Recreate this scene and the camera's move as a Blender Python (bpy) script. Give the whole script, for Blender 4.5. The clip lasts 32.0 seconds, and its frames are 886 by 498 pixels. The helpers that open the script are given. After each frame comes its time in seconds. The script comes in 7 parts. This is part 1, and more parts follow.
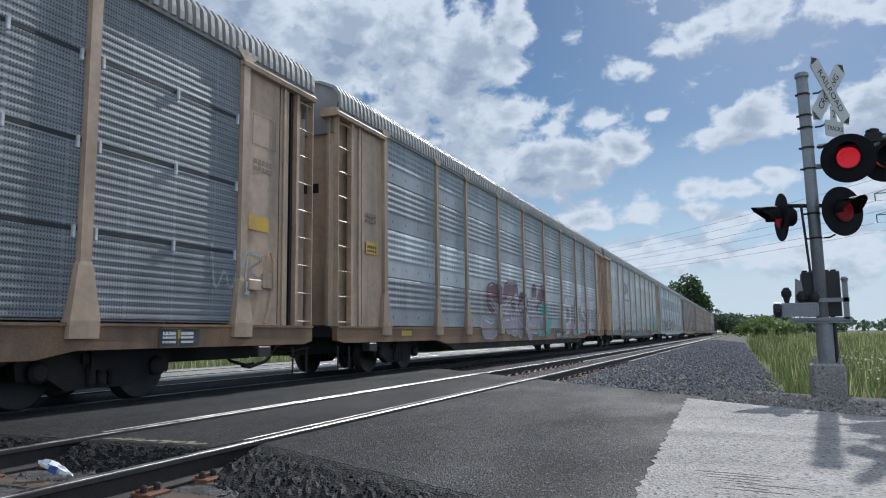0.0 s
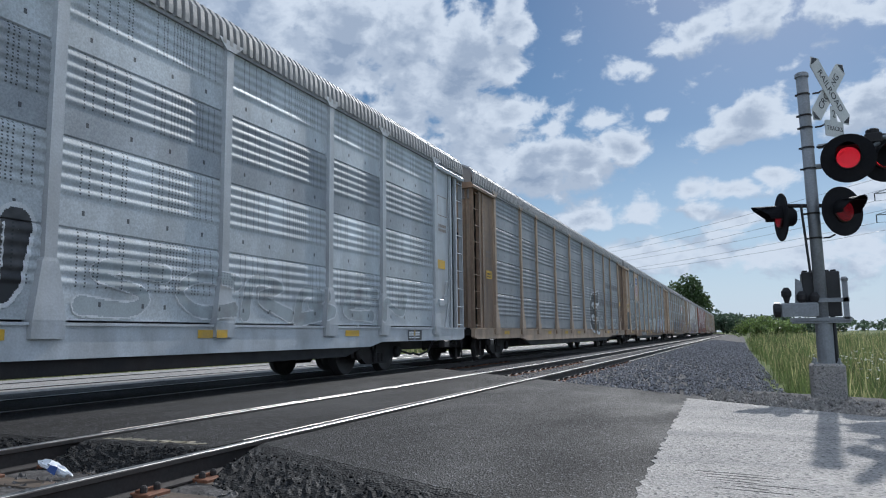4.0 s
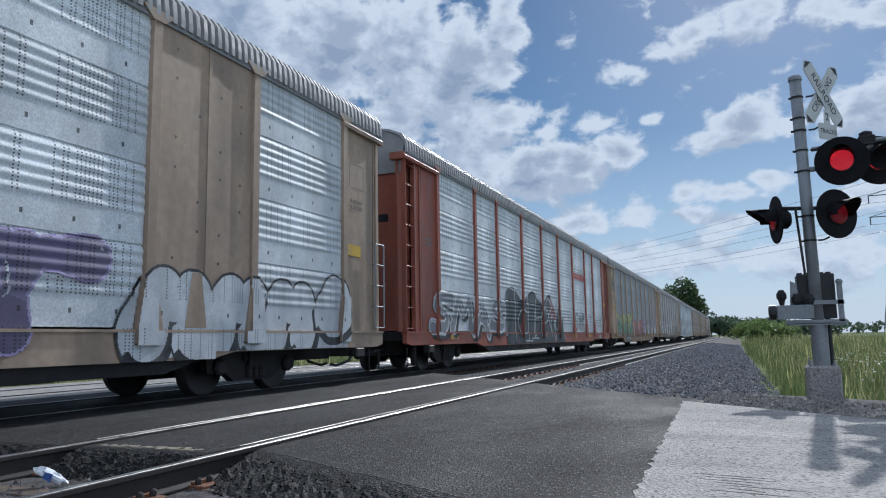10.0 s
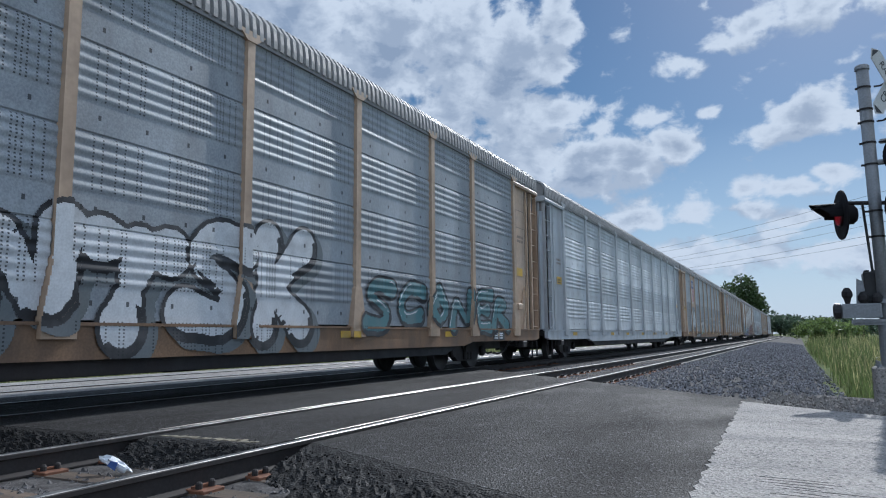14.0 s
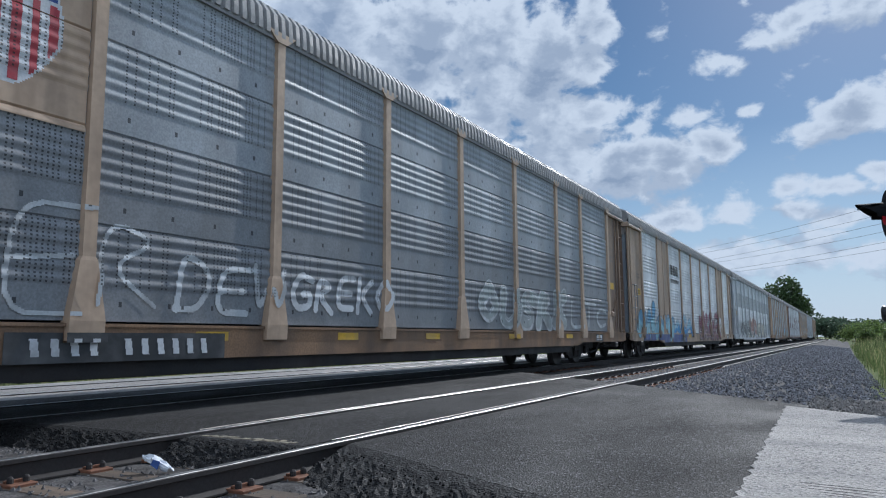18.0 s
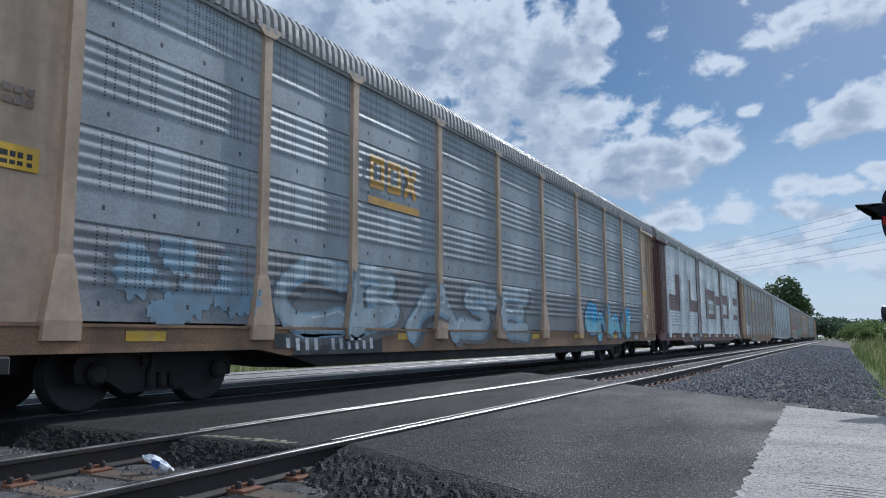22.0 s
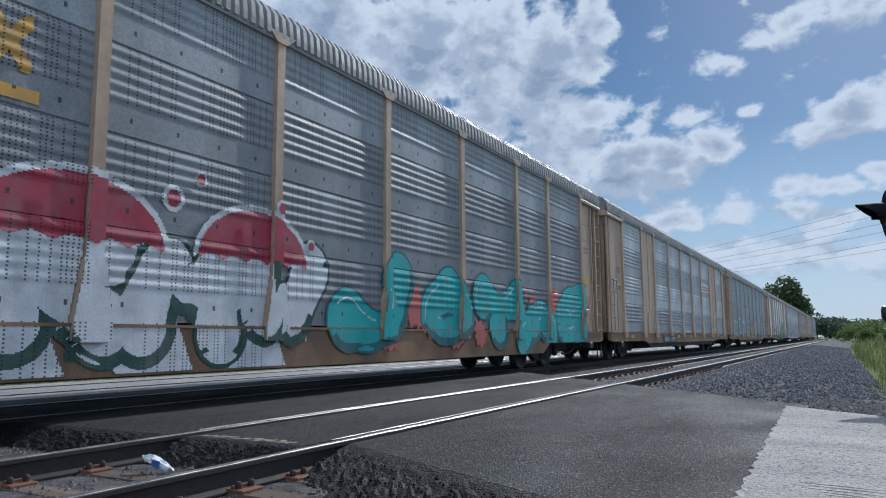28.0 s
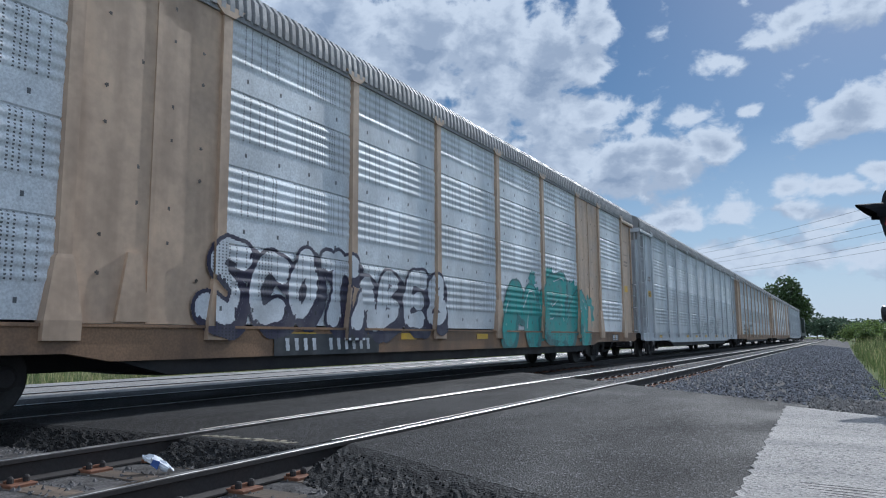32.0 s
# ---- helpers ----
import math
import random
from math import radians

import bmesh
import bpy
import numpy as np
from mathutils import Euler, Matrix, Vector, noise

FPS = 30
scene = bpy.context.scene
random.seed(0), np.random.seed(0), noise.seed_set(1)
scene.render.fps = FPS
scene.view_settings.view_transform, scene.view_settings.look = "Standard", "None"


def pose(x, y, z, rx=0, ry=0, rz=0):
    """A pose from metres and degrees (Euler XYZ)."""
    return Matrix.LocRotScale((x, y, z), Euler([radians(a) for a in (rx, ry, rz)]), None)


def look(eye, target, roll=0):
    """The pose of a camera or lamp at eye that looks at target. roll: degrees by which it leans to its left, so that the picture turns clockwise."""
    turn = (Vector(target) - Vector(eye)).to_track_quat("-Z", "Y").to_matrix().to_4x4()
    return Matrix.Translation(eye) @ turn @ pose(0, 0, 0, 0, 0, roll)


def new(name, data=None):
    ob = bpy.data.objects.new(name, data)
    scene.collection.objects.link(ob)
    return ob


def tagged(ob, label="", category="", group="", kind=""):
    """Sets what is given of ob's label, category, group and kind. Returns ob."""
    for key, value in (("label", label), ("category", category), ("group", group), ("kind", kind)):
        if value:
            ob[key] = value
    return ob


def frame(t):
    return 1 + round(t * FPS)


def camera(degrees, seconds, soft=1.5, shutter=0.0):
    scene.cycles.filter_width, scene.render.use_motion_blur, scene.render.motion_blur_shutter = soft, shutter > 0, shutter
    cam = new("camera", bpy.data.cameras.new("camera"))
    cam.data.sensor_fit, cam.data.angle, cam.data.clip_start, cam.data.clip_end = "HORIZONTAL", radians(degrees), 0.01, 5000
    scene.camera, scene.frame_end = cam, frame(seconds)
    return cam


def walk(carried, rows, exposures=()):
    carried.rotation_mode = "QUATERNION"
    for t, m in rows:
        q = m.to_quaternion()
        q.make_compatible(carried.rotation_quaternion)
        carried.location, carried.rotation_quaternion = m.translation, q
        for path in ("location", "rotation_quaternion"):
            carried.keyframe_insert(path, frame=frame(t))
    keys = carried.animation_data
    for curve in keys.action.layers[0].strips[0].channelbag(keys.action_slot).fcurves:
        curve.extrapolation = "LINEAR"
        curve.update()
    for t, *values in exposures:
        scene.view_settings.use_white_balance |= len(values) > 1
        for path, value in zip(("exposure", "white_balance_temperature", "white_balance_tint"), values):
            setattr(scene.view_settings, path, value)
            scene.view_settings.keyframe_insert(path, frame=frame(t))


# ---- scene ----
# One fixed spot beside a skewed level crossing; the rails run along +y, rail top is z = 0.
cam = camera(63.6, 32.0, soft=1.1, shutter=0.0)
walk(cam, [
    (0, pose(0.003, -0.007, 0.793, 96.866, 0.684, 22.533)),
    (3.5, pose(0.001, -0.006, 0.793, 96.868, 0.680, 22.530)),
    (5.5, pose(0.000, -0.005, 0.793, 96.862, 0.777, 22.307)),
    (6, pose(0.000, -0.006, 0.792, 97.040, 0.913, 22.119)),
    (6.5, pose(0.000, -0.007, 0.792, 97.096, 0.987, 21.804)),
    (7, pose(0.000, -0.008, 0.793, 97.121, 1.018, 21.657)),
    (8, pose(0.000, -0.009, 0.793, 97.121, 1.032, 21.616)),
    (9, pose(0.000, -0.009, 0.793, 97.122, 1.013, 21.671)),
    (9.5, pose(0.000, -0.009, 0.792, 97.175, 1.008, 21.922)),
    (10, pose(0.000, -0.009, 0.792, 97.206, 1.005, 22.209)),
    (10.5, pose(0.000, -0.008, 0.792, 97.206, 0.973, 22.363)),
    (11, pose(0.000, -0.008, 0.793, 97.159, 0.982, 22.299)),
    (11.5, pose(0.000, -0.007, 0.793, 97.077, 1.020, 22.247)),
    (12, pose(0.000, -0.007, 0.793, 96.971, 1.025, 22.219)),
    (12.5, pose(0.000, -0.007, 0.792, 96.896, 0.959, 22.245)),
    (13, pose(0.000, -0.006, 0.792, 96.938, 0.839, 23.145)),
    (13.5, pose(0.000, -0.005, 0.791, 96.989, 0.653, 24.779)),
    (14, pose(0.000, -0.004, 0.790, 96.996, 0.526, 26.328)),
    (14.5, pose(0.000, -0.003, 0.789, 96.960, 0.373, 27.417)),
    (16.5, pose(0.002, -0.002, 0.790, 97.313, 0.374, 29.049)),
    (17, pose(0.002, -0.001, 0.789, 97.266, 0.408, 29.145)),
    (17.5, pose(0.001, -0.001, 0.789, 97.205, 0.411, 29.204)),
    (18, pose(0.000, 0.000, 0.789, 97.195, 0.402, 29.203)),
    (25, pose(0.000, 0.000, 0.789, 97.195, 0.402, 29.203)),
    (32, pose(0.000, 0.000, 0.789, 97.195, 0.402, 29.203)),
], exposures=[(0, -0.01, 5740, 9), (11, -0.08, 5540, 9), (17, -0.10, 5500, 9), (32, -0.13, 5460, 9)])

# ---- world, sun ----
SUN_AZ, SUN_EL = radians(5.3), radians(34)      # azimuth from +y towards +x
sun_dir = Vector((math.sin(SUN_AZ) * math.cos(SUN_EL), math.cos(SUN_AZ) * math.cos(SUN_EL), math.sin(SUN_EL)))
sun = new("sun", bpy.data.lights.new("sun", "SUN"))
sun.data.energy, sun.data.angle, sun.data.color = 3.8, radians(0.5), (1.0, 0.92, 0.81)
sun.matrix_world = look(sun_dir * 50, (0, 0, 0))
# cloud heaps: azimuth from +y towards +x and elevation in degrees, half width, half height, weight
BANK = ((-39, 24.5, 6, 5, 1.1), (-31, 23, 6, 5, 1.2), (-25, 22.8, 5, 4.2, 1.15), (-20, 22, 3.4, 3.6, 1.1), (-16.4, 24.0, 1.9, 2.8, 1.05), (-17.2, 20.8, 2.2, 2.0, 1.0), (-19, 17.4, 4.0, 2.6, 1.1), (-24.5, 18.5, 5, 3, 1.0),
        (-14.6, 13.4, 3.4, 2.3, 1.25), (-18.4, 14.6, 3.2, 2.8, 1.1), (-11.0, 13.2, 2.8, 1.9, 1.2), (-7.9, 14.4, 1.8, 1.6, 1.2), (-9.6, 16.6, 1.7, 0.9, 0.82), (-13.6, 16.0, 1.4, 0.9, 0.7), (-25, 10, 6, 3, 0.8), (-40, 15, 8, 5, 0.8))
SMALL = ((-5.3, 16.5, 0.9, 0.5, 0.64), (-6.8, 20.3, 2.0, 0.7, 0.72), (-4.2, 21.2, 2.0, 0.8, 0.82), (-1.2, 22.5, 2.4, 1.1, 0.95), (2.8, 22.5, 3.0, 1.3, 1.0), (7.4, 22.2, 3.4, 1.2, 0.95), (11.5, 21.5, 3.0, 1.2, 0.8),
         (1.7, 15.6, 2.4, 1.5, 1.15), (0.2, 14.5, 3.0, 0.8, 0.85), (4.4, 15.0, 1.5, 0.8, 0.8), (9.3, 15.4, 2.6, 2.2, 1.1), (12.5, 14, 3, 2, 0.9), (4.5, 18.8, 1.2, 0.4, 0.5))
LOW = ((-3.1, 10.8, 1.4, 0.9, 0.95), (0.2, 10.6, 1.9, 0.7, 0.9), (2.9, 11.3, 1.3, 0.7, 0.9), (-6.9, 8.9, 2.3, 1.0, 0.95), (-2.6, 9.1, 1.5, 0.7, 0.85), (9.2, 9.3, 1.6, 1.2, 0.95), (2.0, 8.2, 3.0, 0.7, 0.65), (-11, 9.2, 3.0, 1.5, 0.8),
       (-6, 5.6, 9.0, 1.7, 0.7), (5, 5.5, 8.0, 1.8, 0.72), (20, 10, 6, 3, 0.7), (17, 19, 5, 3, 0.8))
# heaps outside the view, added to throw more light on the train
UNSEEN = ((45, 22, 14, 9, 0.9), (75, 32, 18, 12, 1.0), (105, 24, 18, 11, 1.0), (138, 34, 18, 12, 1.0), (170, 22, 16, 10, 0.9), (-165, 30, 18, 11, 0.9), (-130, 25, 20, 11, 0.9), (-95, 30, 18, 11, 0.9), (-62, 24, 12, 8, 0.9),
          (75, 60, 55, 14, 1.1), (-45, 62, 50, 12, 1.0), (20, 72, 90, 10, 1.0), (150, 60, 34, 12, 0.9), (-100, 58, 40, 12, 0.8), (90, 10, 25, 5, 0.8), (150, 9, 25, 5, 0.8))
CLOUDS = BANK + SMALL + LOW + UNSEEN
CLOUD_LIT, CLOUD_GREY, HAZE = (0.69, 0.715, 0.74), (0.31, 0.365, 0.45), (0.57, 0.67, 0.78)
SKY_BLUE = 0.055

# ---- node helpers ----
def mat(name, base=(0.5, 0.5, 0.5), rough=0.7, metal=0.0, var=0.12, scale=3.0, fine=40.0, bump=0.15, dirt=None, dirt_amt=0.35,
        dirt_scale=0.8, stretch=(1, 1, 1), spec=0.5, per_object=0.0, streak=0.0, coat=0.0):
    """Painted or mineral surface: two scales of tone, stains of another colour, fine relief."""
    m = bpy.data.materials.new(name)
    m.use_nodes = True
    n, l = m.node_tree.nodes, m.node_tree.links
    b = n["Principled BSDF"]
    tc = n.new("ShaderNodeTexCoord")
    mp = n.new("ShaderNodeMapping")
    mp.inputs["Scale"].default_value = stretch
    l.new(tc.outputs["Object"], mp.inputs["Vector"])

    def noise_tex(sc, det=5.0):
        t = n.new("ShaderNodeTexNoise")
        t.inputs["Scale"].default_value, t.inputs["Detail"].default_value = sc, det
        l.new(mp.outputs["Vector"], t.inputs["Vector"])
        return t

    def ramp(src, lo, hi, a=0.35, z=0.65):
        r = n.new("ShaderNodeMapRange")
        r.inputs["From Min"].default_value, r.inputs["From Max"].default_value = a, z
        r.inputs["To Min"].default_value, r.inputs["To Max"].default_value = lo, hi
        l.new(src, r.inputs["Value"])
        return r.outputs["Result"]

    big, small = noise_tex(scale), noise_tex(fine, 3.0)
    hsv = n.new("ShaderNodeHueSaturation")
    hsv.inputs["Color"].default_value = (*base, 1)
    mul = n.new("ShaderNodeMath")
    mul.operation = "MULTIPLY"
    l.new(ramp(big.outputs["Fac"], 1 - var, 1 + var), mul.inputs[0])
    l.new(ramp(small.outputs["Fac"], 1 - var * 0.7, 1 + var * 0.7), mul.inputs[1])
    last = mul.outputs[0]
    if per_object:
        oi = n.new("ShaderNodeObjectInfo")
        m2 = n.new("ShaderNodeMath")
        m2.operation = "MULTIPLY"
        l.new(ramp(oi.outputs["Random"], 1 - per_object, 1 + per_object, 0, 1), m2.inputs[0])
        l.new(last, m2.inputs[1])
        last = m2.outputs[0]
    l.new(last, hsv.inputs["Value"])
    col = hsv.outputs["Color"]
    if dirt:
        mix = n.new("ShaderNodeMix")
        mix.data_type = "RGBA"
        d = noise_tex(dirt_scale, 8.0)
        if streak:
            mp2 = n.new("ShaderNodeMapping")
            mp2.inputs["Scale"].default_value = (streak, streak, 0.35)
            l.new(tc.outputs["Object"], mp2.inputs["Vector"])
            l.new(mp2.outputs["Vector"], d.inputs["Vector"])
        l.new(ramp(d.outputs["Fac"], 0, dirt_amt, 0.45, 0.75), mix.inputs["Factor"])
        l.new(col, mix.inputs["A"])
        mix.inputs["B"].default_value = (*dirt, 1)
        col = mix.outputs["Result"]
    l.new(col, b.inputs["Base Color"])
    l.new(ramp(big.outputs["Fac"], max(0.05, rough - 0.12), min(1, rough + 0.12)), b.inputs["Roughness"])
    b.inputs["Metallic"].default_value = metal
    b.inputs["Specular IOR Level"].default_value = spec
    b.inputs["Coat Weight"].default_value = coat
    if bump:
        bp = n.new("ShaderNodeBump")
        bp.inputs["Strength"].default_value, bp.inputs["Distance"].default_value = bump, 0.01
        l.new(small.outputs["Fac"], bp.inputs["Height"])
        l.new(bp.outputs["Normal"], b.inputs["Normal"])
    return m


def glow(name, color, strength):
    m = bpy.data.materials.new(name)
    m.use_nodes = True
    b = m.node_tree.nodes["Principled BSDF"]
    b.inputs["Base Color"].default_value = (*(0.06 * c for c in color), 1)
    b.inputs["Emission Color"].default_value = (*color, 1)
    b.inputs["Emission Strength"].default_value = strength
    return m


# ---- sky with cumulus heaps ----
def make_world():
    w = bpy.data.worlds.new("sky")
    scene.world = w
    w.use_nodes = True
    n, l = w.node_tree.nodes, w.node_tree.links
    bg = n["Background"]
    sky = n.new("ShaderNodeTexSky")
    sky.sky_type, sky.sun_disc = "NISHITA", False
    sky.sun_elevation, sky.sun_rotation = SUN_EL, SUN_AZ
    sky.air_density, sky.dust_density, sky.ozone_density = 1.0, 0.3, 1.3
    tc = n.new("ShaderNodeTexCoord")
    sep = n.new("ShaderNodeSeparateXYZ")
    l.new(tc.outputs["Generated"], sep.inputs[0])

    def calc(op, a, b=None, c=None, clamp=False):
        k = n.new("ShaderNodeMath")
        k.operation, k.use_clamp = op, clamp
        for i, s in enumerate((a, b, c)):
            if isinstance(s, (int, float)):
                k.inputs[i].default_value = s
            elif s is not None:
                l.new(s, k.inputs[i])
        return k.outputs[0]

    def span(src, a, b, lo=0.0, hi=1.0, smooth=True):
        r = n.new("ShaderNodeMapRange")
        r.interpolation_type = "SMOOTHSTEP" if smooth else "LINEAR"
        for key, val in (("From Min", a), ("From Max", b), ("To Min", lo), ("To Max", hi)):
            r.inputs[key].default_value = val
        l.new(src, r.inputs["Value"])
        return r.outputs["Result"]

    def blend(f, a, b):
        m = n.new("ShaderNodeMix")
        m.data_type = "RGBA"
        l.new(f, m.inputs["Factor"])
        for key, val in (("A", a), ("B", b)):
            if isinstance(val, tuple):
                m.inputs[key].default_value = (*val, 1)
            else:
                l.new(val, m.inputs[key])
        return m.outputs["Result"]

    az = calc("MULTIPLY", calc("ARCTAN2", sep.outputs["X"], sep.outputs["Y"]), 57.2958)
    el = calc("MULTIPLY", calc("ARCSINE", sep.outputs["Z"]), 57.2958)

    def cloud(du, dv):
        u, v = calc("ADD", az, du), calc("ADD", el, dv)
        comb = n.new("ShaderNodeCombineXYZ")
        l.new(calc("MULTIPLY", u, 0.1), comb.inputs[0]), l.new(calc("MULTIPLY", v, 0.14), comb.inputs[1])
        comb.inputs[2].default_value = 1.9
        t = n.new("ShaderNodeTexNoise")
        for key, val in (("Scale", 3.1), ("Detail", 9.0), ("Roughness", 0.57), ("Distortion", 0.2)):
            t.inputs[key].default_value = val
        l.new(comb.outputs[0], t.inputs["Vector"])
        field = None
        for a, e, wu, wv, wt in CLOUDS:
            x, y = calc("MULTIPLY_ADD", u, 1 / wu, -a / wu), calc("MULTIPLY_ADD", v, 1 / wv, -e / wv)
            d2 = calc("MULTIPLY_ADD", y, y, calc("MULTIPLY", x, x))
            g = calc("MULTIPLY", calc("POWER", 0.42, d2), wt)
            field = g if field is None else calc("MAXIMUM", field, g)
        return calc("MULTIPLY_ADD", field, 0.62, calc("MULTIPLY", calc("SUBTRACT", t.outputs["Fac"], 0.5), 1.5))

    here, sunward = cloud(0, 0), cloud(0.8, 1.9)
    cover = span(here, 0.13, 0.40)
    # bright towards the sun, grey where the heap is deep or turned away
    deep = span(here, 0.42, 0.85)
    turned = span(calc("SUBTRACT", sunward, here), -0.16, 0.22)
    dull = calc("MINIMUM", calc("ADD", calc("MULTIPLY", deep, 0.80), calc("MULTIPLY", turned, 0.60)), 1.0)
    # heaps away from the sun and overhead are brightened to light the train side
    heap_v = n.new("ShaderNodeVectorMath")
    heap_v.operation = "SCALE"
    l.new(blend(dull, CLOUD_LIT, CLOUD_GREY), heap_v.inputs[0])
    away = calc("ABSOLUTE", calc("SUBTRACT", az, math.degrees(SUN_AZ)))
    l.new(calc("MULTIPLY", span(away, 35.0, 120.0, 1.0, 1.75), span(el, 30.0, 60.0, 1.0, 1.35)), heap_v.inputs["Scale"])
    heap = heap_v.outputs[0]
    sky_dim = n.new("ShaderNodeVectorMath")
    sky_dim.operation = "SCALE"
    pure = n.new("ShaderNodeHueSaturation")
    pure.inputs["Hue"].default_value, pure.inputs["Saturation"].default_value = 0.495, 1.28
    l.new(sky.outputs["Color"], pure.inputs["Color"])
    l.new(pure.outputs["Color"], sky_dim.inputs[0])
    sky_dim.inputs["Scale"].default_value = SKY_BLUE
    clear = blend(span(sep.outputs["Z"], 0.0, 0.27, 0.85, 0.0, False), sky_dim.outputs[0], HAZE)
    l.new(blend(cover, clear, heap), bg.inputs["Color"])
    bg.inputs["Strength"].default_value = 1.0


make_world()

# ---- mesh helpers ----
class Mesh:
    def __init__(self):
        self.v, self.f = [], []

    def add(self, vs, fs):
        k = len(self.v)
        self.v.extend(vs)
        self.f.extend(tuple(i + k for i in f) for f in fs)
        return self

    def box(self, x0, x1, y0, y1, z0, z1, cut=0.0):
        if cut <= 0:
            return self.add([(x, y, z) for x in (x0, x1) for y in (y0, y1) for z in (z0, z1)],
                            [(0, 1, 3, 2), (4, 6, 7, 5), (0, 4, 5, 1), (2, 3, 7, 6), (0, 2, 6, 4), (1, 5, 7, 3)])
        c = cut
        ring = [(x0 + c, y0), (x1 - c, y0), (x1, y0 + c), (x1, y1 - c), (x1 - c, y1), (x0 + c, y1), (x0, y1 - c), (x0, y0 + c)]
        inner = [(min(max(x, x0 + c), x1 - c), min(max(y, y0 + c), y1 - c)) for x, y in ring]
        vs = [(x, y, z0) for x, y in ring] + [(x, y, z1 - c) for x, y in ring] + [(x, y, z1) for x, y in inner]
        fs = [tuple(range(7, -1, -1)), tuple(range(16, 24))]
        for a in (0, 8):
            fs += [(a + i, a + (i + 1) % 8, a + 8 + (i + 1) % 8, a + 8 + i) for i in range(8)]
        return self.add(vs, fs)

    def prism(self, pts, axis, a, b):
        """A closed outline (u, w) drawn along x, y or z from a to b."""
        def at(u, w, t):
            return (t, u, w) if axis == "x" else (u, t, w) if axis == "y" else (u, w, t)
        k = len(pts)
        vs = [at(u, w, a) for u, w in pts] + [at(u, w, b) for u, w in pts]
        fs = [tuple(range(k - 1, -1, -1)), tuple(range(k, 2 * k))] + [(i, (i + 1) % k, k + (i + 1) % k, k + i) for i in range(k)]
        return self.add(vs, fs)

    def tube(self, pts, r, n=8, r1=None, close=True):
        pts = [Vector(p) for p in pts]
        rows, up = [], Vector((0, 0, 1))
        for i, p in enumerate(pts):
            d = (pts[min(i + 1, len(pts) - 1)] - pts[max(i - 1, 0)]).normalized()
            a = d.cross(up if abs(d.z) < 0.9 else Vector((1, 0, 0))).normalized()
            b = d.cross(a)
            rr = r if r1 is None else r + (r1 - r) * i / (len(pts) - 1)
            rows.append([tuple(p + (a * math.cos(2 * math.pi * k / n) + b * math.sin(2 * math.pi * k / n)) * rr) for k in range(n)])
        vs = [q for row in rows for q in row]
        fs = [(i * n + k, i * n + (k + 1) % n, (i + 1) * n + (k + 1) % n, (i + 1) * n + k) for i in range(len(pts) - 1) for k in range(n)]
        if close:
            fs += [tuple(range(n - 1, -1, -1)), tuple(range((len(pts) - 1) * n, len(pts) * n))]
        return self.add(vs, fs)

    def lathe(self, prof, n=20, origin=(0, 0, 0), axis=(0, 0, 1)):
        """Outline (radius, height) turned round an axis."""
        q = Vector((0, 0, 1)).rotation_difference(Vector(axis))
        o = Vector(origin)
        vs = [tuple(o + q @ Vector((r * math.cos(2 * math.pi * k / n), r * math.sin(2 * math.pi * k / n), h))) for r, h in prof for k in range(n)]
        fs = [(i * n + k, i * n + (k + 1) % n, (i + 1) * n + (k + 1) % n, (i + 1) * n + k) for i in range(len(prof) - 1) for k in range(n)]
        fs += [tuple(range(n - 1, -1, -1)), tuple(range((len(prof) - 1) * n, len(prof) * n))]
        return self.add(vs, fs)

    def data(self, name, material=None, smooth=False):
        me = bpy.data.meshes.new(name)
        me.from_pydata(self.v, [], self.f)
        me.validate()
        bm = bmesh.new()
        bm.from_mesh(me)
        bmesh.ops.recalc_face_normals(bm, faces=bm.faces)
        bm.to_mesh(me)
        bm.free()
        if smooth:
            for p in me.polygons:
                p.use_smooth = True
        if material:
            me.materials.append(material)
        return me


def part(name, m, material, parent, label="", smooth=False, at=None):
    """Links a Mesh (or mesh data) as one object under a thing or a part."""
    data = m if isinstance(m, bpy.types.Mesh) else m.data(name, material, smooth)
    ob = new(name, data)
    ob.parent = parent
    if at is not None:
        ob.matrix_basis = at
    if label:
        ob["label"] = label
    return ob


def thing(name, label, category, at=None, group="", kind=""):
    ob = new(name)
    ob.empty_display_size = 0.3
    if at is not None:
        ob.matrix_basis = at
    return tagged(ob, label, category, group, kind)


def solid(name, m, material, label, category, group="", kind="", smooth=False, at=None):
    ob = new(name, m if isinstance(m, bpy.types.Mesh) else m.data(name, material, smooth))
    if at is not None:
        ob.matrix_basis = at
    return tagged(ob, label, category, group, kind)

# ---- materials ----
TAN = mat("tan_paint", (0.50, 0.365, 0.255), 0.5, var=0.11, scale=1.2, fine=9, bump=0.06, dirt=(0.17, 0.115, 0.075), dirt_amt=0.65, dirt_scale=1.0, streak=2.5)
SILL_TAN = mat("grimy_sill_paint", (0.26, 0.155, 0.085), 0.6, var=0.22, scale=1.6, dirt=(0.09, 0.065, 0.05), dirt_amt=0.85, dirt_scale=0.9, streak=1.6)
YELLOW = mat("yellow_patch", (0.75, 0.42, 0.03), 0.5, var=0.08)
DARK_STEEL = mat("dark_steel", (0.013, 0.013, 0.015), 0.7, var=0.25, dirt=(0.07, 0.05, 0.04), dirt_amt=0.45)
WHEEL = mat("wheel_steel", (0.028, 0.025, 0.024), 0.6, var=0.25)
RAIL_SIDE = mat("rail_side", (0.032, 0.027, 0.025), 0.75, var=0.2, scale=6)
WORN_EDGE = mat("worn_edge_steel", (0.20, 0.19, 0.18), 0.45, metal=1.0, var=0.25, scale=7, bump=0.05)
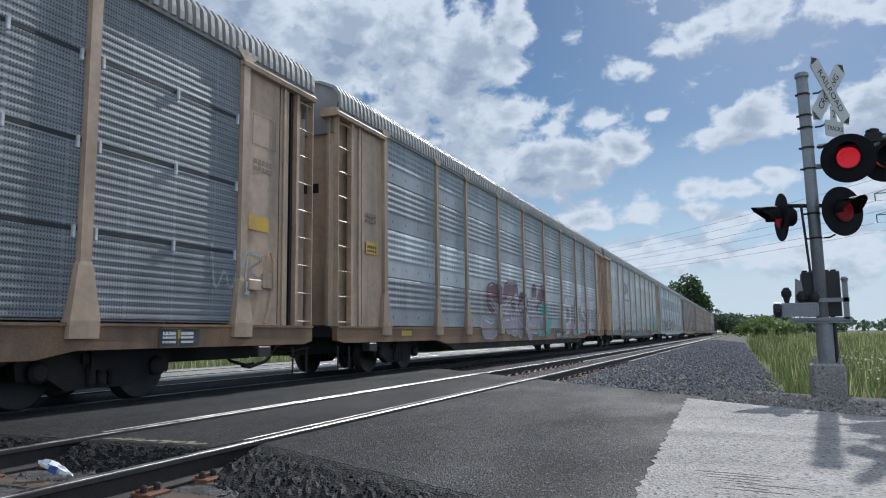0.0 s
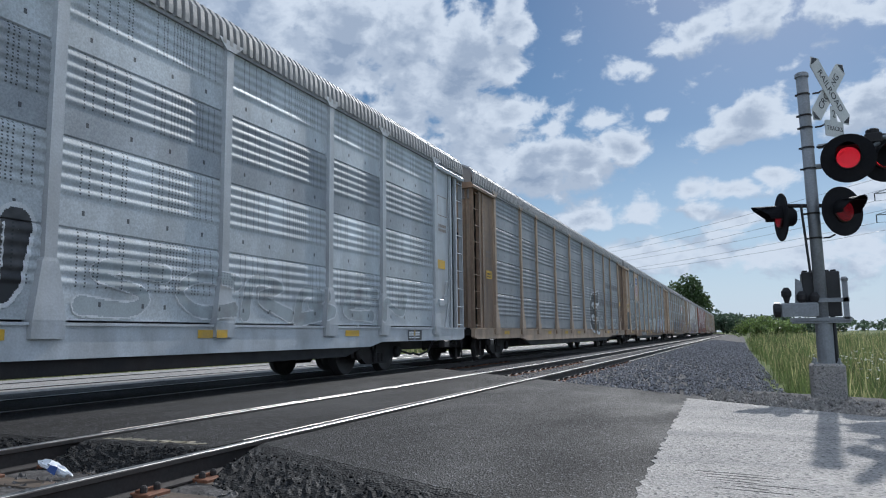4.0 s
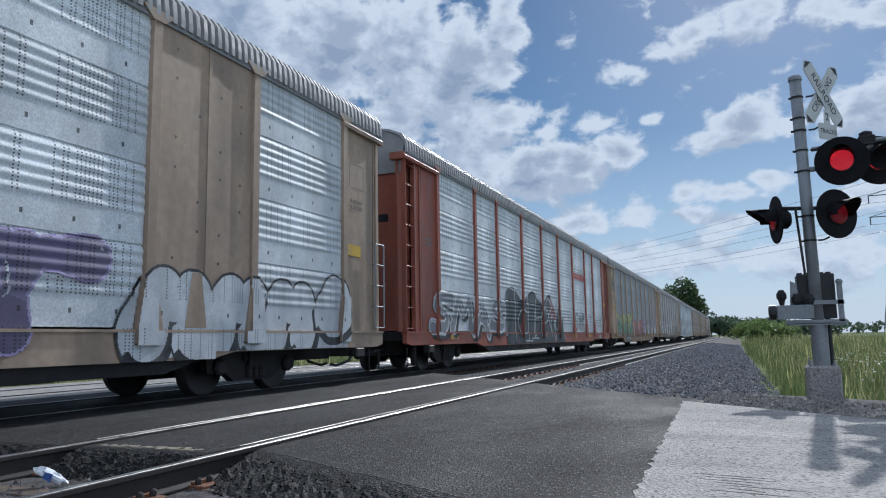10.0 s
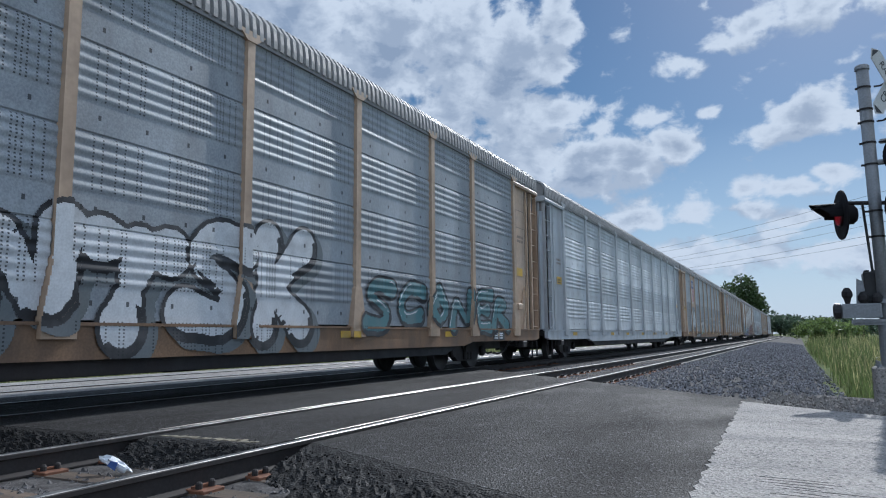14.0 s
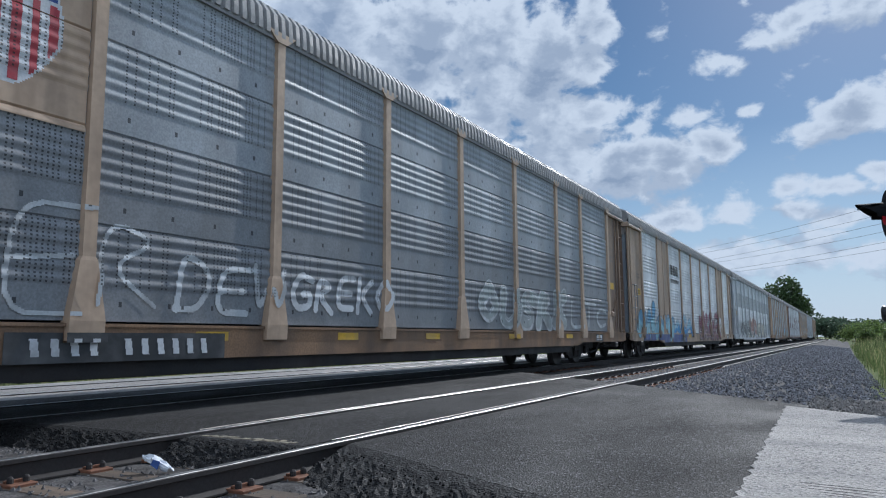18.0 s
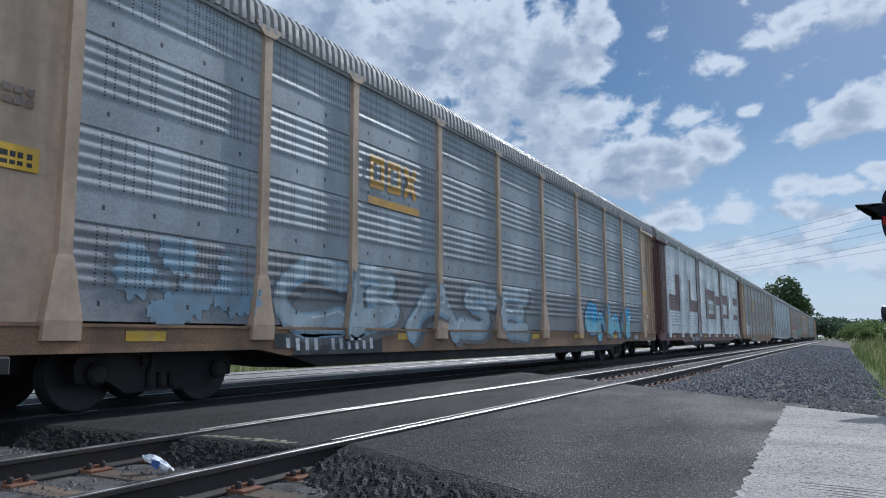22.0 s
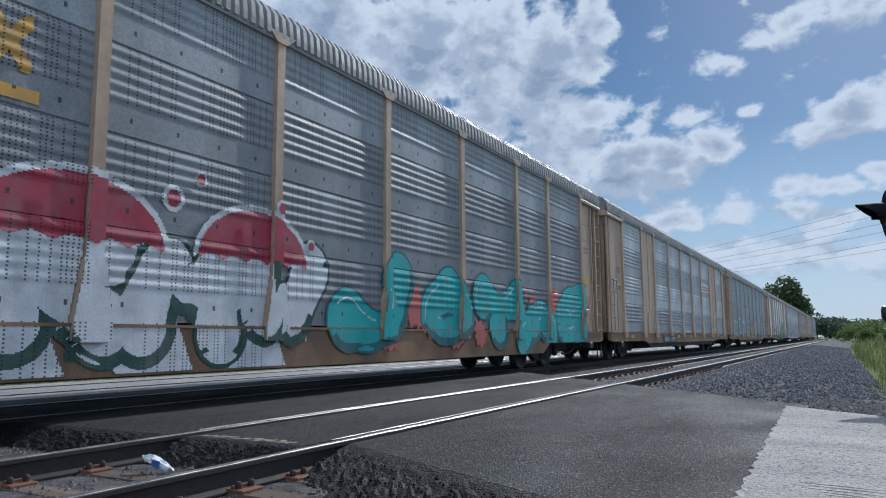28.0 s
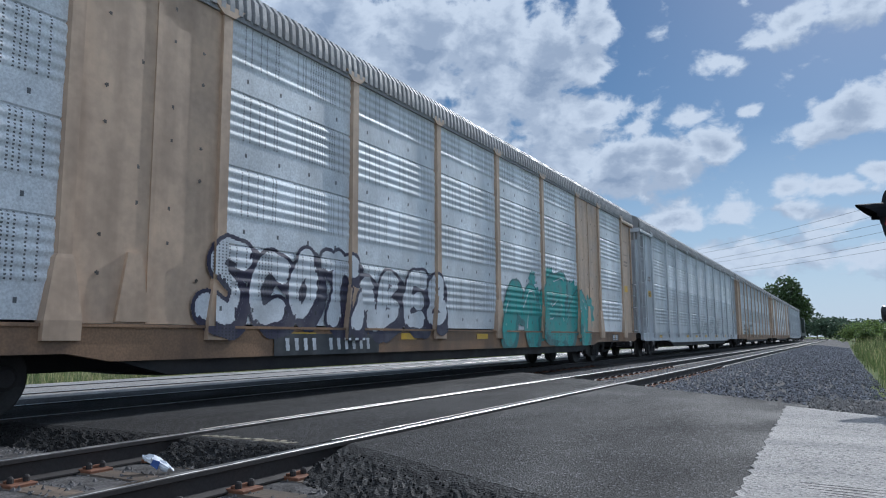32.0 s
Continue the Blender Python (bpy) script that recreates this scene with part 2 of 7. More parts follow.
RAIL_TOP = mat("rail_head", (0.38, 0.37, 0.36), 0.38, metal=1.0, var=0.10, bump=0.05)


def aggregate(m, scale, lo, hi, light=(0.2, 0.2, 0.2), amount=0.12):
    """Stones showing in a bound surface: each cell has its own tone, a few are pale."""
    n, l = m.node_tree.nodes, m.node_tree.links
    b = n["Principled BSDF"]
    tc, v = n.new("ShaderNodeTexCoord"), n.new("ShaderNodeTexVoronoi")
    v.inputs["Scale"].default_value = scale
    l.new(tc.outputs["Object"], v.inputs["Vector"])
    sep, rng, mul = n.new("ShaderNodeSeparateColor"), n.new("ShaderNodeMapRange"), n.new("ShaderNodeMix")
    l.new(v.outputs["Color"], sep.inputs[0])
    rng.inputs["To Min"].default_value, rng.inputs["To Max"].default_value = lo, hi
    l.new(sep.outputs["Red"], rng.inputs["Value"])
    mul.data_type, mul.blend_type = "RGBA", "MULTIPLY"
    mul.inputs["Factor"].default_value = 1.0
    l.new(b.inputs["Base Color"].links[0].from_socket, mul.inputs["A"])
    l.new(rng.outputs["Result"], mul.inputs["B"])
    pick, mix = n.new("ShaderNodeMath"), n.new("ShaderNodeMix")
    pick.operation = "LESS_THAN"
    l.new(sep.outputs["Green"], pick.inputs[0])
    pick.inputs[1].default_value = amount
    mix.data_type = "RGBA"
    l.new(pick.outputs[0], mix.inputs["Factor"])
    l.new(mul.outputs["Result"], mix.inputs["A"])
    mix.inputs["B"].default_value = (*light, 1)
    l.new(mix.outputs["Result"], b.inputs["Base Color"])
    bp = n.new("ShaderNodeBump")
    bp.inputs["Strength"].default_value, bp.inputs["Distance"].default_value = 0.7, 0.012
    l.new(v.outputs["Distance"], bp.inputs["Height"])
    old = b.inputs["Normal"].links
    if old:
        l.new(old[0].from_socket, bp.inputs["Normal"])
    l.new(bp.outputs["Normal"], b.inputs["Normal"])
    return m


ASPHALT = aggregate(mat("asphalt", (0.0140, 0.0126, 0.0122), 0.78, var=0.22, scale=1.1, fine=60, bump=0.5, dirt=(0.048, 0.048, 0.048), dirt_amt=0.6, dirt_scale=0.45, stretch=(1, 0.5, 1), spec=0.3), 75, 0.40, 1.7, (0.11, 0.11, 0.115), 0.07)
# darker copy of the asphalt: the shade of the bank is in the colour
SHADED_ASPHALT = aggregate(mat("shaded_asphalt", (0.011, 0.0105, 0.0105), 0.8, var=0.35, scale=6, fine=60, bump=0.6, spec=0.35), 60, 0.4, 1.7, (0.06, 0.06, 0.06), 0.05)
CONCRETE = aggregate(mat("concrete", (0.385, 0.36, 0.335), 0.85, var=0.12, scale=0.8, fine=50, bump=0.5, dirt=(0.24, 0.235, 0.23), dirt_amt=0.7, dirt_scale=1.6, stretch=(0.35, 1.6, 1), spec=0.25), 60, 0.72, 1.18, (0.16, 0.155, 0.15), 0.10)
BALLAST = mat("ballast_stone", (0.27, 0.26, 0.26), 0.85, var=0.3, scale=4, fine=60, bump=0.5, per_object=0.4)
GRAVEL_BED = mat("gravel_bed", (0.095, 0.09, 0.088), 0.9, var=0.4, scale=9, fine=45, bump=1.0, spec=0.1)
SOIL = mat("meadow_soil", (0.10, 0.125, 0.045), 0.95, var=0.3, scale=0.4, fine=8, bump=0.4, dirt=(0.12, 0.12, 0.05), dirt_amt=0.7, dirt_scale=0.15, spec=0.05)
WOOD_TIE = mat("tie_wood", (0.10, 0.075, 0.055), 0.85, var=0.3, scale=4, stretch=(0.3, 3, 3), per_object=0.3)


def perforated(m, dense=False):
    """Small punched holes in a side sheet: all over it, or in columns over the ridges."""
    n, l = m.node_tree.nodes, m.node_tree.links
    b = n["Principled BSDF"]
    tc, sep = n.new("ShaderNodeTexCoord"), n.new("ShaderNodeSeparateXYZ")
    l.new(tc.outputs["Object"], sep.inputs[0])

    def calc(op, a, c=None):
        k = n.new("ShaderNodeMath")
        k.operation = op
        for i, v in enumerate((a, c)):
            if isinstance(v, (int, float)):
                k.inputs[i].default_value = v
            elif v is not None:
                l.new(v, k.inputs[i])
        return k.outputs[0]
    y, z = sep.outputs["Y"], sep.outputs["Z"]
    if dense:
        a = calc("SUBTRACT", calc("FRACT", calc("MULTIPLY", y, 26.0)), 0.5)
        c = calc("SUBTRACT", calc("FRACT", calc("MULTIPLY", z, 24.0)), 0.5)
        round_hole = calc("LESS_THAN", calc("ADD", calc("MULTIPLY", a, a), calc("MULTIPLY", c, c)), 0.062)
        gap = calc("GREATER_THAN", calc("FRACT", calc("MULTIPLY", y, 1.3)), 0.06)
        hole = calc("MULTIPLY", round_hole, gap)
    dot_y = calc("LESS_THAN", calc("ABSOLUTE", calc("SUBTRACT", calc("FRACT", calc("MULTIPLY", y, 17.0)), 0.5)), 0.19)
    dot_z = calc("LESS_THAN", calc("ABSOLUTE", calc("SUBTRACT", calc("FRACT", calc("MULTIPLY", z, 25.0)), 0.5)), 0.24)
    pick = n.new("ShaderNodeTexWhiteNoise")
    pick.noise_dimensions = "1D"
    l.new(calc("FLOOR", calc("MULTIPLY", y, 17.0)), pick.inputs["W"])
    cluster = n.new("ShaderNodeTexNoise")
    cluster.noise_dimensions = "1D"
    cluster.inputs["Scale"].default_value = 2.2
    l.new(y, cluster.inputs["W"])
    group = calc("GREATER_THAN", calc("ADD", pick.outputs["Value"], calc("MULTIPLY", cluster.outputs["Fac"], 1.2)), 1.12)
    row = calc("GREATER_THAN", calc("FRACT", calc("MULTIPLY", calc("SUBTRACT", z, 1.0), 0.98)), 0.36)
    if not dense:
        hole = calc("MULTIPLY", calc("MULTIPLY", dot_y, dot_z), calc("MULTIPLY", group, row))
    # bolt heads between the sheets
    bolt_y = calc("LESS_THAN", calc("ABSOLUTE", calc("SUBTRACT", calc("FRACT", calc("MULTIPLY", y, 1.55)), 0.5)), 0.03)
    bolt_z = calc("LESS_THAN", calc("ABSOLUTE", calc("SUBTRACT", calc("FRACT", calc("MULTIPLY", calc("SUBTRACT", z, 1.0), 0.98)), 0.18)), 0.028)
    if not dense:
        hole = calc("MAXIMUM", hole, calc("MULTIPLY", bolt_y, bolt_z))
    mix = n.new("ShaderNodeMix")
    mix.data_type = "RGBA"
    l.new(calc("MULTIPLY", hole, 0.85), mix.inputs["Factor"])
    l.new(b.inputs["Base Color"].links[0].from_socket, mix.inputs["A"])
    mix.inputs["B"].default_value = (0.02, 0.022, 0.026, 1)
    l.new(mix.outputs["Result"], b.inputs["Base Color"])
    return m


def sheet_mat(name, base, dirt, amt, dense=False):
    return perforated(mat(name, tuple(min(0.85, 0.98 * c) for c in base), 0.55, metal=0.10, spec=0.45, var=0.20, scale=0.9, per_object=0.10, dirt=dirt, dirt_amt=amt, streak=2.0, bump=0.04), dense)


GREY_SHEET = sheet_mat("galvanised_sheet", (0.37, 0.40, 0.43), (0.19, 0.185, 0.18), 0.5)
DIM_SHEET = sheet_mat("weathered_sheet", (0.27, 0.285, 0.305), (0.15, 0.145, 0.14), 0.5)
LIGHT_SHEET = sheet_mat("light_sheet", (0.56, 0.60, 0.63), (0.29, 0.28, 0.27), 0.45)
WHITE_SHEET = sheet_mat("white_sheet", (0.76, 0.79, 0.81), (0.42, 0.42, 0.41), 0.4)
DENSE = {s.name: sheet_mat(s.name + "_punched", c, d, a, True) for s, c, d, a in (
    (GREY_SHEET, (0.35, 0.38, 0.41), (0.18, 0.205, 0.20), 0.5), (DIM_SHEET, (0.27, 0.29, 0.31), (0.15, 0.165, 0.16), 0.5),
    (LIGHT_SHEET, (0.60, 0.64, 0.67), (0.31, 0.30, 0.29), 0.45), (WHITE_SHEET, (0.80, 0.83, 0.85), (0.45, 0.45, 0.44), 0.4))}
ROOF_SHEET = mat("roof_sheet", (0.30, 0.30, 0.30), 0.6, metal=0.1, var=0.12, dirt=(0.2, 0.18, 0.16))
MAST_STEEL = mat("mast_galvanised", (0.27, 0.285, 0.30), 0.55, metal=0.4, var=0.12, scale=5)
BLACK_PAINT = mat("black_paint", (0.018, 0.018, 0.02), 0.45, var=0.2)

# ---- ground ----
def grid(m, x0, x1, y0, y1, nx, ny, fz):
    k = len(m.v)
    for j in range(ny + 1):
        for i in range(nx + 1):
            x, y = x0 + (x1 - x0) * i / nx, y0 + (y1 - y0) * j / ny
            m.v.append((x, y, fz(x, y)))
    for j in range(ny):
        for i in range(nx):
            a = k + j * (nx + 1) + i
            m.f.append((a, a + 1, a + nx + 2, a + nx + 1))


def ground_height(x, y):
    # track bed between the shoulders, falling to the meadow on both sides
    if y < 4.3 and -2.95 < x < -0.4:
        h = -0.56         # ditch beside the open track
    elif x > -2.2:
        h = -0.27 - 0.53 * min(1, max(0, (x + 2.0) / 2.5)) if y > 11 else -0.22
    elif x < -13.5:
        h = -0.30 - 0.4 * min(1, (-13.5 - x) / 4)
    else:
        h = -0.22
    return h


g = Mesh()
xs = [-3000, -800, -200, -60, -30, -22, -18, -16, -14.5, -13.5, -11, -8, -5, -2.8, -2.6, -2.2, -1.6, -0.8, -0.45, 0, 0.8, 1.6, 3, 6, 12, 30, 90, 300, 1000, 3000]
ys_ = [-600, -100, -30, -8, -2, 2, 4.0, 4.4, 5, 8, 11, 12, 14, 18, 24, 32, 45, 70, 120, 220, 450, 900, 2000, 4000]
for y in ys_:
    for x in xs:
        g.v.append((x, y, ground_height(x, y)))
for j in range(len(ys_) - 1):
    for i in range(len(xs) - 1):
        a = j * len(xs) + i
        g.f.append((a, a + 1, a + len(xs) + 1, a + len(xs)))
solid("ground", g, SOIL, "green meadow and soil on both sides of the railway", "ground", kind="structure")

# ---- tracks ----
TRACKS = ((-4.295, 0.0), (-8.404, 0.0), (-11.95, 0.0))


def bend(y):
    """Sideways shift and turn (degrees) of the line, which curves away to the left far off."""
    d = max(0.0, y - 200.0)
    return -d * d / 1600.0, math.degrees(math.atan(d / 800.0))


def swept(prof, y0, y1):
    """A rail outline drawn along the line."""
    ys = [y0, 200.0] + [200.0 + 20 * i for i in range(1, int((y1 - 200) / 20) + 1)]
    m, k = Mesh(), len(prof)
    m.v = [(x + bend(y)[0], y, z) for y in ys for x, z in prof]
    m.f = [(i * k + j, i * k + (j + 1) % k, (i + 1) * k + (j + 1) % k, (i + 1) * k + j) for i in range(len(ys) - 1) for j in range(k)]
    m.f += [tuple(range(k - 1, -1, -1)), tuple(range((len(ys) - 1) * k, len(ys) * k))]
    return m


def rail(x, z, y0, y1, name="rail"):
    head, h = 0.037, 0.17
    prof = [(-0.07, -h), (0.07, -h), (0.07, -h + 0.012), (0.012, -h + 0.035), (0.010, -0.045), (head, -0.034), (head, -0.008), (head - 0.01, -0.002),
            (-head + 0.01, -0.002), (-head, -0.008), (-head, -0.034), (-0.010, -0.045), (-0.012, -h + 0.035), (-0.07, -h + 0.012)]
    r = thing(name, "worn steel rail with a bright running surface", "rail", pose(x, 0, z), "rails", "structure")
    part("rail_profile", swept(prof, y0, y1), RAIL_SIDE, r)
    part("running_surface", swept([(-head + 0.006, -0.003), (head - 0.006, -0.003), (head - 0.010, 0.0), (-head + 0.010, 0.0)], y0, y1), RAIL_TOP, r, "polished running surface")
    return r


for tx, tz in TRACKS:
    for sx in (-0.7525, 0.7525):
        rail(tx + sx, tz, -40, 560)

# ballast bed
bed = swept([(-14.2, -0.32), (-13.4, -0.24), (-10.4, -0.22), (-10.1, -0.17), (-2.6, -0.17), (-1.9, -0.20), (0.5, -0.62), (0.5, -0.75), (-14.2, -0.75)], 5.05, 560)
near_bed = Mesh().prism([(-14.2, -0.32), (-13.4, -0.24), (-10.4, -0.22), (-10.1, -0.17), (-2.95, -0.18), (-2.5, -0.62), (-2.5, -0.8), (-14.2, -0.8)], "y", -40, 5.05)
solid("ballast_bed", near_bed, GRAVEL_BED, "bed of grey crushed stone under the open track", "ballast", kind="structure")
solid("ballast_bed", bed, GRAVEL_BED, "bed of grey crushed stone under the tracks", "ballast", kind="structure")

# asphalt crossing and concrete approach, cut on the skew
def slab(m, outline, z0, z1):
    k = len(outline)
    m.add([(x, y, z0) for x, y in outline] + [(x, y, z1) for x, y in outline],
          [tuple(range(k - 1, -1, -1)), tuple(range(k, 2 * k))] + [(i, (i + 1) % k, k + (i + 1) % k, k + i) for i in range(k)])
    return m
def far_y(x):
    return 12.4 - 1.03 * (x + 3.2)
def near_y(x):
    return 4.36 if x < -3.55 else 4.62 - 0.53 * (x + 3.42)
crossing = thing("crossing_pavement", "dark coarse asphalt crossing laid between and beside the rails", "crossing", kind="structure")
strips = [(-3.42, -0.42), (-4.93, -3.66), (-7.53, -5.17), (-9.04, -7.77), (-10.2, -9.28)]
re_ = random.Random(12)


def ragged(x0, x1, step, fy, amp):
    n = max(2, int((x1 - x0) / step))
    return [(x0 + (x1 - x0) * i / n, fy(x0 + (x1 - x0) * i / n) + re_.uniform(-amp, amp)) for i in range(n + 1)]


toe_crumbs = []
for a, b in strips:
    near, far = ragged(a, b, 0.05, near_y, 0.012), ragged(a, b, 0.12, far_y, 0.05)
    edge_r = [(b + (re_.uniform(-0.05, 0.03) if b > -1 else 0), near[-1][1] + (far[-1][1] - near[-1][1]) * i / 60) for i in range(1, 60)] if b > -1 else []
    part("asphalt_panel", slab(Mesh(), near + edge_r + far[::-1], -0.20, -0.012), ASPHALT, crossing)
    # the edge rolls over into a rough bank of loose asphalt, shade included in its colour
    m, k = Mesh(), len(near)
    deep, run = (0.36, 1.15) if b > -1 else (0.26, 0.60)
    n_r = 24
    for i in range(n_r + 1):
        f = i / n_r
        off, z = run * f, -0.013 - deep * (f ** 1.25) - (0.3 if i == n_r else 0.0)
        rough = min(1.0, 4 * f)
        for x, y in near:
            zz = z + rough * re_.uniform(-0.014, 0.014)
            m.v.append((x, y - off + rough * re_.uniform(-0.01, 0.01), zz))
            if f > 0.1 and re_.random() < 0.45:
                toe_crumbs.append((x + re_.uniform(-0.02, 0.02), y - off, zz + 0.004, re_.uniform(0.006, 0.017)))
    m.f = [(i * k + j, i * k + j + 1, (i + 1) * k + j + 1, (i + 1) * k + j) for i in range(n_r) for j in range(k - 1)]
    part("asphalt_toe", m, SHADED_ASPHALT, crossing)
chipped = [(-0.66 + 0.023 * (9.4 - y) + re_.uniform(-0.02, 0.02), y) for y in [9.35 - 0.085 * i for i in range(84)]]
road = slab(Mesh(), chipped + [(-0.45, -30), (25, -55), (25, -14), (1.2, 7.7)], -0.7, -0.006)
solid("concrete_road", road, CONCRETE, "pale worn concrete road slab meeting the asphalt", "road", kind="structure")

GOUGE = mat("gouged_concrete", (0.09, 0.083, 0.078), 0.9, var=0.25, scale=9)
for i in range(7):
    gx, gy, gl = 0.02 + re_.uniform(-0.12, 0.16), 4.02 + 0.075 * i, re_.uniform(0.10, 0.24)
    solid("road_gouge", slab(Mesh(), [(gx - gl, gy + 0.03), (gx, gy - 0.006), (gx + gl * 0.8, gy - 0.03), (gx + 0.02, gy + 0.008)], -0.010, -0.0045), GOUGE, "dark gouge scraped into the concrete", "gouge", "gouges in the road", "structure")
solid("ditch_gravel", slab(Mesh(), [(-2.7, -8), (-0.56, -8), (-0.56, 4.0), (-2.7, 4.0)], -0.62, -0.53), GRAVEL_BED, "dark gravel in the ditch beside the track", "gravel", kind="structure")
# pale service road beyond the tracks
solid("service_road", swept([(-14.8, -0.34), (-13.8, -0.02), (-10.26, -0.02), (-10.2, -0.4), (-14.8, -0.4)], -40, 560), CONCRETE, "pale service road with a rail line set into it", "road", kind="structure")

# ---- rail cars ----
L_CAR = 28.278
POSTS = (2.55, 5.35, 7.4, 10.2, 12.95, 15.7, 18.5, 21.35, 23.45, 26.2)
HALF = 1.60
Z_SILL0, Z_SILL1 = 0.58, 0.96
SHEET_Z = (1.0, 2.02, 3.04, 4.06, 5.06)


def sheet_depth(kind, z):
    """How far the side sheet stands out at height z."""
    k = max(0, min(3, int((z - 1.0) / 1.02)))
    w = (z - 1.0 - 1.02 * k) / 1.02
    if kind == "fine":
        return 0.010 + 0.007 * (0.5 - 0.5 * math.cos(2 * math.pi * w * 11)) if 0.02 < w < 0.98 else -0.012
    if w > 0.985:
        return -0.006
    if w < 0.34:
        return 0.012
    ph = ((w - 0.34) / 0.64 * 5) % 1
    return 0.012 + 0.012 * (0.5 - 0.5 * math.cos(2 * math.pi * ph))


_cache = {}


def cached(key, make):
    if key not in _cache:
        _cache[key] = make()
    return _cache[key]


def sheet_mesh(kind, w, k, material):
    def make():
        zs = []
        n = 66 if kind == "fine" else 72
        zz = [SHEET_Z[k] + (SHEET_Z[k + 1] - SHEET_Z[k]) * i / n for i in range(n + 1)]
        pr = [(sheet_depth(kind, z - 1e-4), z) for z in zz]
        keep = [pr[0]] + [b for a, b, c in zip(pr, pr[1:], pr[2:]) if abs((b[0] - a[0]) * (c[1] - b[1]) - (c[0] - b[0]) * (b[1] - a[1])) > 1e-7] + [pr[-1]]
        m = Mesh()
        vs, fs = [], []
        for x, z in keep:
            vs += [(HALF + x, -w / 2, z), (HALF + x, w / 2, z)]
        fs = [(2 * i, 2 * i + 1, 2 * i + 3, 2 * i + 2) for i in range(len(keep) - 1)]
        k0 = len(vs)
        vs += [(HALF - 0.02, -w / 2, keep[0][1]), (HALF - 0.02, w / 2, keep[0][1]), (HALF - 0.02, -w / 2, keep[-1][1]), (HALF - 0.02, w / 2, keep[-1][1])]
        fs += [(k0, k0 + 1, k0 + 3, k0 + 2), (0, 1, k0 + 1, k0), (k0 - 2, k0 - 1, k0 + 3, k0 + 2)]
        m.add(vs, fs)
        return m.data("sheet", material)
    return cached(("sheet", kind, round(w, 3), k, material.name), make)


ROOF_PROF = [(1.645, 5.06), (1.645, 5.18), (1.625, 5.32), (1.52, 5.47), (1.20, 5.61), (0.6, 5.72), (0, 5.75)]


def roof_mesh(material, u0, u1):
    def make():
        m = Mesh()
        prof = ROOF_PROF + [(-x, z) for x, z in ROOF_PROF[-2::-1]]
        n = 716
        k = len(prof)
        for i in range(n + 1):
            y = u0 - 14.14 + (u1 - u0) * (i + (0.0, -0.55, 0.45, 0.1)[i % 4]) / n
            d = (0.0, 0.045, 0.045, 0.0)[i % 4]
            m.v += [(x * (1 + d / 1.6), y, z + (d if 1 < j < k - 2 else 0)) for j, (x, z) in enumerate(prof)]
        for i in range(n):
            m.f += [(i * k + j, i * k + j + 1, (i + 1) * k + j + 1, (i + 1) * k + j) for j in range(k - 1)]
        return m.data("roof", material)
    return cached(("roof", material.name, u0), make)


def post_mesh(material):
    def make():
        m = Mesh()
        w, x0 = 0.075, HALF
        # hat section, widening to a foot on the sill
        rows = [(0.80, 0.20, 0.10), (1.00, 0.20, 0.11), (1.62, 0.10, 0.08), (1.66, w, 0.075), (5.06, w, 0.075)]
        vs = []
        for z, h, d in rows:
            vs += [(x0 - 0.02, -h - 0.015, z), (x0 + d, -h, z), (x0 + d, h, z), (x0 - 0.02, h + 0.015, z)]
        fs = [(4 * i + j, 4 * i + j + 1, 4 * i + j + 5, 4 * i + j + 4) for i in range(len(rows) - 1) for j in range(3)]
        fs += [(0, 1, 2, 3), (16, 17, 18, 19)]
        m.add(vs, fs)
        m.prism([(-0.28, 5.13), (0.28, 5.13), (0.1, 4.98), (-0.1, 4.98)], "x", x0 + 0.03, x0 + 0.09)
        return m.data("post", material)
    return cached(("post", material.name), make)


def wheel_mesh():
    def make():
        m = Mesh()
        m.lathe([(0.02, -0.06), (0.30, -0.05), (0.40, -0.065), (0.42, -0.065), (0.425, 0.05), (0.455, 0.06), (0.455, 0.085), (0.38, 0.085), (0.30, 0.03), (0.1, 0.04), (0.02, 0.06)], 28, axis=(-1, 0, 0))
        return m.data("wheel", WHEEL, True)
    return cached("wheel", make)


def side_frame_mesh():
    def make():
        m = Mesh()
        pts = [(-1.15, 0.52), (-1.1, 0.62), (-0.65, 0.66), (0.65, 0.66), (1.1, 0.62), (1.15, 0.52), (1.12, 0.34), (0.72, 0.34), (0.5, 0.20), (-0.5, 0.20), (-0.72, 0.34), (-1.12, 0.34)]
        m.prism(pts, "x", 0.94, 1.08)
        for y in (-0.89, 0.89):
            m.lathe([(0.02, 0), (0.13, 0), (0.13, 0.09), (0.09, 0.12), (0.02, 0.12)], 14, (1.05, y, 0.43), (1, 0, 0))
        for y in (-0.16, 0, 0.16):
            m.lathe([(0.06, 0), (0.065, 0.03), (0.06, 0.06), (0.065, 0.09), (0.06, 0.12), (0.065, 0.15), (0.06, 0.18), (0.065, 0.21), (0.06, 0.24)], 10, (1.09, y, 0.24), (0, 0, 1))
        m.box(1.0, 1.12, -0.3, 0.3, 0.50, 0.62)
        return m.data("side_frame", DARK_STEEL)
    return cached("side_frame", make)


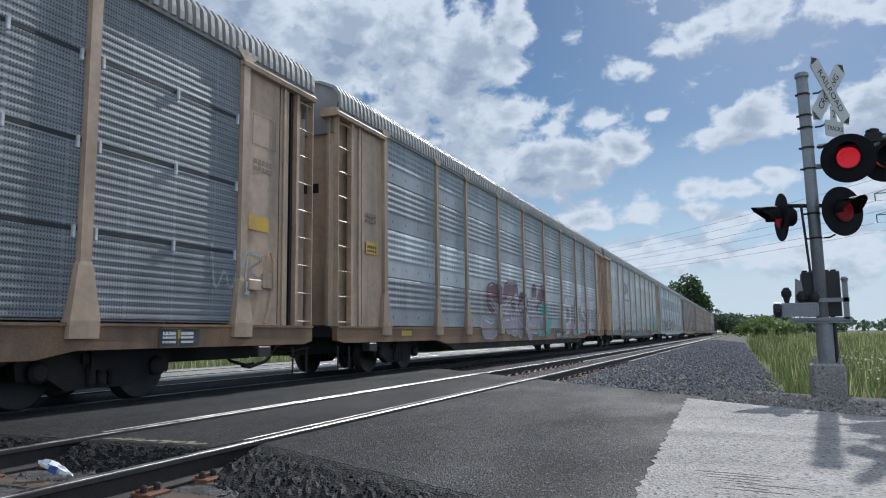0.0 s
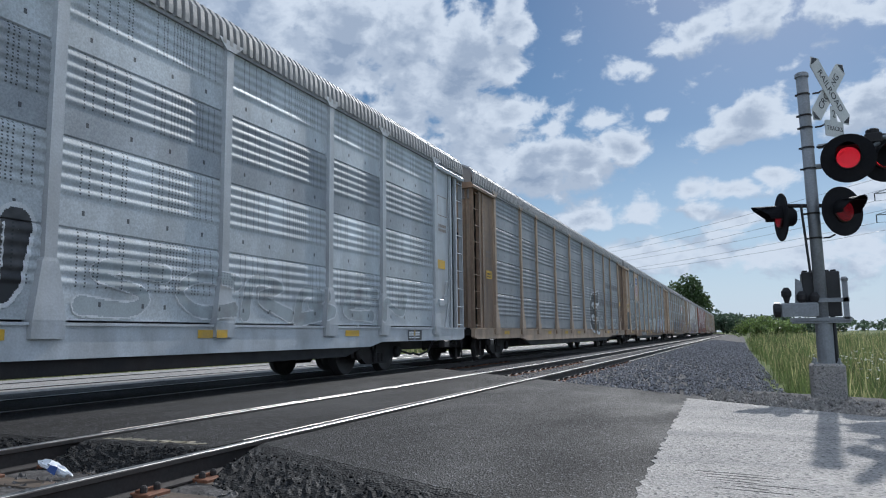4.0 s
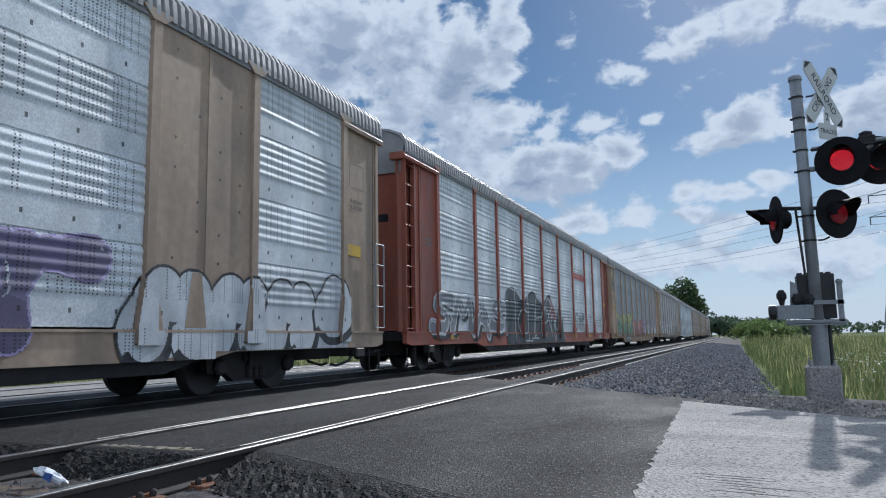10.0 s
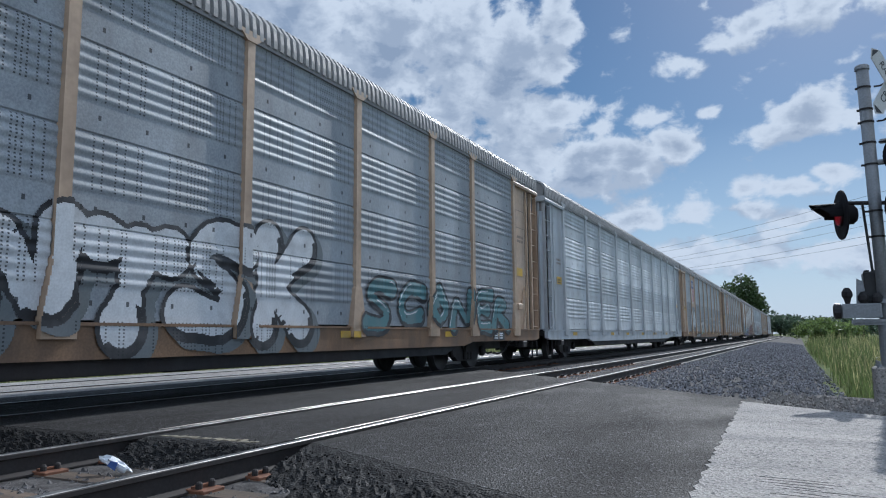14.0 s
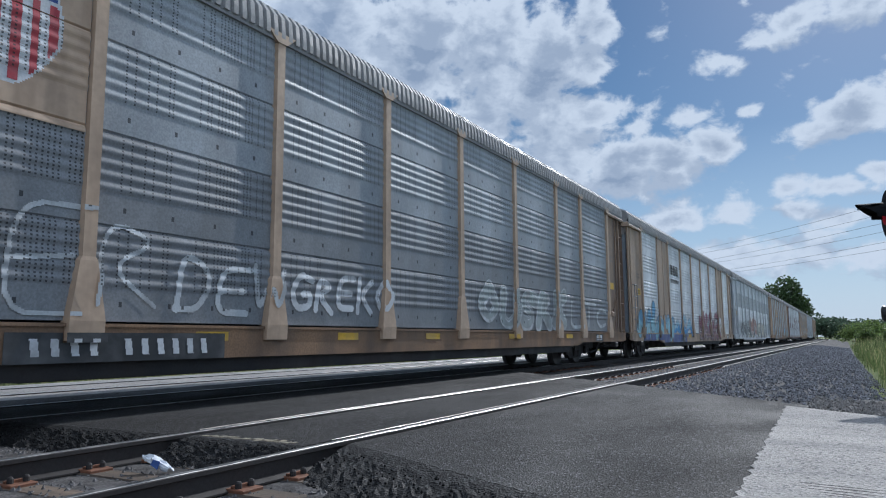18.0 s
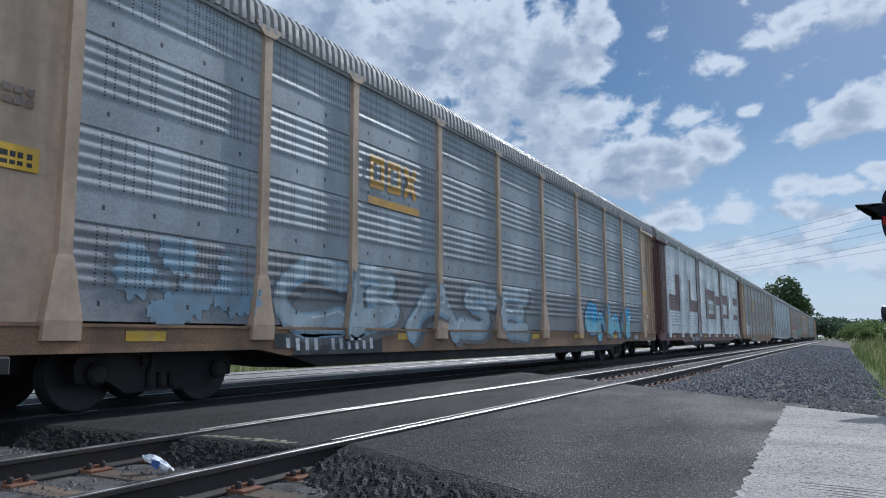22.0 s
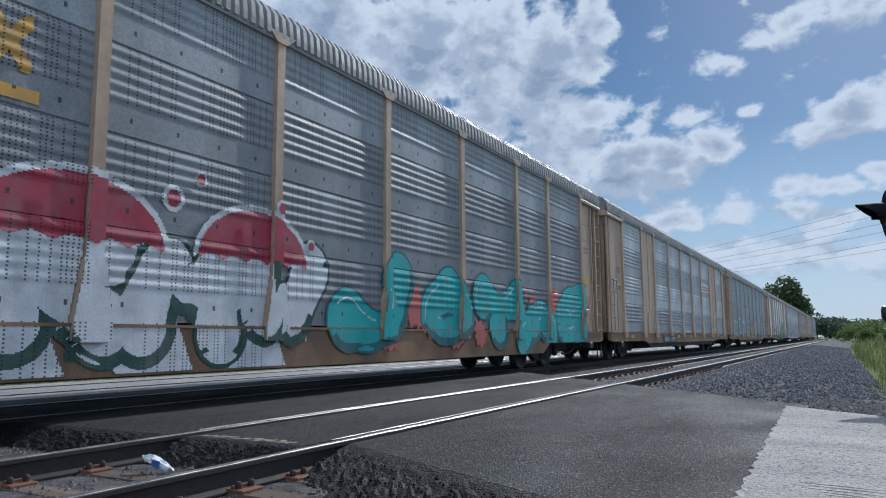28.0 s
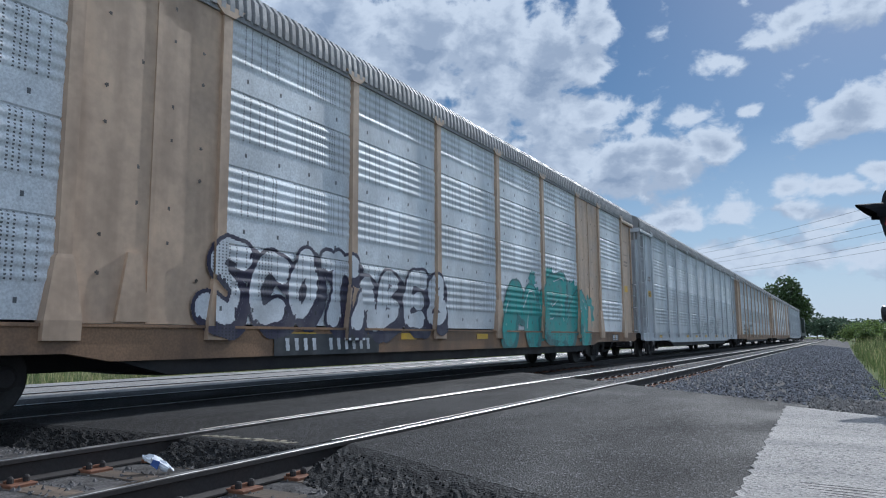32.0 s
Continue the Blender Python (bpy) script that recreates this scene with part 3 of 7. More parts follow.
def truck(parent, y):
    t = new("truck", cached("bolster", lambda: Mesh().box(-1.15, 1.15, -0.2, 0.2, 0.42, 0.72).box(-0.5, 0.5, -0.6, 0.6, 0.35, 0.6).data("truck", DARK_STEEL)))
    t.parent, t.matrix_basis = parent, pose(0, y, 0)
    part("side_frame", side_frame_mesh(), None, t)
    part("side_frame", side_frame_mesh(), None, t, at=pose(0, 0, 0, 0, 0, 180))
    for yy in (-0.89, 0.89):
        for sx, rz in ((0.7525, 0), (-0.7525, 180)):
            part("wheel", wheel_mesh(), None, t, at=pose(sx, yy, 0.425, 0, 0, rz))
        part("axle", cached("axle", lambda: Mesh().lathe([(0.07, -0.8), (0.085, -0.7), (0.085, 0.7), (0.07, 0.8)], 12, (0, 0, 0), (1, 0, 0)).data("axle", DARK_STEEL)), None, t, at=pose(0, yy, 0.425))
    return t


LATCH_WHITE = mat("latch_zinc", (0.62, 0.64, 0.66), 0.45, metal=0.2, var=0.15)


def ladder_mesh(z0, z1, material, w=0.40, inner=0):
    """Rungs between two side rails; inner (-1 or 1) names the side of the broad rail, 0 leaves plain grab irons."""
    def make():
        m = Mesh()
        n = round((z1 - z0) / 0.46)
        for i in range(n + 1):
            z = z0 + (z1 - z0) * i / n
            if inner:
                m.tube([(HALF + 0.02, -w / 2, z), (HALF + 0.02, w / 2, z)], 0.013, 6)
            else:
                m.tube([(HALF + 0.02, -w / 2, z), (HALF + 0.10, -w / 2 + 0.01, z), (HALF + 0.10, w / 2 - 0.01, z), (HALF + 0.02, w / 2, z)], 0.013, 6)
        if inner:
            for e in (-1, 1):
                d = 0.075 if e == inner else 0.022
                y = e * (w / 2 - d / 2)
                m.box(HALF - 0.06, HALF + 0.045, y - d / 2, y + d / 2, z0 - 0.08, z1 + 0.12)
        else:
            for y in (-w / 2 + 0.01, w / 2 - 0.01):
                m.tube([(HALF + 0.10, y, z0), (HALF + 0.10, y, z1)], 0.015, 6)
        return m.data("ladder", material)
    return cached(("ladder", z0, z1, material.name, w, inner), make)


def end_wall_mesh(material, half):
    def make():
        m = Mesh()
        prof = [(half, 1.0), (half, 5.10)] + [(x * 0.97, z) for x, z in ROOF_PROF[2:]]
        outline = prof + [(-x, z) for x, z in prof[-2::-1]]
        m.prism(outline, "y", 0, 0.06)
        return m.data("end_door", material)
    return cached(("end", material.name, half), make)


def cap_mesh(material):
    def make():
        prof = [(1.52, 4.62), (1.58, 5.12)] + [(x * 1.005, z + 0.01) for x, z in ROOF_PROF[2:]]
        return Mesh().prism(prof + [(-x, z) for x, z in prof[-2::-1]], "y", -0.05, 0.0).data("roof_end_cap", material)
    return cached(("cap", material.name), make)


SILL_LOW = {}


def autorack(n, style, frame_mat, sheet_mats, kind, label, sheet_of=None, end_mat=None, roof_mat=None, sill_mat=None, end_panel=None, cap_mat=None, short_ladder=None, post_mat=None, deep=False):
    """A covered car-carrying wagon. Local y runs to its rear, local +x is its side towards the road."""
    car = thing("autorack_car", label, "railway car", group="cars of the freight train")
    post_mat = post_mat or frame_mat
    end_mat, roof_mat, sill_mat, end_panel = end_mat or frame_mat, roof_mat or ROOF_SHEET, sill_mat or (SILL_TAN if frame_mat is TAN else frame_mat), end_panel or frame_mat
    o = 14.14
    U0, U1 = (0.75, 27.75) if short_ladder else (0.65, 28.10)
    y0, y1 = U0 - o, U1 - o
    bay = 0.0 if short_ladder else 0.62          # open ladder bay at each corner
    sk = "short" if short_ladder else "tall"
    low = 0.42 if deep else Z_SILL0
    SILL_LOW[car.name] = low
    # underframe
    part("underframe", cached(("underframe", sk), lambda: Mesh().box(-1.5, 1.5, y0 + 0.1, y1 - 0.1, 0.78, 0.98).data("underframe", DARK_STEEL)), None, car)
    part("centre_sill", cached(("centresill", sk), lambda: Mesh().prism([(y0 + 0.2, 0.44), (y0 + 5.9, 0.44), (y0 + 6.8, 0.34), (y1 - 6.8, 0.34), (y1 - 5.9, 0.44), (y1 - 0.2, 0.44), (y1 - 0.2, 0.80), (y0 + 0.2, 0.80)], "x", -0.5, 0.5).data("centre_sill", DARK_STEEL)), None, car)
    belly = cached(("belly", sk), lambda: Mesh().prism([(y0 + 5.3, 0.585), (y1 - 5.3, 0.585), (y1 - 6.0, 0.41), (y0 + 6.0, 0.41)], "x", 1.40, 1.56).data("belly_rail", DARK_STEEL))
    part("belly_rail", belly, None, car)
    part("belly_rail", belly, None, car, at=pose(0, 0, 0, 0, 0, 180))
    part("brake_cylinder", cached(("brakecyl", sk), lambda: Mesh().lathe([(0.12, -0.3), (0.15, -0.25), (0.15, 0.25), (0.12, 0.3)], 14, (0.85, 1.2, 0.5), (0, 1, 0)).data("brake_cylinder", DARK_STEEL)), None, car)
    # side sills, shallower over the trucks
    def sill_make():
        p = [(y0, 0.72), (y0 + 0.25, 0.67), (y0 + 4.7, 0.67), (y0 + 5.2, low), (y1 - 5.2, low), (y1 - 4.7, 0.67), (y1 - 0.25, 0.67), (y1, 0.72), (y1, Z_SILL1), (y0, Z_SILL1)]
        m = Mesh().prism(p, "x", HALF - 0.06, HALF + 0.045)
        m.box(HALF - 0.1, HALF + 0.07, y0, y1, Z_SILL1 - 0.02, Z_SILL1 + 0.015)
        return m.data("side_sill", sill_mat)
    for rz in (0, 180):
        part("side_sill", cached(("sill", sill_mat.name, sk, low), sill_make), None, car, at=pose(0, 0, 0, 0, 0, rz))
    # side sheets and posts, near side piece by piece
    for i in range(len(POSTS) - 1):
        a, b = POSTS[i], POSTS[i + 1]
        if style == "wide" and i in (1, 7):
            pm = cached(("plate", frame_mat.name, round(b - a, 2)), lambda: Mesh().box(HALF - 0.02, HALF + 0.03, -(b - a) / 2, (b - a) / 2, 0.98, 5.06)
                        .box(HALF + 0.03, HALF + 0.045, -0.03, 0.03, 0.98, 5.06)
                        .prism([(-0.42, 1.0), (0.0, 1.0), (-0.12, 1.75), (-0.3, 1.75)], "x", HALF + 0.03, HALF + 0.07).data("plate", frame_mat))
            part("side_plate", pm, None, car, at=pose(0, (a + b) / 2 - o, 0))
            continue
        for k in range(4):
            sm = sheet_of(i, k) if sheet_of else sheet_mats[0]
            if kind == "fine":
                sm = DENSE[sm.name] if sm.name in DENSE else sm
            part("side_sheet", sheet_mesh(kind, b - a - 0.10, k, sm), None, car, at=pose(0, (a + b) / 2 - o, 0))
    for i, u in enumerate(POSTS):
        part("post", post_mesh(post_mat), None, car, at=pose(0, u - o, 0))
    if kind == "fine":
        latch = cached("latch", lambda: Mesh().box(HALF - 0.02, HALF + 0.05, -0.018, 0.018, -0.07, 0.07, 0.006).data("latch", LATCH_WHITE))
        for a, b in zip(POSTS, POSTS[1:]):
            strip = cached(("seamstrip", round(b - a, 2)), lambda: Mesh().box(HALF - 0.01, HALF + 0.014, -(b - a) / 2 + 0.06, (b - a) / 2 - 0.06, -0.024, 0.024).data("sheet_seam", BLACK_PAINT))
            for z in SHEET_Z[1:4]:
                part("sheet_seam", strip, None, car, at=pose(0, (a + b) / 2 - o, z))
                for u in ((a + b) / 2, a + 0.15, b - 0.15):
                    part("latch", latch, None, car, at=pose(0, u - o, z - 0.03))
    # far side: one ribbed wall
    def far_make():
        m = Mesh().box(-HALF, -HALF + 0.05, y0, y1, 0.95, 5.06)
        for u in POSTS:
            m.box(-HALF - 0.07, -HALF, u - o - 0.09, u - o + 0.09, 0.9, 5.06)
        return m.data("far_side_wall", sheet_mats[0])
    part("side_wall", cached(("farside", sheet_mats[0].name, sk), far_make), None, car)
    # end bays: panel, door track, seams, and the recess behind a corner ladder
    for u, e in ((U0 + bay, 1), (U1 - bay, -1)):
        width = abs((POSTS[0] if e > 0 else POSTS[-1]) - u)
        c = u + e * width / 2 - o
        part("end_panel", cached(("bay", end_panel.name, round(width, 2)), lambda: Mesh().box(HALF - 0.05, HALF + 0.005, -width / 2, width / 2 - 0.08, 0.98, 5.06, 0.004).data("end_panel", end_panel)), None, car, at=pose(0, c, 0))
        part("door_track", cached(("hood", end_panel.name, round(width + bay, 2)), lambda: Mesh().prism([(HALF - 0.3, 4.90), (HALF + 0.09, 4.90), (HALF + 0.10, 4.97), (HALF + 0.03, 5.06), (HALF - 0.3, 5.06)], "y", -(width + bay) / 2 - 0.1, (width + bay) / 2).data("door_track", end_panel)),
             None, car, at=pose(0, c - e * bay / 2, 0))
        part("panel_stile", cached(("stile", end_panel.name), lambda: Mesh().box(HALF + 0.004, HALF + 0.04, -0.035, 0.035, 0.98, 4.90, 0.01).data("panel_stile", end_panel)), None, car, at=pose(0, u + e * 0.22 - o, 0))
        part("door_seam", cached("thinseam", lambda: Mesh().box(HALF - 0.02, HALF + 0.009, -0.009, 0.009, 1.0, 4.90).data("door_seam", BLACK_PAINT)), None, car, at=pose(0, u + e * 0.34 - o, 0))
        if bay:
            part("corner_recess", cached(("recess", end_panel.name), lambda: Mesh().box(HALF - 0.20, HALF - 0.15, -0.31, 0.31, 0.98, 5.06).data("corner_recess", end_panel)), None, car, at=pose(0, u - e * 0.31 - o, 0))
            if e < 0:
                part("recess_edge", cached("recedge", lambda: Mesh().box(HALF - 0.15, HALF - 0.02, -0.03, 0.03, 0.98, 4.92).data("recess_edge", BLACK_PAINT)), None, car, at=pose(0, u + 0.04 - o, 0))
    rib = cached(("rib", end_mat.name), lambda: Mesh().box(-0.05, 0.05, -0.03, 0.0, 1.0, 5.0).data("door_rib", end_mat))
    slot = cached("slot", lambda: Mesh().box(0.2, 1.15, -0.012, 0.0, 3.5, 3.68).data("door_slot", BLACK_PAINT))
    half_end = 1.50 if short_ladder else 1.42
    for y, rz in ((y0 + 0.12, 0), (y1 - 0.12, 180)):
        door = part("end_door", end_wall_mesh(end_mat, half_end), None, car, at=pose(0, y, 0, 0, 0, rz))
        for x in (-0.75, 0, half_end - 0.06):
            part("door_rib", rib, None, door, at=pose(x, 0, 0))
        part("door_slot", slot, None, door)
    cm = cap_mat or roof_mat
    part("roof_end_cap", cap_mesh(cm), None, car, at=pose(0, y0 + 0.10, 0))
    part("roof_end_cap", cap_mesh(cm), None, car, at=pose(0, y1 - 0.10, 0, 0, 0, 180))
    part("roof", roof_mesh(roof_mat, U0, U1), None, car)
    # eave rail
    part("eave_rail", cached(("eave", roof_mat.name, sk), lambda: Mesh().box(HALF - 0.02, HALF + 0.062, y0, y1, 5.005, 5.085, 0.01).data("eave_rail", roof_mat)), None, car)
    # ladders at the corners
    if short_ladder:
        for u in (U0 + 0.55, U1 - 0.22):
            part("ladder", ladder_mesh(1.05, 2.75, MAST_STEEL), None, car, at=pose(0, u - o, 0))
    else:
        part("ladder", ladder_mesh(1.05, 4.80, end_panel, 0.56, 1), None, car, at=pose(0, U0 + 0.29 - o, 0))
        part("ladder", ladder_mesh(1.05, 4.80, end_panel, 0.50, -1), None, car, at=pose(0, U1 - 0.27 - o, 0))
    step = cached("step", lambda: Mesh().tube([(HALF, -0.2, 0.62), (HALF, -0.2, 0.2), (HALF, 0.2, 0.2), (HALF, 0.2, 0.62)], 0.022, 6).data("step", DARK_STEEL))
    part("stirrup_step", step, None, car, at=pose(0, U0 + 0.30 - o, 0))
    part("stirrup_step", step, None, car, at=pose(0, U1 - 0.30 - o, 0))
    # couplers, hoses
    def coup_make():
        m = Mesh().box(-0.12, 0.12, -0.85, 0.3, 0.70, 0.92).box(-0.17, 0.17, -0.98, -0.7, 0.66, 0.96)
        return m.data("coupler", DARK_STEEL)
    hose = cached("hose", lambda: Mesh().tube([(0.45, 0.25, 0.66), (0.45, -0.15, 0.62), (0.42, -0.45, 0.36), (0.3, -0.75, 0.27), (0.2, -0.86, 0.30)], 0.03, 8)
                  .tube([(0.9, 0.3, 0.6), (0.9, -0.05, 0.56), (0.75, -0.06, 0.50), (0.4, -0.06, 0.52)], 0.022, 6).data("air_hose", BLACK_PAINT, True))
    for y, rz in ((y0, 0), (y1, 180)):
        part("coupler", cached("coupler", coup_make), None, car, at=pose(0, y, 0, 0, 0, rz))
        part("air_hose", hose, None, car, at=pose(0, y, 0, 0, 0, rz))
    gear = cached(("brakegear", end_panel.name), lambda: Mesh().box(HALF + 0.005, HALF + 0.12, -0.44, -0.12, 1.50, 1.66, 0.02).box(HALF + 0.005, HALF + 0.06, 0.0, 0.22, 1.55, 1.78, 0.015)
                  .tube([(HALF + 0.05, 0.05, 1.78), (HALF + 0.07, 0.06, 2.05), (HALF + 0.07, 0.14, 2.12), (HALF + 0.07, 0.22, 1.95), (HALF + 0.06, 0.24, 1.55), (HALF + 0.05, 0.12, 1.15), (HALF + 0.05, 0.05, 1.0)], 0.022, 6).data("brake_gear", end_panel))
    if not short_ladder:
        part("brake_gear", gear, None, car, "hand brake lever and bracket", at=pose(0, 26.72 - o, 0))
    for u in (1.9, 26.7):
        part("jacking_pad", cached("jackpad", lambda: Mesh().box(HALF - 0.05, HALF + 0.12, -0.16, 0.16, 0.50, 0.66, 0.02).data("jacking_pad", DARK_STEEL)), None, car, at=pose(0, u - o, 0))
    truck(car, 4.25 - o)
    truck(car, 24.25 - o)
    return car



# ---- sleepers, plates, stones ----
GRAVEL_PALE = mat("gravel_pale", (0.235, 0.215, 0.195), 0.9, var=0.3, scale=9, fine=45, bump=0.8, per_object=0.3)
RUST = mat("rusty_plate", (0.20, 0.085, 0.045), 0.85, var=0.25, scale=8)


def stone_material():
    m = mat("loose_stone", (0.215, 0.21, 0.22), 0.9, var=0.15, scale=20, fine=80, bump=0.3)
    n, l = m.node_tree.nodes, m.node_tree.links
    geo, rng, mul = n.new("ShaderNodeNewGeometry"), n.new("ShaderNodeMapRange"), n.new("ShaderNodeMix")
    rng.inputs["To Min"].default_value, rng.inputs["To Max"].default_value = 0.55, 1.45
    l.new(geo.outputs["Random Per Island"], rng.inputs["Value"])
    mul.data_type, mul.blend_type = "RGBA", "MULTIPLY"
    mul.inputs["Factor"].default_value = 1.0
    b = n["Principled BSDF"]
    l.new(b.inputs["Base Color"].links[0].from_socket, mul.inputs["A"])
    l.new(rng.outputs["Result"], mul.inputs["B"])
    l.new(mul.outputs["Result"], b.inputs["Base Color"])
    return m


STONE = stone_material()
OCT = np.array([(1, 0, 0), (-1, 0, 0), (0, 1, 0), (0, -1, 0), (0, 0, 1), (0, 0, -1)], float)
OCTF = ((0, 2, 4), (2, 1, 4), (1, 3, 4), (3, 0, 4), (2, 0, 5), (1, 2, 5), (3, 1, 5), (0, 3, 5))


def scatter_stones(name, spots, label, material=None):
    """Loose stones as one mesh; spots: x, y, z, size."""
    rng = np.random.default_rng(7)
    V, F = [], []
    for x, y, z, s in spots:
        q = OCT * s * rng.uniform(0.55, 1.15, (6, 1)) * rng.uniform(0.7, 1.2, 3)
        a, b = rng.uniform(0, 6.28), rng.uniform(-0.5, 0.5)
        ca, sa, cb, sb = math.cos(a), math.sin(a), math.cos(b), math.sin(b)
        r = np.array([[ca, -sa * cb, sa * sb], [sa, ca * cb, -ca * sb], [0, sb, cb]])
        q = q @ r.T + (x, y, z)
        k = len(V)
        V.extend(map(tuple, q))
        F.extend((i + k, j + k, h + k) for i, j, h in OCTF)
    me = bpy.data.meshes.new(name)
    me.from_pydata(V, [], F)
    me.materials.append(material or STONE)
    return tagged(new(name, me), label, "ballast", kind="stuff")


def bed_z(x):
    if x > -1.9:
        return -0.20 - (x + 1.9) * 0.12
    return -0.175


rs = random.Random(3)
spots = []
for _ in range(15000):       # shoulder towards the meadow
    y = 9.0 + 75 * rs.random() ** 2.0
    x = rs.uniform(-3.4, 0.95 - 0.010 * min(y, 60))
    if y < far_y(x) + 0.08 or (y < 12 and x > -0.4 and y < 9.2 - 0.9 * (x + 0.66) + 0.1):
        continue
    s = rs.uniform(0.018, 0.040) * (1 + y / 60)
    spots.append((x, y, bed_z(x) + s * 0.25, s))
for _ in range(5200):        # between the rails beyond the crossing
    x, y = rs.uniform(-6.6, -3.4), 12.5 + 45 * rs.random() ** 2
    if y < far_y(x) + 0.05 or abs(x + 3.5425) < 0.1 or abs(x + 5.0475) < 0.1:
        continue
    s = rs.uniform(0.02, 0.036) * (1 + y / 70)
    spots.append((x, y, -0.185 + s * 0.2, s))
track_spots = []
for _ in range(7200):        # open track beside the eye
    x, y = rs.uniform(-7.4, -2.3), rs.uniform(0.3, 4.6)
    if x > -2.98 or y > near_y(x) - 0.16 or abs(x + 3.5425) < 0.09 or abs(x + 5.0475) < 0.09:
        continue
    d = ((y + 0.15) % 0.55)
    if d < 0.22 and -5.6 < x < -3.0 and rs.random() < 0.9:
        continue
    s = rs.uniform(0.014, 0.034)
    track_spots.append((x, y, -0.19 + s * 0.3, s))
for _ in range(2600):        # slope of the bed down to the ditch, and its floor
    x, y = rs.uniform(-3.0, -0.65), rs.uniform(0.3, 4.4)
    if y > near_y(x) - 1.1 or (x > -2.4 and rs.random() < 0.5):
        continue
    s = rs.uniform(0.014, 0.036)
    track_spots.append((x, y, max(-0.53, -0.18 - max(0.0, x + 2.95) * 0.978) + s * 0.3, s))
for _ in range(2600):        # far side of the running lines
    x, y = rs.uniform(-14.0, -9.4), rs.uniform(2, 45)
    s = rs.uniform(0.03, 0.05)
    if far_y(x) > y > near_y(x):
        continue
    spots.append((x, y, -0.23 + s * 0.25, s))
scatter_stones("ballast_stones", spots, "loose dark grey crushed track stone")
scatter_stones("asphalt_crumbs", toe_crumbs, "loose asphalt crumbs on the bank, coloured dark for its shade", SHADED_ASPHALT)
scatter_stones("track_gravel", track_spots, "dark stone between the ties and down to the ditch", mat("dark_track_stone", (0.13, 0.122, 0.118), 0.85, var=0.5, scale=22, fine=60, bump=0.4))
pale = []
for _ in range(7000):        # pale gravel verge in front of the meadow
    x = rs.uniform(-0.5, 5.5)
    y = 9.25 - 0.905 * (x + 0.66) + 0.1 + rs.random() ** 1.3 * 3.6
    if y < 0:
        continue
    s = rs.uniform(0.014, 0.05)
    pale.append((x, y, max(-0.20, bed_z(min(x, -0.6))) + s * 0.25 + max(0.0, 0.1 - 0.05 * y / 10), s))
scatter_stones("verge_gravel", pale, "pale mixed gravel along the edge of the road", GRAVEL_PALE)
verge = slab(Mesh(), [(-0.62, 9.5), (1.2, 7.75), (6.5, 2.95), (7.5, 6.5), (3.0, 11.5), (0.2, 13.2), (-0.9, 11.0)], -0.6, -0.20)
solid("gravel_verge", verge, GRAVEL_BED, "strip of dark gravel between road and meadow", "verge", kind="structure")

tie = cached("tie", lambda: Mesh().box(-1.3, 1.3, -0.11, 0.11, -0.36, -0.172, 0.012).data("tie", WOOD_TIE))


def spike_mesh():
    m = Mesh()
    for dx in (-0.115, 0.115):
        m.lathe([(0.022, 0.0), (0.022, 0.03), (0.014, 0.042), (0.004, 0.045)], 8, (dx, 0.055, -0.148))
        m.lathe([(0.022, 0.0), (0.022, 0.03), (0.014, 0.042), (0.004, 0.045)], 8, (dx, -0.055, -0.148))
    return m.data("spike", RAIL_SIDE)


plate = cached("tie_plate", lambda: Mesh().box(-0.19, 0.19, -0.095, 0.095, -0.172, -0.150, 0.006).box(-0.10, -0.072, -0.08, 0.08, -0.150, -0.132).box(0.072, 0.10, -0.08, 0.08, -0.150, -0.132).data("tie_plate", RUST))
spike = spike_mesh()
for tx, tz in TRACKS[:2]:
    ys2 = [y for y in [0.20 + 0.55 * i for i in range(-4, 90)] if not near_y(tx) - 0.2 < y < far_y(tx) + 0.15]
    for y in ys2:
        if tx < -6 and y > 30:
            continue
        t = new("railroad_tie", tie)
        t.matrix_basis = pose(tx, y + rs.uniform(-0.02, 0.02), tz + 0.004 + rs.uniform(-0.006, 0.004), 0, 0, rs.uniform(-1, 1))
        tagged(t, "weathered brown timber railroad tie under the rails", "railroad tie", "railroad ties")
        if y < 24:
            for sx in (-0.7525, 0.7525):
                pl = part("tie_plate", plate, None, t, at=pose(sx, 0, 0))
                tagged(part("spike_set", spike, None, pl), kind="stuff")

# rubber flangeway strips and worn paint marks in the crossing
SEAL = mat("flangeway_rubber", (0.03, 0.03, 0.032), 0.6, var=0.2)
for tx, tz in TRACKS[:2]:
    for sx in (-0.7525, 0.7525):
        s = -1 if sx > 0 else 1
        x = tx + sx + s * 0.105
        solid("flangeway_strip", Mesh().box(x - 0.03, x + 0.03, near_y(x), far_y(x), -0.1, -0.03, 0.01), SEAL, "black rubber strip filling the groove beside the rail", "flangeway strip", kind="structure")

for tx, tz in TRACKS[:1]:
    for sx in (-0.7525, 0.7525):
        x = tx + sx - 0.125
        solid("panel_edge", Mesh().box(x - 0.008, x + 0.008, near_y(x) + 0.35, far_y(x), -0.06, -0.006, 0.003), WORN_EDGE, "worn bright steel edge of the crossing panel", "panel edge", kind="structure")

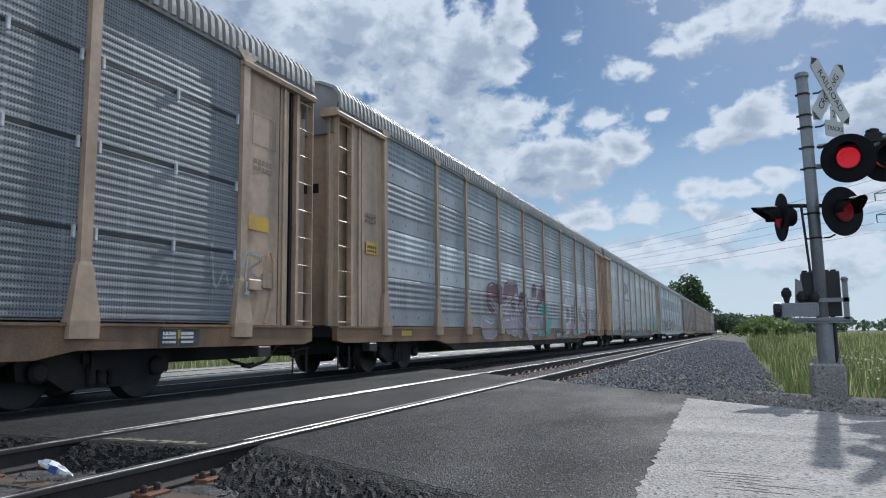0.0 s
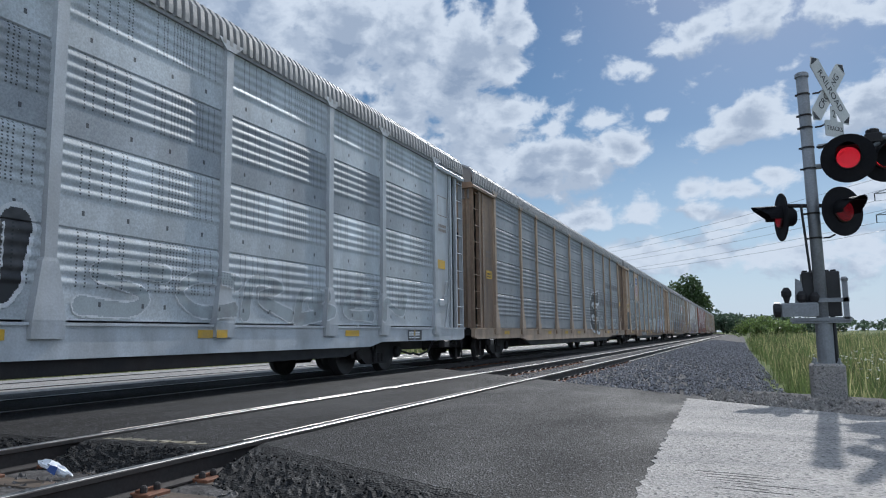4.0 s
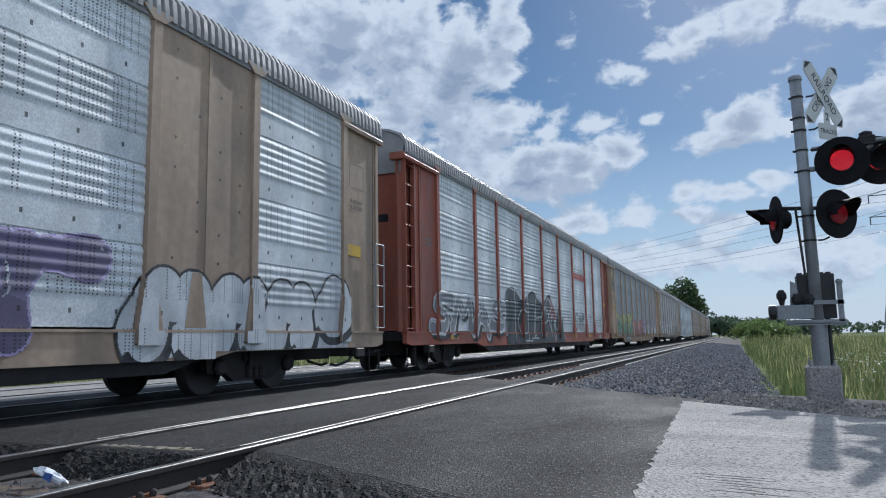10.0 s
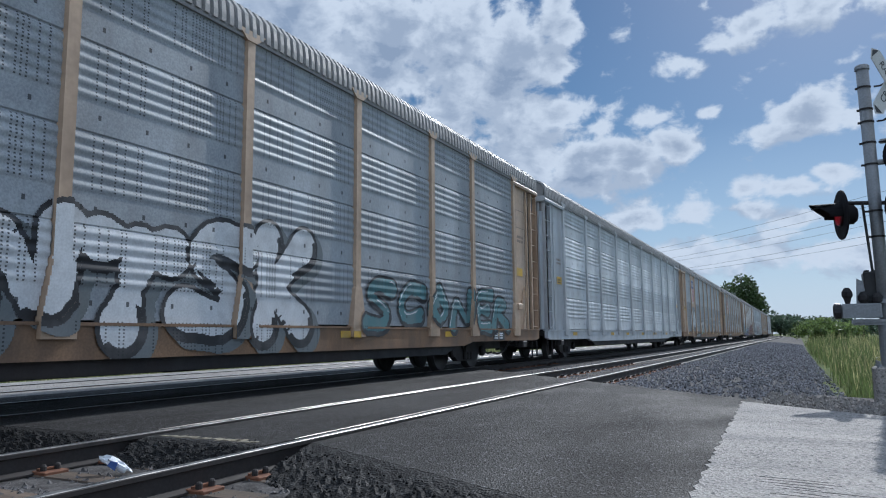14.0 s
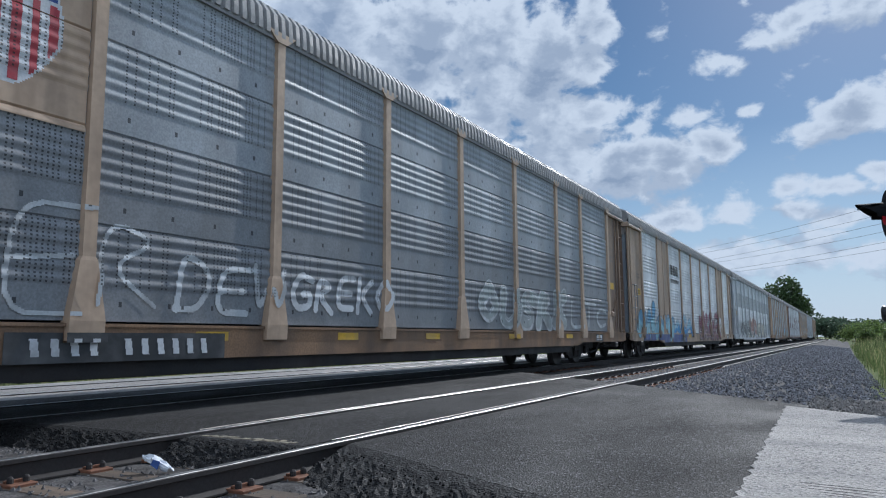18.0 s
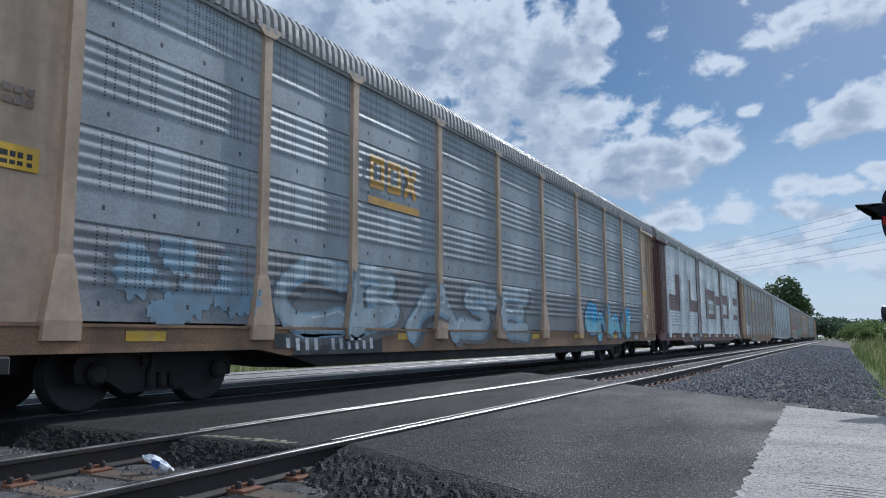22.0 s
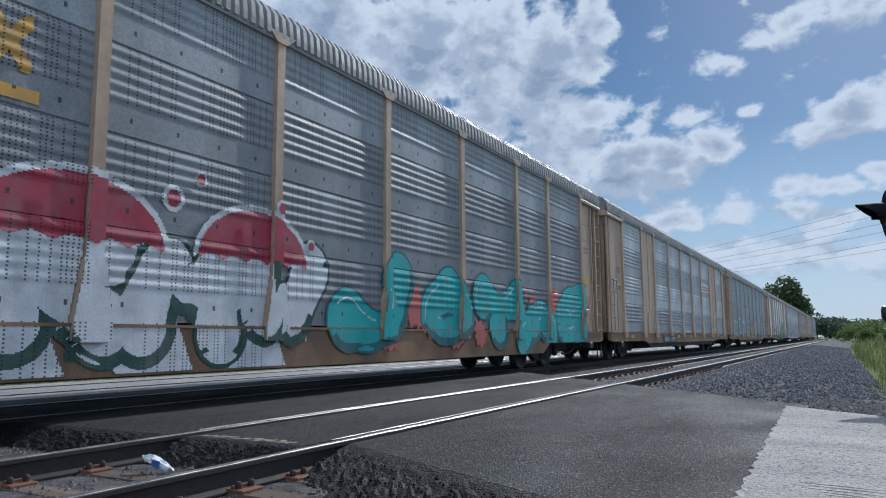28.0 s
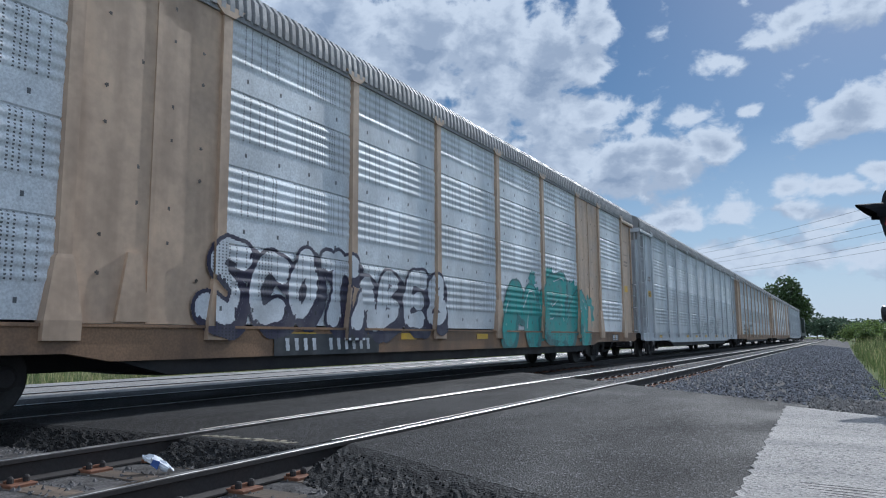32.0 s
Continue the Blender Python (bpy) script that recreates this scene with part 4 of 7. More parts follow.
# worn paint on the asphalt between the rails
WORN = mat("worn_road_paint", (0.34, 0.30, 0.22), 0.8, var=0.3, scale=6, dirt=(0.05, 0.05, 0.05), dirt_amt=0.9, dirt_scale=9)
for i in range(26):
    x = -4.80 + 0.95 * i / 25
    w, d = rs.uniform(0.015, 0.05), rs.uniform(0.02, 0.06)
    y = 4.46 + rs.uniform(-0.03, 0.05)
    solid("paint_mark", Mesh().prism([(x - w, y - d), (x + w * 0.6, y - d * 0.7), (x + w, y + d * 0.4), (x - w * 0.3, y + d)], "z", -0.0115, -0.0085), WORN, "flaked pale road paint on the asphalt", "paint mark", kind="structure")

# crumpled litter
LITTER = mat("litter_plastic", (0.75, 0.78, 0.82), 0.3, var=0.1, spec=0.6)
def crumple(r, seed, sq=(1, 1, 0.7)):
    m = Mesh()
    q = random.Random(seed)
    n, k = 12, 8
    for i in range(k + 1):
        a = math.pi * i / k
        for j in range(n):
            b = 2 * math.pi * j / n
            d = r * q.uniform(0.65, 1.15)
            m.v.append((d * math.sin(a) * math.cos(b) * sq[0], d * math.sin(a) * math.sin(b) * sq[1], d * math.cos(a) * sq[2]))
    m.f = [(i * n + j, i * n + (j + 1) % n, (i + 1) * n + (j + 1) % n, (i + 1) * n + j) for i in range(k) for j in range(n)]
    return m
bag = thing("plastic_litter", "crumpled clear and white plastic wrapper lying between the rails", "litter", pose(-4.48, 3.70, -0.10, 62, 0, -55))
part("wrapper", crumple(0.062, 5, (0.75, 0.62, 1.9)), LITTER, bag)
part("label_scrap", Mesh().prism([(-0.03, -0.03), (0.03, -0.02), (0.02, 0.03), (-0.02, 0.035)], "x", 0.052, 0.056), mat("blue_print", (0.06, 0.12, 0.35), 0.4), bag, "blue printed scrap")

# ---- vegetation ----
def leaf_mat(name, base, trans=0.25):
    m = mat(name, base, 0.6, var=0.25, scale=0.6, fine=6, bump=0.0)
    n, l = m.node_tree.nodes, m.node_tree.links
    geo, rng, mul = n.new("ShaderNodeNewGeometry"), n.new("ShaderNodeMapRange"), n.new("ShaderNodeMix")
    rng.inputs["To Min"].default_value, rng.inputs["To Max"].default_value = 0.55, 1.5
    l.new(geo.outputs["Random Per Island"], rng.inputs["Value"])
    mul.data_type, mul.blend_type = "RGBA", "MULTIPLY"
    mul.inputs["Factor"].default_value = 1.0
    b = n["Principled BSDF"]
    l.new(b.inputs["Base Color"].links[0].from_socket, mul.inputs["A"])
    l.new(rng.outputs["Result"], mul.inputs["B"])
    l.new(mul.outputs["Result"], b.inputs["Base Color"])
    tr, mx = n.new("ShaderNodeBsdfTranslucent"), n.new("ShaderNodeMixShader")
    l.new(mul.outputs["Result"], tr.inputs["Color"])
    mx.inputs[0].default_value = trans
    l.new(b.outputs[0], mx.inputs[1]), l.new(tr.outputs[0], mx.inputs[2])
    l.new(mx.outputs[0], n["Material Output"].inputs["Surface"])
    return m


GRASS = leaf_mat("grass_blades", (0.118, 0.158, 0.056), 0.45)
GRASS_DRY = leaf_mat("grass_seedheads", (0.36, 0.34, 0.17), 0.45)
LEAF = leaf_mat("tree_leaves", (0.060, 0.095, 0.032), 0.3)
LEAF_LIGHT = leaf_mat("bush_leaves", (0.16, 0.22, 0.07), 0.4)
# leaves of far trees, distance haze mixed in as a paler, bluer colour
LEAF_HAZED = leaf_mat("hazed_leaves", (0.085, 0.125, 0.075), 0.3)
BARK = mat("bark", (0.09, 0.07, 0.055), 0.9, var=0.25)
PETAL = mat("white_petals", (0.78, 0.78, 0.74), 0.7, var=0.08)


def grass(name, spots, material, label, h=0.55, blades=6, seed=1):
    rng = np.random.default_rng(seed)
    V, F = [], []
    for x, y, z, s in spots:
        for _ in range(blades):
            a = rng.uniform(0, 6.28)
            bx, by = x + rng.uniform(-0.12, 0.12) * s * 2, y + rng.uniform(-0.12, 0.12) * s * 2
            hh = h * s * rng.uniform(0.6, 1.25)
            lean = rng.uniform(0.05, 0.45) * hh
            w = 0.0075 * s * rng.uniform(0.7, 1.5)
            dx, dy = math.cos(a), math.sin(a)
            k = len(V)
            V += [(bx - dy * w, by + dx * w, z), (bx + dy * w, by - dx * w, z),
                  (bx + dx * lean * 0.35 - dy * w * 0.8, by + dy * lean * 0.35 + dx * w * 0.8, z + hh * 0.6), (bx + dx * lean * 0.35 + dy * w * 0.8, by + dy * lean * 0.35 - dx * w * 0.8, z + hh * 0.6),
                  (bx + dx * lean, by + dy * lean, z + hh)]
            F += [(k, k + 1, k + 3, k + 2), (k + 2, k + 3, k + 4)]
    me = bpy.data.meshes.new(name)
    me.from_pydata(V, [], F)
    me.materials.append(material)
    return tagged(new(name, me), label, "grass", kind="stuff")


g1, g2 = [], []
for _ in range(17000):
    y = 10.5 + 110 * rs.random() ** 2.6
    x = rs.uniform(1.15 + 0.15 * math.sin(y * 0.9) - 0.004 * min(y, 60), 4 + y * 0.55)
    if y < 13.0 - 0.62 * x + 0.3 * math.sin(x * 3):
        continue
    (g1 if rs.random() < 0.8 else g2).append((x, y, ground_height(x, y) - 0.02, rs.uniform(0.7, 1.25) * (1 + y / 60) * (0.5 + 0.5 * min(1, (x - 0.4) / 1.6))))
for _ in range(9000):
    y = 3 + 90 * rs.random() ** 2
    x = rs.uniform(-26 - y * 0.2, -14.6)
    (g1 if rs.random() < 0.7 else g2).append((x, y, ground_height(x, y) - 0.02, rs.uniform(0.7, 1.2) * (1 + y / 70)))
grass("meadow_grass", g1, GRASS, "tall green meadow grass", 0.42, 9, 1)
grass("meadow_seedheads", g2, GRASS_DRY, "yellowing grass stalks among the meadow", 0.55, 5, 2)
fl = Mesh()
for _ in range(420):
    y = 13 + 22 * rs.random()
    x = rs.uniform(2.4, 3.5 + y * 0.3)
    z = ground_height(x, y) + rs.uniform(0.55, 0.85)
    r = rs.uniform(0.02, 0.05)
    k = len(fl.v)
    fl.v += [(x + r * math.cos(a), y + r * math.sin(a), z + rs.uniform(-0.01, 0.01)) for a in [i * 1.0472 for i in range(6)]] + [(x, y, z - 0.03)]
    fl.f += [(k, k + 1, k + 2, k + 3, k + 4, k + 5)] + [(k + i, k + 6, k + (i + 1) % 6) for i in range(6)]
tagged(solid("meadow_flowers", fl, PETAL, "small white umbel flowers in the meadow", "flowers", kind="stuff"))


def crown(rng, cx, cz, rx, rz, n, leaf, lobes=9):
    """Uneven crown of small leaf cards gathered in lobes."""
    L = []
    for _ in range(lobes):
        a, b = rng.uniform(0, 6.28), rng.uniform(-0.6, 1.0)
        q = rng.uniform(0.35, 0.8)
        L.append((cx + rx * q * math.cos(a) * math.cos(b), rx * q * math.sin(a) * math.cos(b), cz + rz * q * math.sin(b), rng.uniform(0.35, 0.55)))
    V, F = [], []
    for i in range(n):
        lx, ly, lz, lr = L[i % lobes]
        d = rng.normal(0, 1, 3)
        d /= np.linalg.norm(d)
        q = rng.uniform(0.55, 1.0) ** 0.6 * lr
        p = np.array([lx, ly, lz]) + d * q * np.array([rx, rx, rz]) * rng.uniform(0.85, 1.15)
        u = rng.normal(0, 1, 3)
        u /= np.linalg.norm(u)
        v = np.cross(u, rng.normal(0, 1, 3))
        v /= np.linalg.norm(v)
        s = leaf * rng.uniform(0.6, 1.4)
        k = len(V)
        V += [tuple(p - u * s), tuple(p + v * s * 0.6), tuple(p + u * s), tuple(p - v * s * 0.6)]
        F.append((k, k + 1, k + 2, k + 3))
    return V, F


def tree(x, y, z, h, w, seed, leafmat, label, name="tree", n=2600, leaf=0.28, trunk=0.3):
    rng = np.random.default_rng(seed)
    t = thing(name, label, name, pose(x, y, z))
    m = Mesh()
    r = max(0.05, h * 0.022)
    m.tube([(0, 0, -0.3), (0.1, 0, h * 0.3), (0.0, 0.1, h * 0.62)], r, 8, r * 0.45)
    for i in range(6):
        a = i * 1.05 + rng.uniform(-0.3, 0.3)
        z0 = h * rng.uniform(trunk, 0.6)
        m.tube([(0, 0, z0), (0.22 * w * math.cos(a), 0.22 * w * math.sin(a), z0 + h * 0.12), (0.4 * w * math.cos(a), 0.4 * w * math.sin(a), z0 + h * 0.22)], r * 0.45, 6, r * 0.12)
    part("trunk", m, BARK, t)
    V, F = crown(rng, 0, h * (0.5 + trunk * 0.45), w * 0.5, h * (1 - trunk) * 0.52, n, leaf, 11)
    me = bpy.data.meshes.new("crown")
    me.from_pydata(V, [], F)
    me.materials.append(leafmat)
    part("crown", me, None, t)
    return t


tree(-15.9, 238, -0.6, 20.0, 15.5, 11, LEAF, "lone broad dark-green tree standing behind the tracks", n=5200, leaf=0.42, trunk=0.22)
for i, (x, y, h, w) in enumerate(((1.5, 150, 4.2, 6.0), (4.5, 142, 4.6, 6.5), (7.5, 158, 3.8, 6.0), (3.0, 120, 2.6, 3.6), (5.6, 112, 2.9, 3.4), (9.5, 170, 4.4, 7))):
    tree(x, y, -0.75, h, w, 30 + i, LEAF_LIGHT, "bright green leafy bush beside the railway", "bush", 1300, 0.20, 0.05)
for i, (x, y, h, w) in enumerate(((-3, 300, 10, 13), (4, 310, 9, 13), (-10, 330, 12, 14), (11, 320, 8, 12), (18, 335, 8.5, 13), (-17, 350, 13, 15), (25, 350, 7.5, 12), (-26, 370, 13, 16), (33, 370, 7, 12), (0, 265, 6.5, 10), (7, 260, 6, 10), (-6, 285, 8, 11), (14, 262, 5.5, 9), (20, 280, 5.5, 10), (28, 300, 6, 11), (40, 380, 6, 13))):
    tree(x, y, -0.8, h, w, 50 + i, LEAF_HAZED, "dark green tree in the wood at the end of the line", "tree", 1500, 0.5, 0.02)
# woods along the horizon
V, F = [], []
rng = np.random.default_rng(5)
for i in range(240):
    a = -0.95 + 1.9 * i / 239
    d = 900 + 120 * math.sin(i * 0.37)
    v_, f_ = crown(rng, 0, 7 + 3 * math.sin(i * 1.3) * math.sin(i * 0.41), 12, 8, 60, 2.2, 4)
    k = len(V)
    V += [(x + d * math.sin(a), y + d * math.cos(a), z - 1) for x, y, z in v_]
    F += [tuple(j + k for j in f) for f in f_]
me = bpy.data.meshes.new("far_woods")
me.from_pydata(V, [], F)
me.materials.append(LEAF_HAZED)
tagged(new("far_woods", me), "hazy low woods along the horizon", "woods", kind="stuff")

# ---- paint on the cars ----
GLYPHS = {
    "A": (((0, 0), (0.5, 1), (1, 0)), ((0.25, 0.4), (0.75, 0.4))), "B": (((0.05, 0), (0.05, 1), (0.8, 0.85), (0.15, 0.5), (0.95, 0.25), (0.05, 0)),),
    "C": (((0.95, 0.85), (0.4, 1), (0.05, 0.5), (0.4, 0), (0.95, 0.15)),), "D": (((0.1, 0), (0.1, 1), (0.75, 0.85), (0.95, 0.4), (0.6, 0), (0.1, 0)),),
    "E": (((0.95, 1), (0.1, 1), (0.1, 0), (0.95, 0)), ((0.1, 0.5), (0.8, 0.5))), "G": (((0.95, 0.85), (0.4, 1), (0.05, 0.5), (0.4, 0), (0.95, 0.1), (0.95, 0.45), (0.55, 0.45)),),
    "H": (((0.1, 0), (0.1, 1)), ((0.9, 0), (0.9, 1)), ((0.1, 0.5), (0.9, 0.5))), "I": (((0.5, 0), (0.5, 1)), ((0.2, 0), (0.8, 0))),
    "K": (((0.1, 0), (0.1, 1)), ((0.9, 1), (0.2, 0.5), (0.95, 0))), "L": (((0.15, 1), (0.15, 0), (0.95, 0.05)),), "M": (((0, 0), (0.15, 1), (0.5, 0.35), (0.85, 1), (1, 0)),),
    "N": (((0.1, 0), (0.1, 1), (0.9, 0), (0.9, 1)),), "O": (((0.5, 1), (0.05, 0.5), (0.5, 0), (0.95, 0.5), (0.5, 1)),), "P": (((0.1, 0), (0.1, 1), (0.85, 0.85), (0.75, 0.5), (0.1, 0.45)),),
    "R": (((0.1, 0), (0.1, 1), (0.85, 0.8), (0.2, 0.5), (0.95, 0)),), "S": (((0.95, 0.9), (0.35, 1), (0.1, 0.7), (0.85, 0.4), (0.7, 0), (0.05, 0.1)),),
    "T": (((0, 1), (1, 0.95)), ((0.5, 1), (0.5, 0))), "U": (((0.1, 1), (0.1, 0.2), (0.5, 0), (0.9, 0.2), (0.9, 1)),), "V": (((0, 1), (0.5, 0), (1, 1)),),
    "W": (((0, 1), (0.25, 0), (0.5, 0.6), (0.75, 0), (1, 1)),), "Z": (((0.05, 1), (0.95, 0.95), (0.05, 0.05), (0.95, 0)),), "8": (((0.5, 0.5), (0.15, 0.75), (0.5, 1), (0.85, 0.75), (0.1, 0.25), (0.5, 0), (0.9, 0.25), (0.5, 0.5)),),
    "Y": (((0, 1), (0.5, 0.5), (1, 1)), ((0.5, 0.5), (0.5, 0))), "F": (((0.95, 1), (0.1, 1), (0.1, 0)), ((0.1, 0.5), (0.8, 0.5))), "J": (((0.8, 1), (0.8, 0.2), (0.4, 0), (0.05, 0.25)),),
    "~": (((0, 0.2), (0.25, 0.9), (0.5, 0.3), (0.75, 0.95), (1, 0.1)),), "(": (((0.9, 1), (0.2, 0.8), (0.1, 0.3), (0.7, 0), (1, 0.4)),),
}
PAINTS = {}


def paint(name, rgb, rough=0.5, worn=0.3, holes=True):
    if name not in PAINTS:
        m = PAINTS[name] = mat("spray_" + name, rgb, rough, var=0.10, scale=2.5, bump=0.0, dirt=(0.20, 0.20, 0.20), dirt_amt=min(0.9, worn + 0.15), dirt_scale=2.6)
        if holes:
            perforated(m)
    return PAINTS[name]


WHITE_P, BLACK_P = paint("white", (0.66, 0.68, 0.70)), paint("black", (0.02, 0.02, 0.024))


LAYERS = {}


def spray(car, kind, wide, mask, u0, z0, du, dz, material, name="spray_paint", label="", lift=0.0):
    """Lays paint on the skin of the car wherever the mask (rows of z, columns of u) is set."""
    rows, cols = mask.shape
    LAYERS[car.name] = LAYERS.get(car.name, 0) + 1
    lift += 0.0004 * LAYERS[car.name]
    us, zs = u0 + du * np.arange(cols + 1), z0 + dz * np.arange(rows + 1)
    V, F = [], []
    for r in range(rows):
        line = mask[r]
        if not line.any():
            continue
        za, zb = zs[r], zs[r + 1]
        zone = np.zeros(cols, int)
        mid = us[:-1] + du / 2
        if za >= 0.78:
            w = 0.10 if za > 1.64 else 0.115 + 0.10 * (1.64 - max(za, 1.0)) / 0.64
            for p in POSTS:
                zone[np.abs(mid - p) < w] = 1
        if za >= 0.955:
            zone[(mid < POSTS[0] - 0.1) | (mid > POSTS[-1] + 0.1)] = 2
            if wide:
                zone[((mid > POSTS[1] + 0.1) & (mid < POSTS[2] - 0.1)) | ((mid > POSTS[7] + 0.1) & (mid < POSTS[8] - 0.1))] = 3
        line = line & (za > np.where((mid > 6.0) & (mid < 22.6), SILL_LOW.get(car.name, 0.58) - 0.005, 0.675))
        key = np.where(line, zone + 1, 0)
        cut = np.flatnonzero(np.diff(np.concatenate(([0], key, [0]))))
        for a, b in zip(cut, cut[1:]):
            k = key[a]
            if not k:
                continue
            if k == 2:
                xa = HALF + (0.085 if za > 1.6 else 0.117)
                xb = xa
            elif k == 3:
                xa = xb = HALF + 0.026
            elif k == 4:
                xa = xb = HALF + 0.052
            elif za < 0.955:
                xa = xb = HALF + 0.052
            else:
                xa, xb = HALF + sheet_depth(kind, za) + 0.006, HALF + sheet_depth(kind, zb - 1e-4) + 0.006
            n = len(V)
            V += [(xa + lift, us[a] - 14.14, za), (xa + lift, us[b] - 14.14, za), (xb + lift, us[b] - 14.14, zb), (xb + lift, us[a] - 14.14, zb)]
            F.append((n, n + 1, n + 2, n + 3))
    if not F:
        return None
    me = bpy.data.meshes.new(name)
    me.from_pydata(V, [], F)
    me.materials.append(material)
    return tagged(part(name, me, None, car, label), kind="stuff" if name in ("spray_paint", "painted_bar", "lettering_block", "stencilling", "bolt_pattern", "wordmark", "wordmark_rule", "reflector", "flag_panel", "flag_stripe", "emblem_panel", "flag_stripes", "shield_stripes", "data_panel") else "")


def patch(cs, u0, u1, z0, z1, material, fn=None, name="painted_patch", label="", lift=0.002, res=0.025):
    car, kind, wide = cs
    cols, rows = max(1, round((u1 - u0) / res)), max(1, round((z1 - z0) / (res * 0.8)))
    du, dz = (u1 - u0) / cols, (z1 - z0) / rows
    U, Z = np.meshgrid((np.arange(cols) + 0.5) / cols, (np.arange(rows) + 0.5) / rows)
    m = np.ones((rows, cols), bool) if fn is None else fn(U, Z)
    return spray(car, kind, wide, m, u0, z0, du, dz, material, name, label, lift)


def mural(cs, word, u0, u1, z0, z1, fill, line=None, weight=0.10, edge=0.035, seed=0, shadow=None, low=None, split=0.45, wild=0.12, slant=0.1, label="sprayed graffiti letters"):
    """Graffiti: fat rounded strokes with an outline, a drop shade and a second colour below."""
    car, kind, wide = cs
    q = random.Random(seed + 17)
    segs = []
    n, w = len(word), (u1 - u0) / len(word)
    for i, ch in enumerate(word):
        if ch == " ":
            continue
        h0, h1 = z0 + q.uniform(0, wild) * (z1 - z0), z1 - q.uniform(0, wild * 1.6) * (z1 - z0)
        a, b = u0 + w * i + weight * 0.8, u0 + w * (i + 1) - weight * 0.5
        for line_ in GLYPHS[ch]:
            pts = [(a + (b - a) * x + slant * (z1 - z0) * (y - 0.5) + q.uniform(-1, 1) * wild * w * 0.25, h0 + weight * 0.8 + (h1 - h0 - 1.6 * weight) * y + q.uniform(-1, 1) * wild * (z1 - z0) * 0.3) for x, y in line_]
            for _ in range(2):      # round the corners
                pts = pts[:1] + [p for (ax, ay), (bx, by) in zip(pts, pts[1:]) for p in ((ax * 0.78 + bx * 0.22, ay * 0.78 + by * 0.22), (ax * 0.22 + bx * 0.78, ay * 0.22 + by * 0.78))] + pts[-1:]
            k = len(pts) - 1
            segs += [(pts[j], pts[j + 1], 0.62 + 0.62 * abs(2 * (j + 0.5) / k - 1)) for j in range(k)]
    du, dz = 0.016, 0.0145
    ua, ub = u0 - 0.35, u1 + 0.35
    za, zb = max(0.42, z0 - 0.2), z1 + 0.2
    cols, rows = int((ub - ua) / du), int((zb - za) / dz)
    uu, zz = ua + du * (np.arange(cols) + 0.5), za + dz * (np.arange(rows) + 0.5)
    D = np.full((rows, cols), 9.0)
    reach = weight + edge + 0.25
    G = np.zeros((rows, cols))
    for (x0, y0), (x1, y1), fat in segs:
        c0, c1 = np.searchsorted(uu, (min(x0, x1) - reach, max(x0, x1) + reach))
        r0, r1 = np.searchsorted(zz, (min(y0, y1) - reach, max(y0, y1) + reach))
        if c0 >= c1 or r0 >= r1:
            continue
        U, Z = uu[c0:c1][None, :], zz[r0:r1][:, None]
        dx, dy = x1 - x0, y1 - y0
        t = np.clip(((U - x0) * dx + (Z - y0) * dy) / (dx * dx + dy * dy + 1e-9), 0, 1)
        d = np.hypot(U - x0 - t * dx, Z - y0 - t * dy)
        d = d + (1 - fat) * weight if weight > 0.06 else d
        near = d < D[r0:r1, c0:c1]
        G[r0:r1, c0:c1] = np.where(near, (Z - y0 - t * dy) - 0.6 * (U - x0 - t * dx), G[r0:r1, c0:c1])
        D[r0:r1, c0:c1] = np.minimum(D[r0:r1, c0:c1], d)
    body = D < weight
    rim = (D >= weight) & (D < weight + edge)
    if weight > 0.11:               # thin highlight inside the upper edge of the strokes
        q2 = np.sin(uu * 3.1 + seed)[None, :] + np.sin(zz * 5.3)[:, None]
        glint = body & (D > weight * 0.60) & (D < weight * 0.60 + 0.028) & (G > 0.02) & (q2 > 0.1)
        spray(car, kind, wide, glint, ua, za, du, dz, WHITE_P, label=label)
        shade_ = body & (D > weight * 0.45) & (G < -0.03) & (q2 < 0.5)
        if line is not None and low is None:
            spray(car, kind, wide, shade_ & (D > weight * 0.72), ua, za, du, dz, line, label=label)
            body = body & ~(shade_ & (D > weight * 0.72))
        body = body & ~glint
    if low is not None:
        cutz = z0 + (z1 - z0) * (split + 0.12 * np.sin(uu * 2.1 + seed))
        lower = zz[:, None] < cutz[None, :]
        spray(car, kind, wide, body & lower, ua, za, du, dz, low, label=label)
        body = body & ~lower
    spray(car, kind, wide, body, ua, za, du, dz, fill, label=label)
    if line is not None:
        spray(car, kind, wide, rim, ua, za, du, dz, line, label=label)
    if shadow is not None:
        sh = np.zeros_like(body)
        s1, s2 = 6, 8
        full = D < weight + edge * 1.2
        sh[:-s1, s2:] = full[s1:, :-s2]
        spray(car, kind, wide, sh & ~(D < weight + edge), ua, za, du, dz, shadow, label=label)


def haze_patch(cs, u0, u1, z0, z1, material, seed=0, cover=0.5, label="faded paint over the sheets"):
    """Ragged cloud of overspray."""
    q = np.random.default_rng(seed)
    blobs = q.uniform((0.05, 0.1, 0.08), (0.95, 0.85, 0.26), (16, 3))
    asp = (u1 - u0) / (z1 - z0)

    def fn(U, Z):
        m = np.zeros(U.shape, bool)
        for x, y, r in blobs[: int(4 + 12 * cover)]:
            m |= ((U - x) * asp) ** 2 + ((Z - y)) ** 2 < (r * (1 + 0.15 * np.sin(9 * np.arctan2(Z - y, (U - x) * asp) + x * 20))) ** 2
        return m
    return patch(cs, u0, u1, z0, z1, material, fn, "spray_paint", label, 0.0)


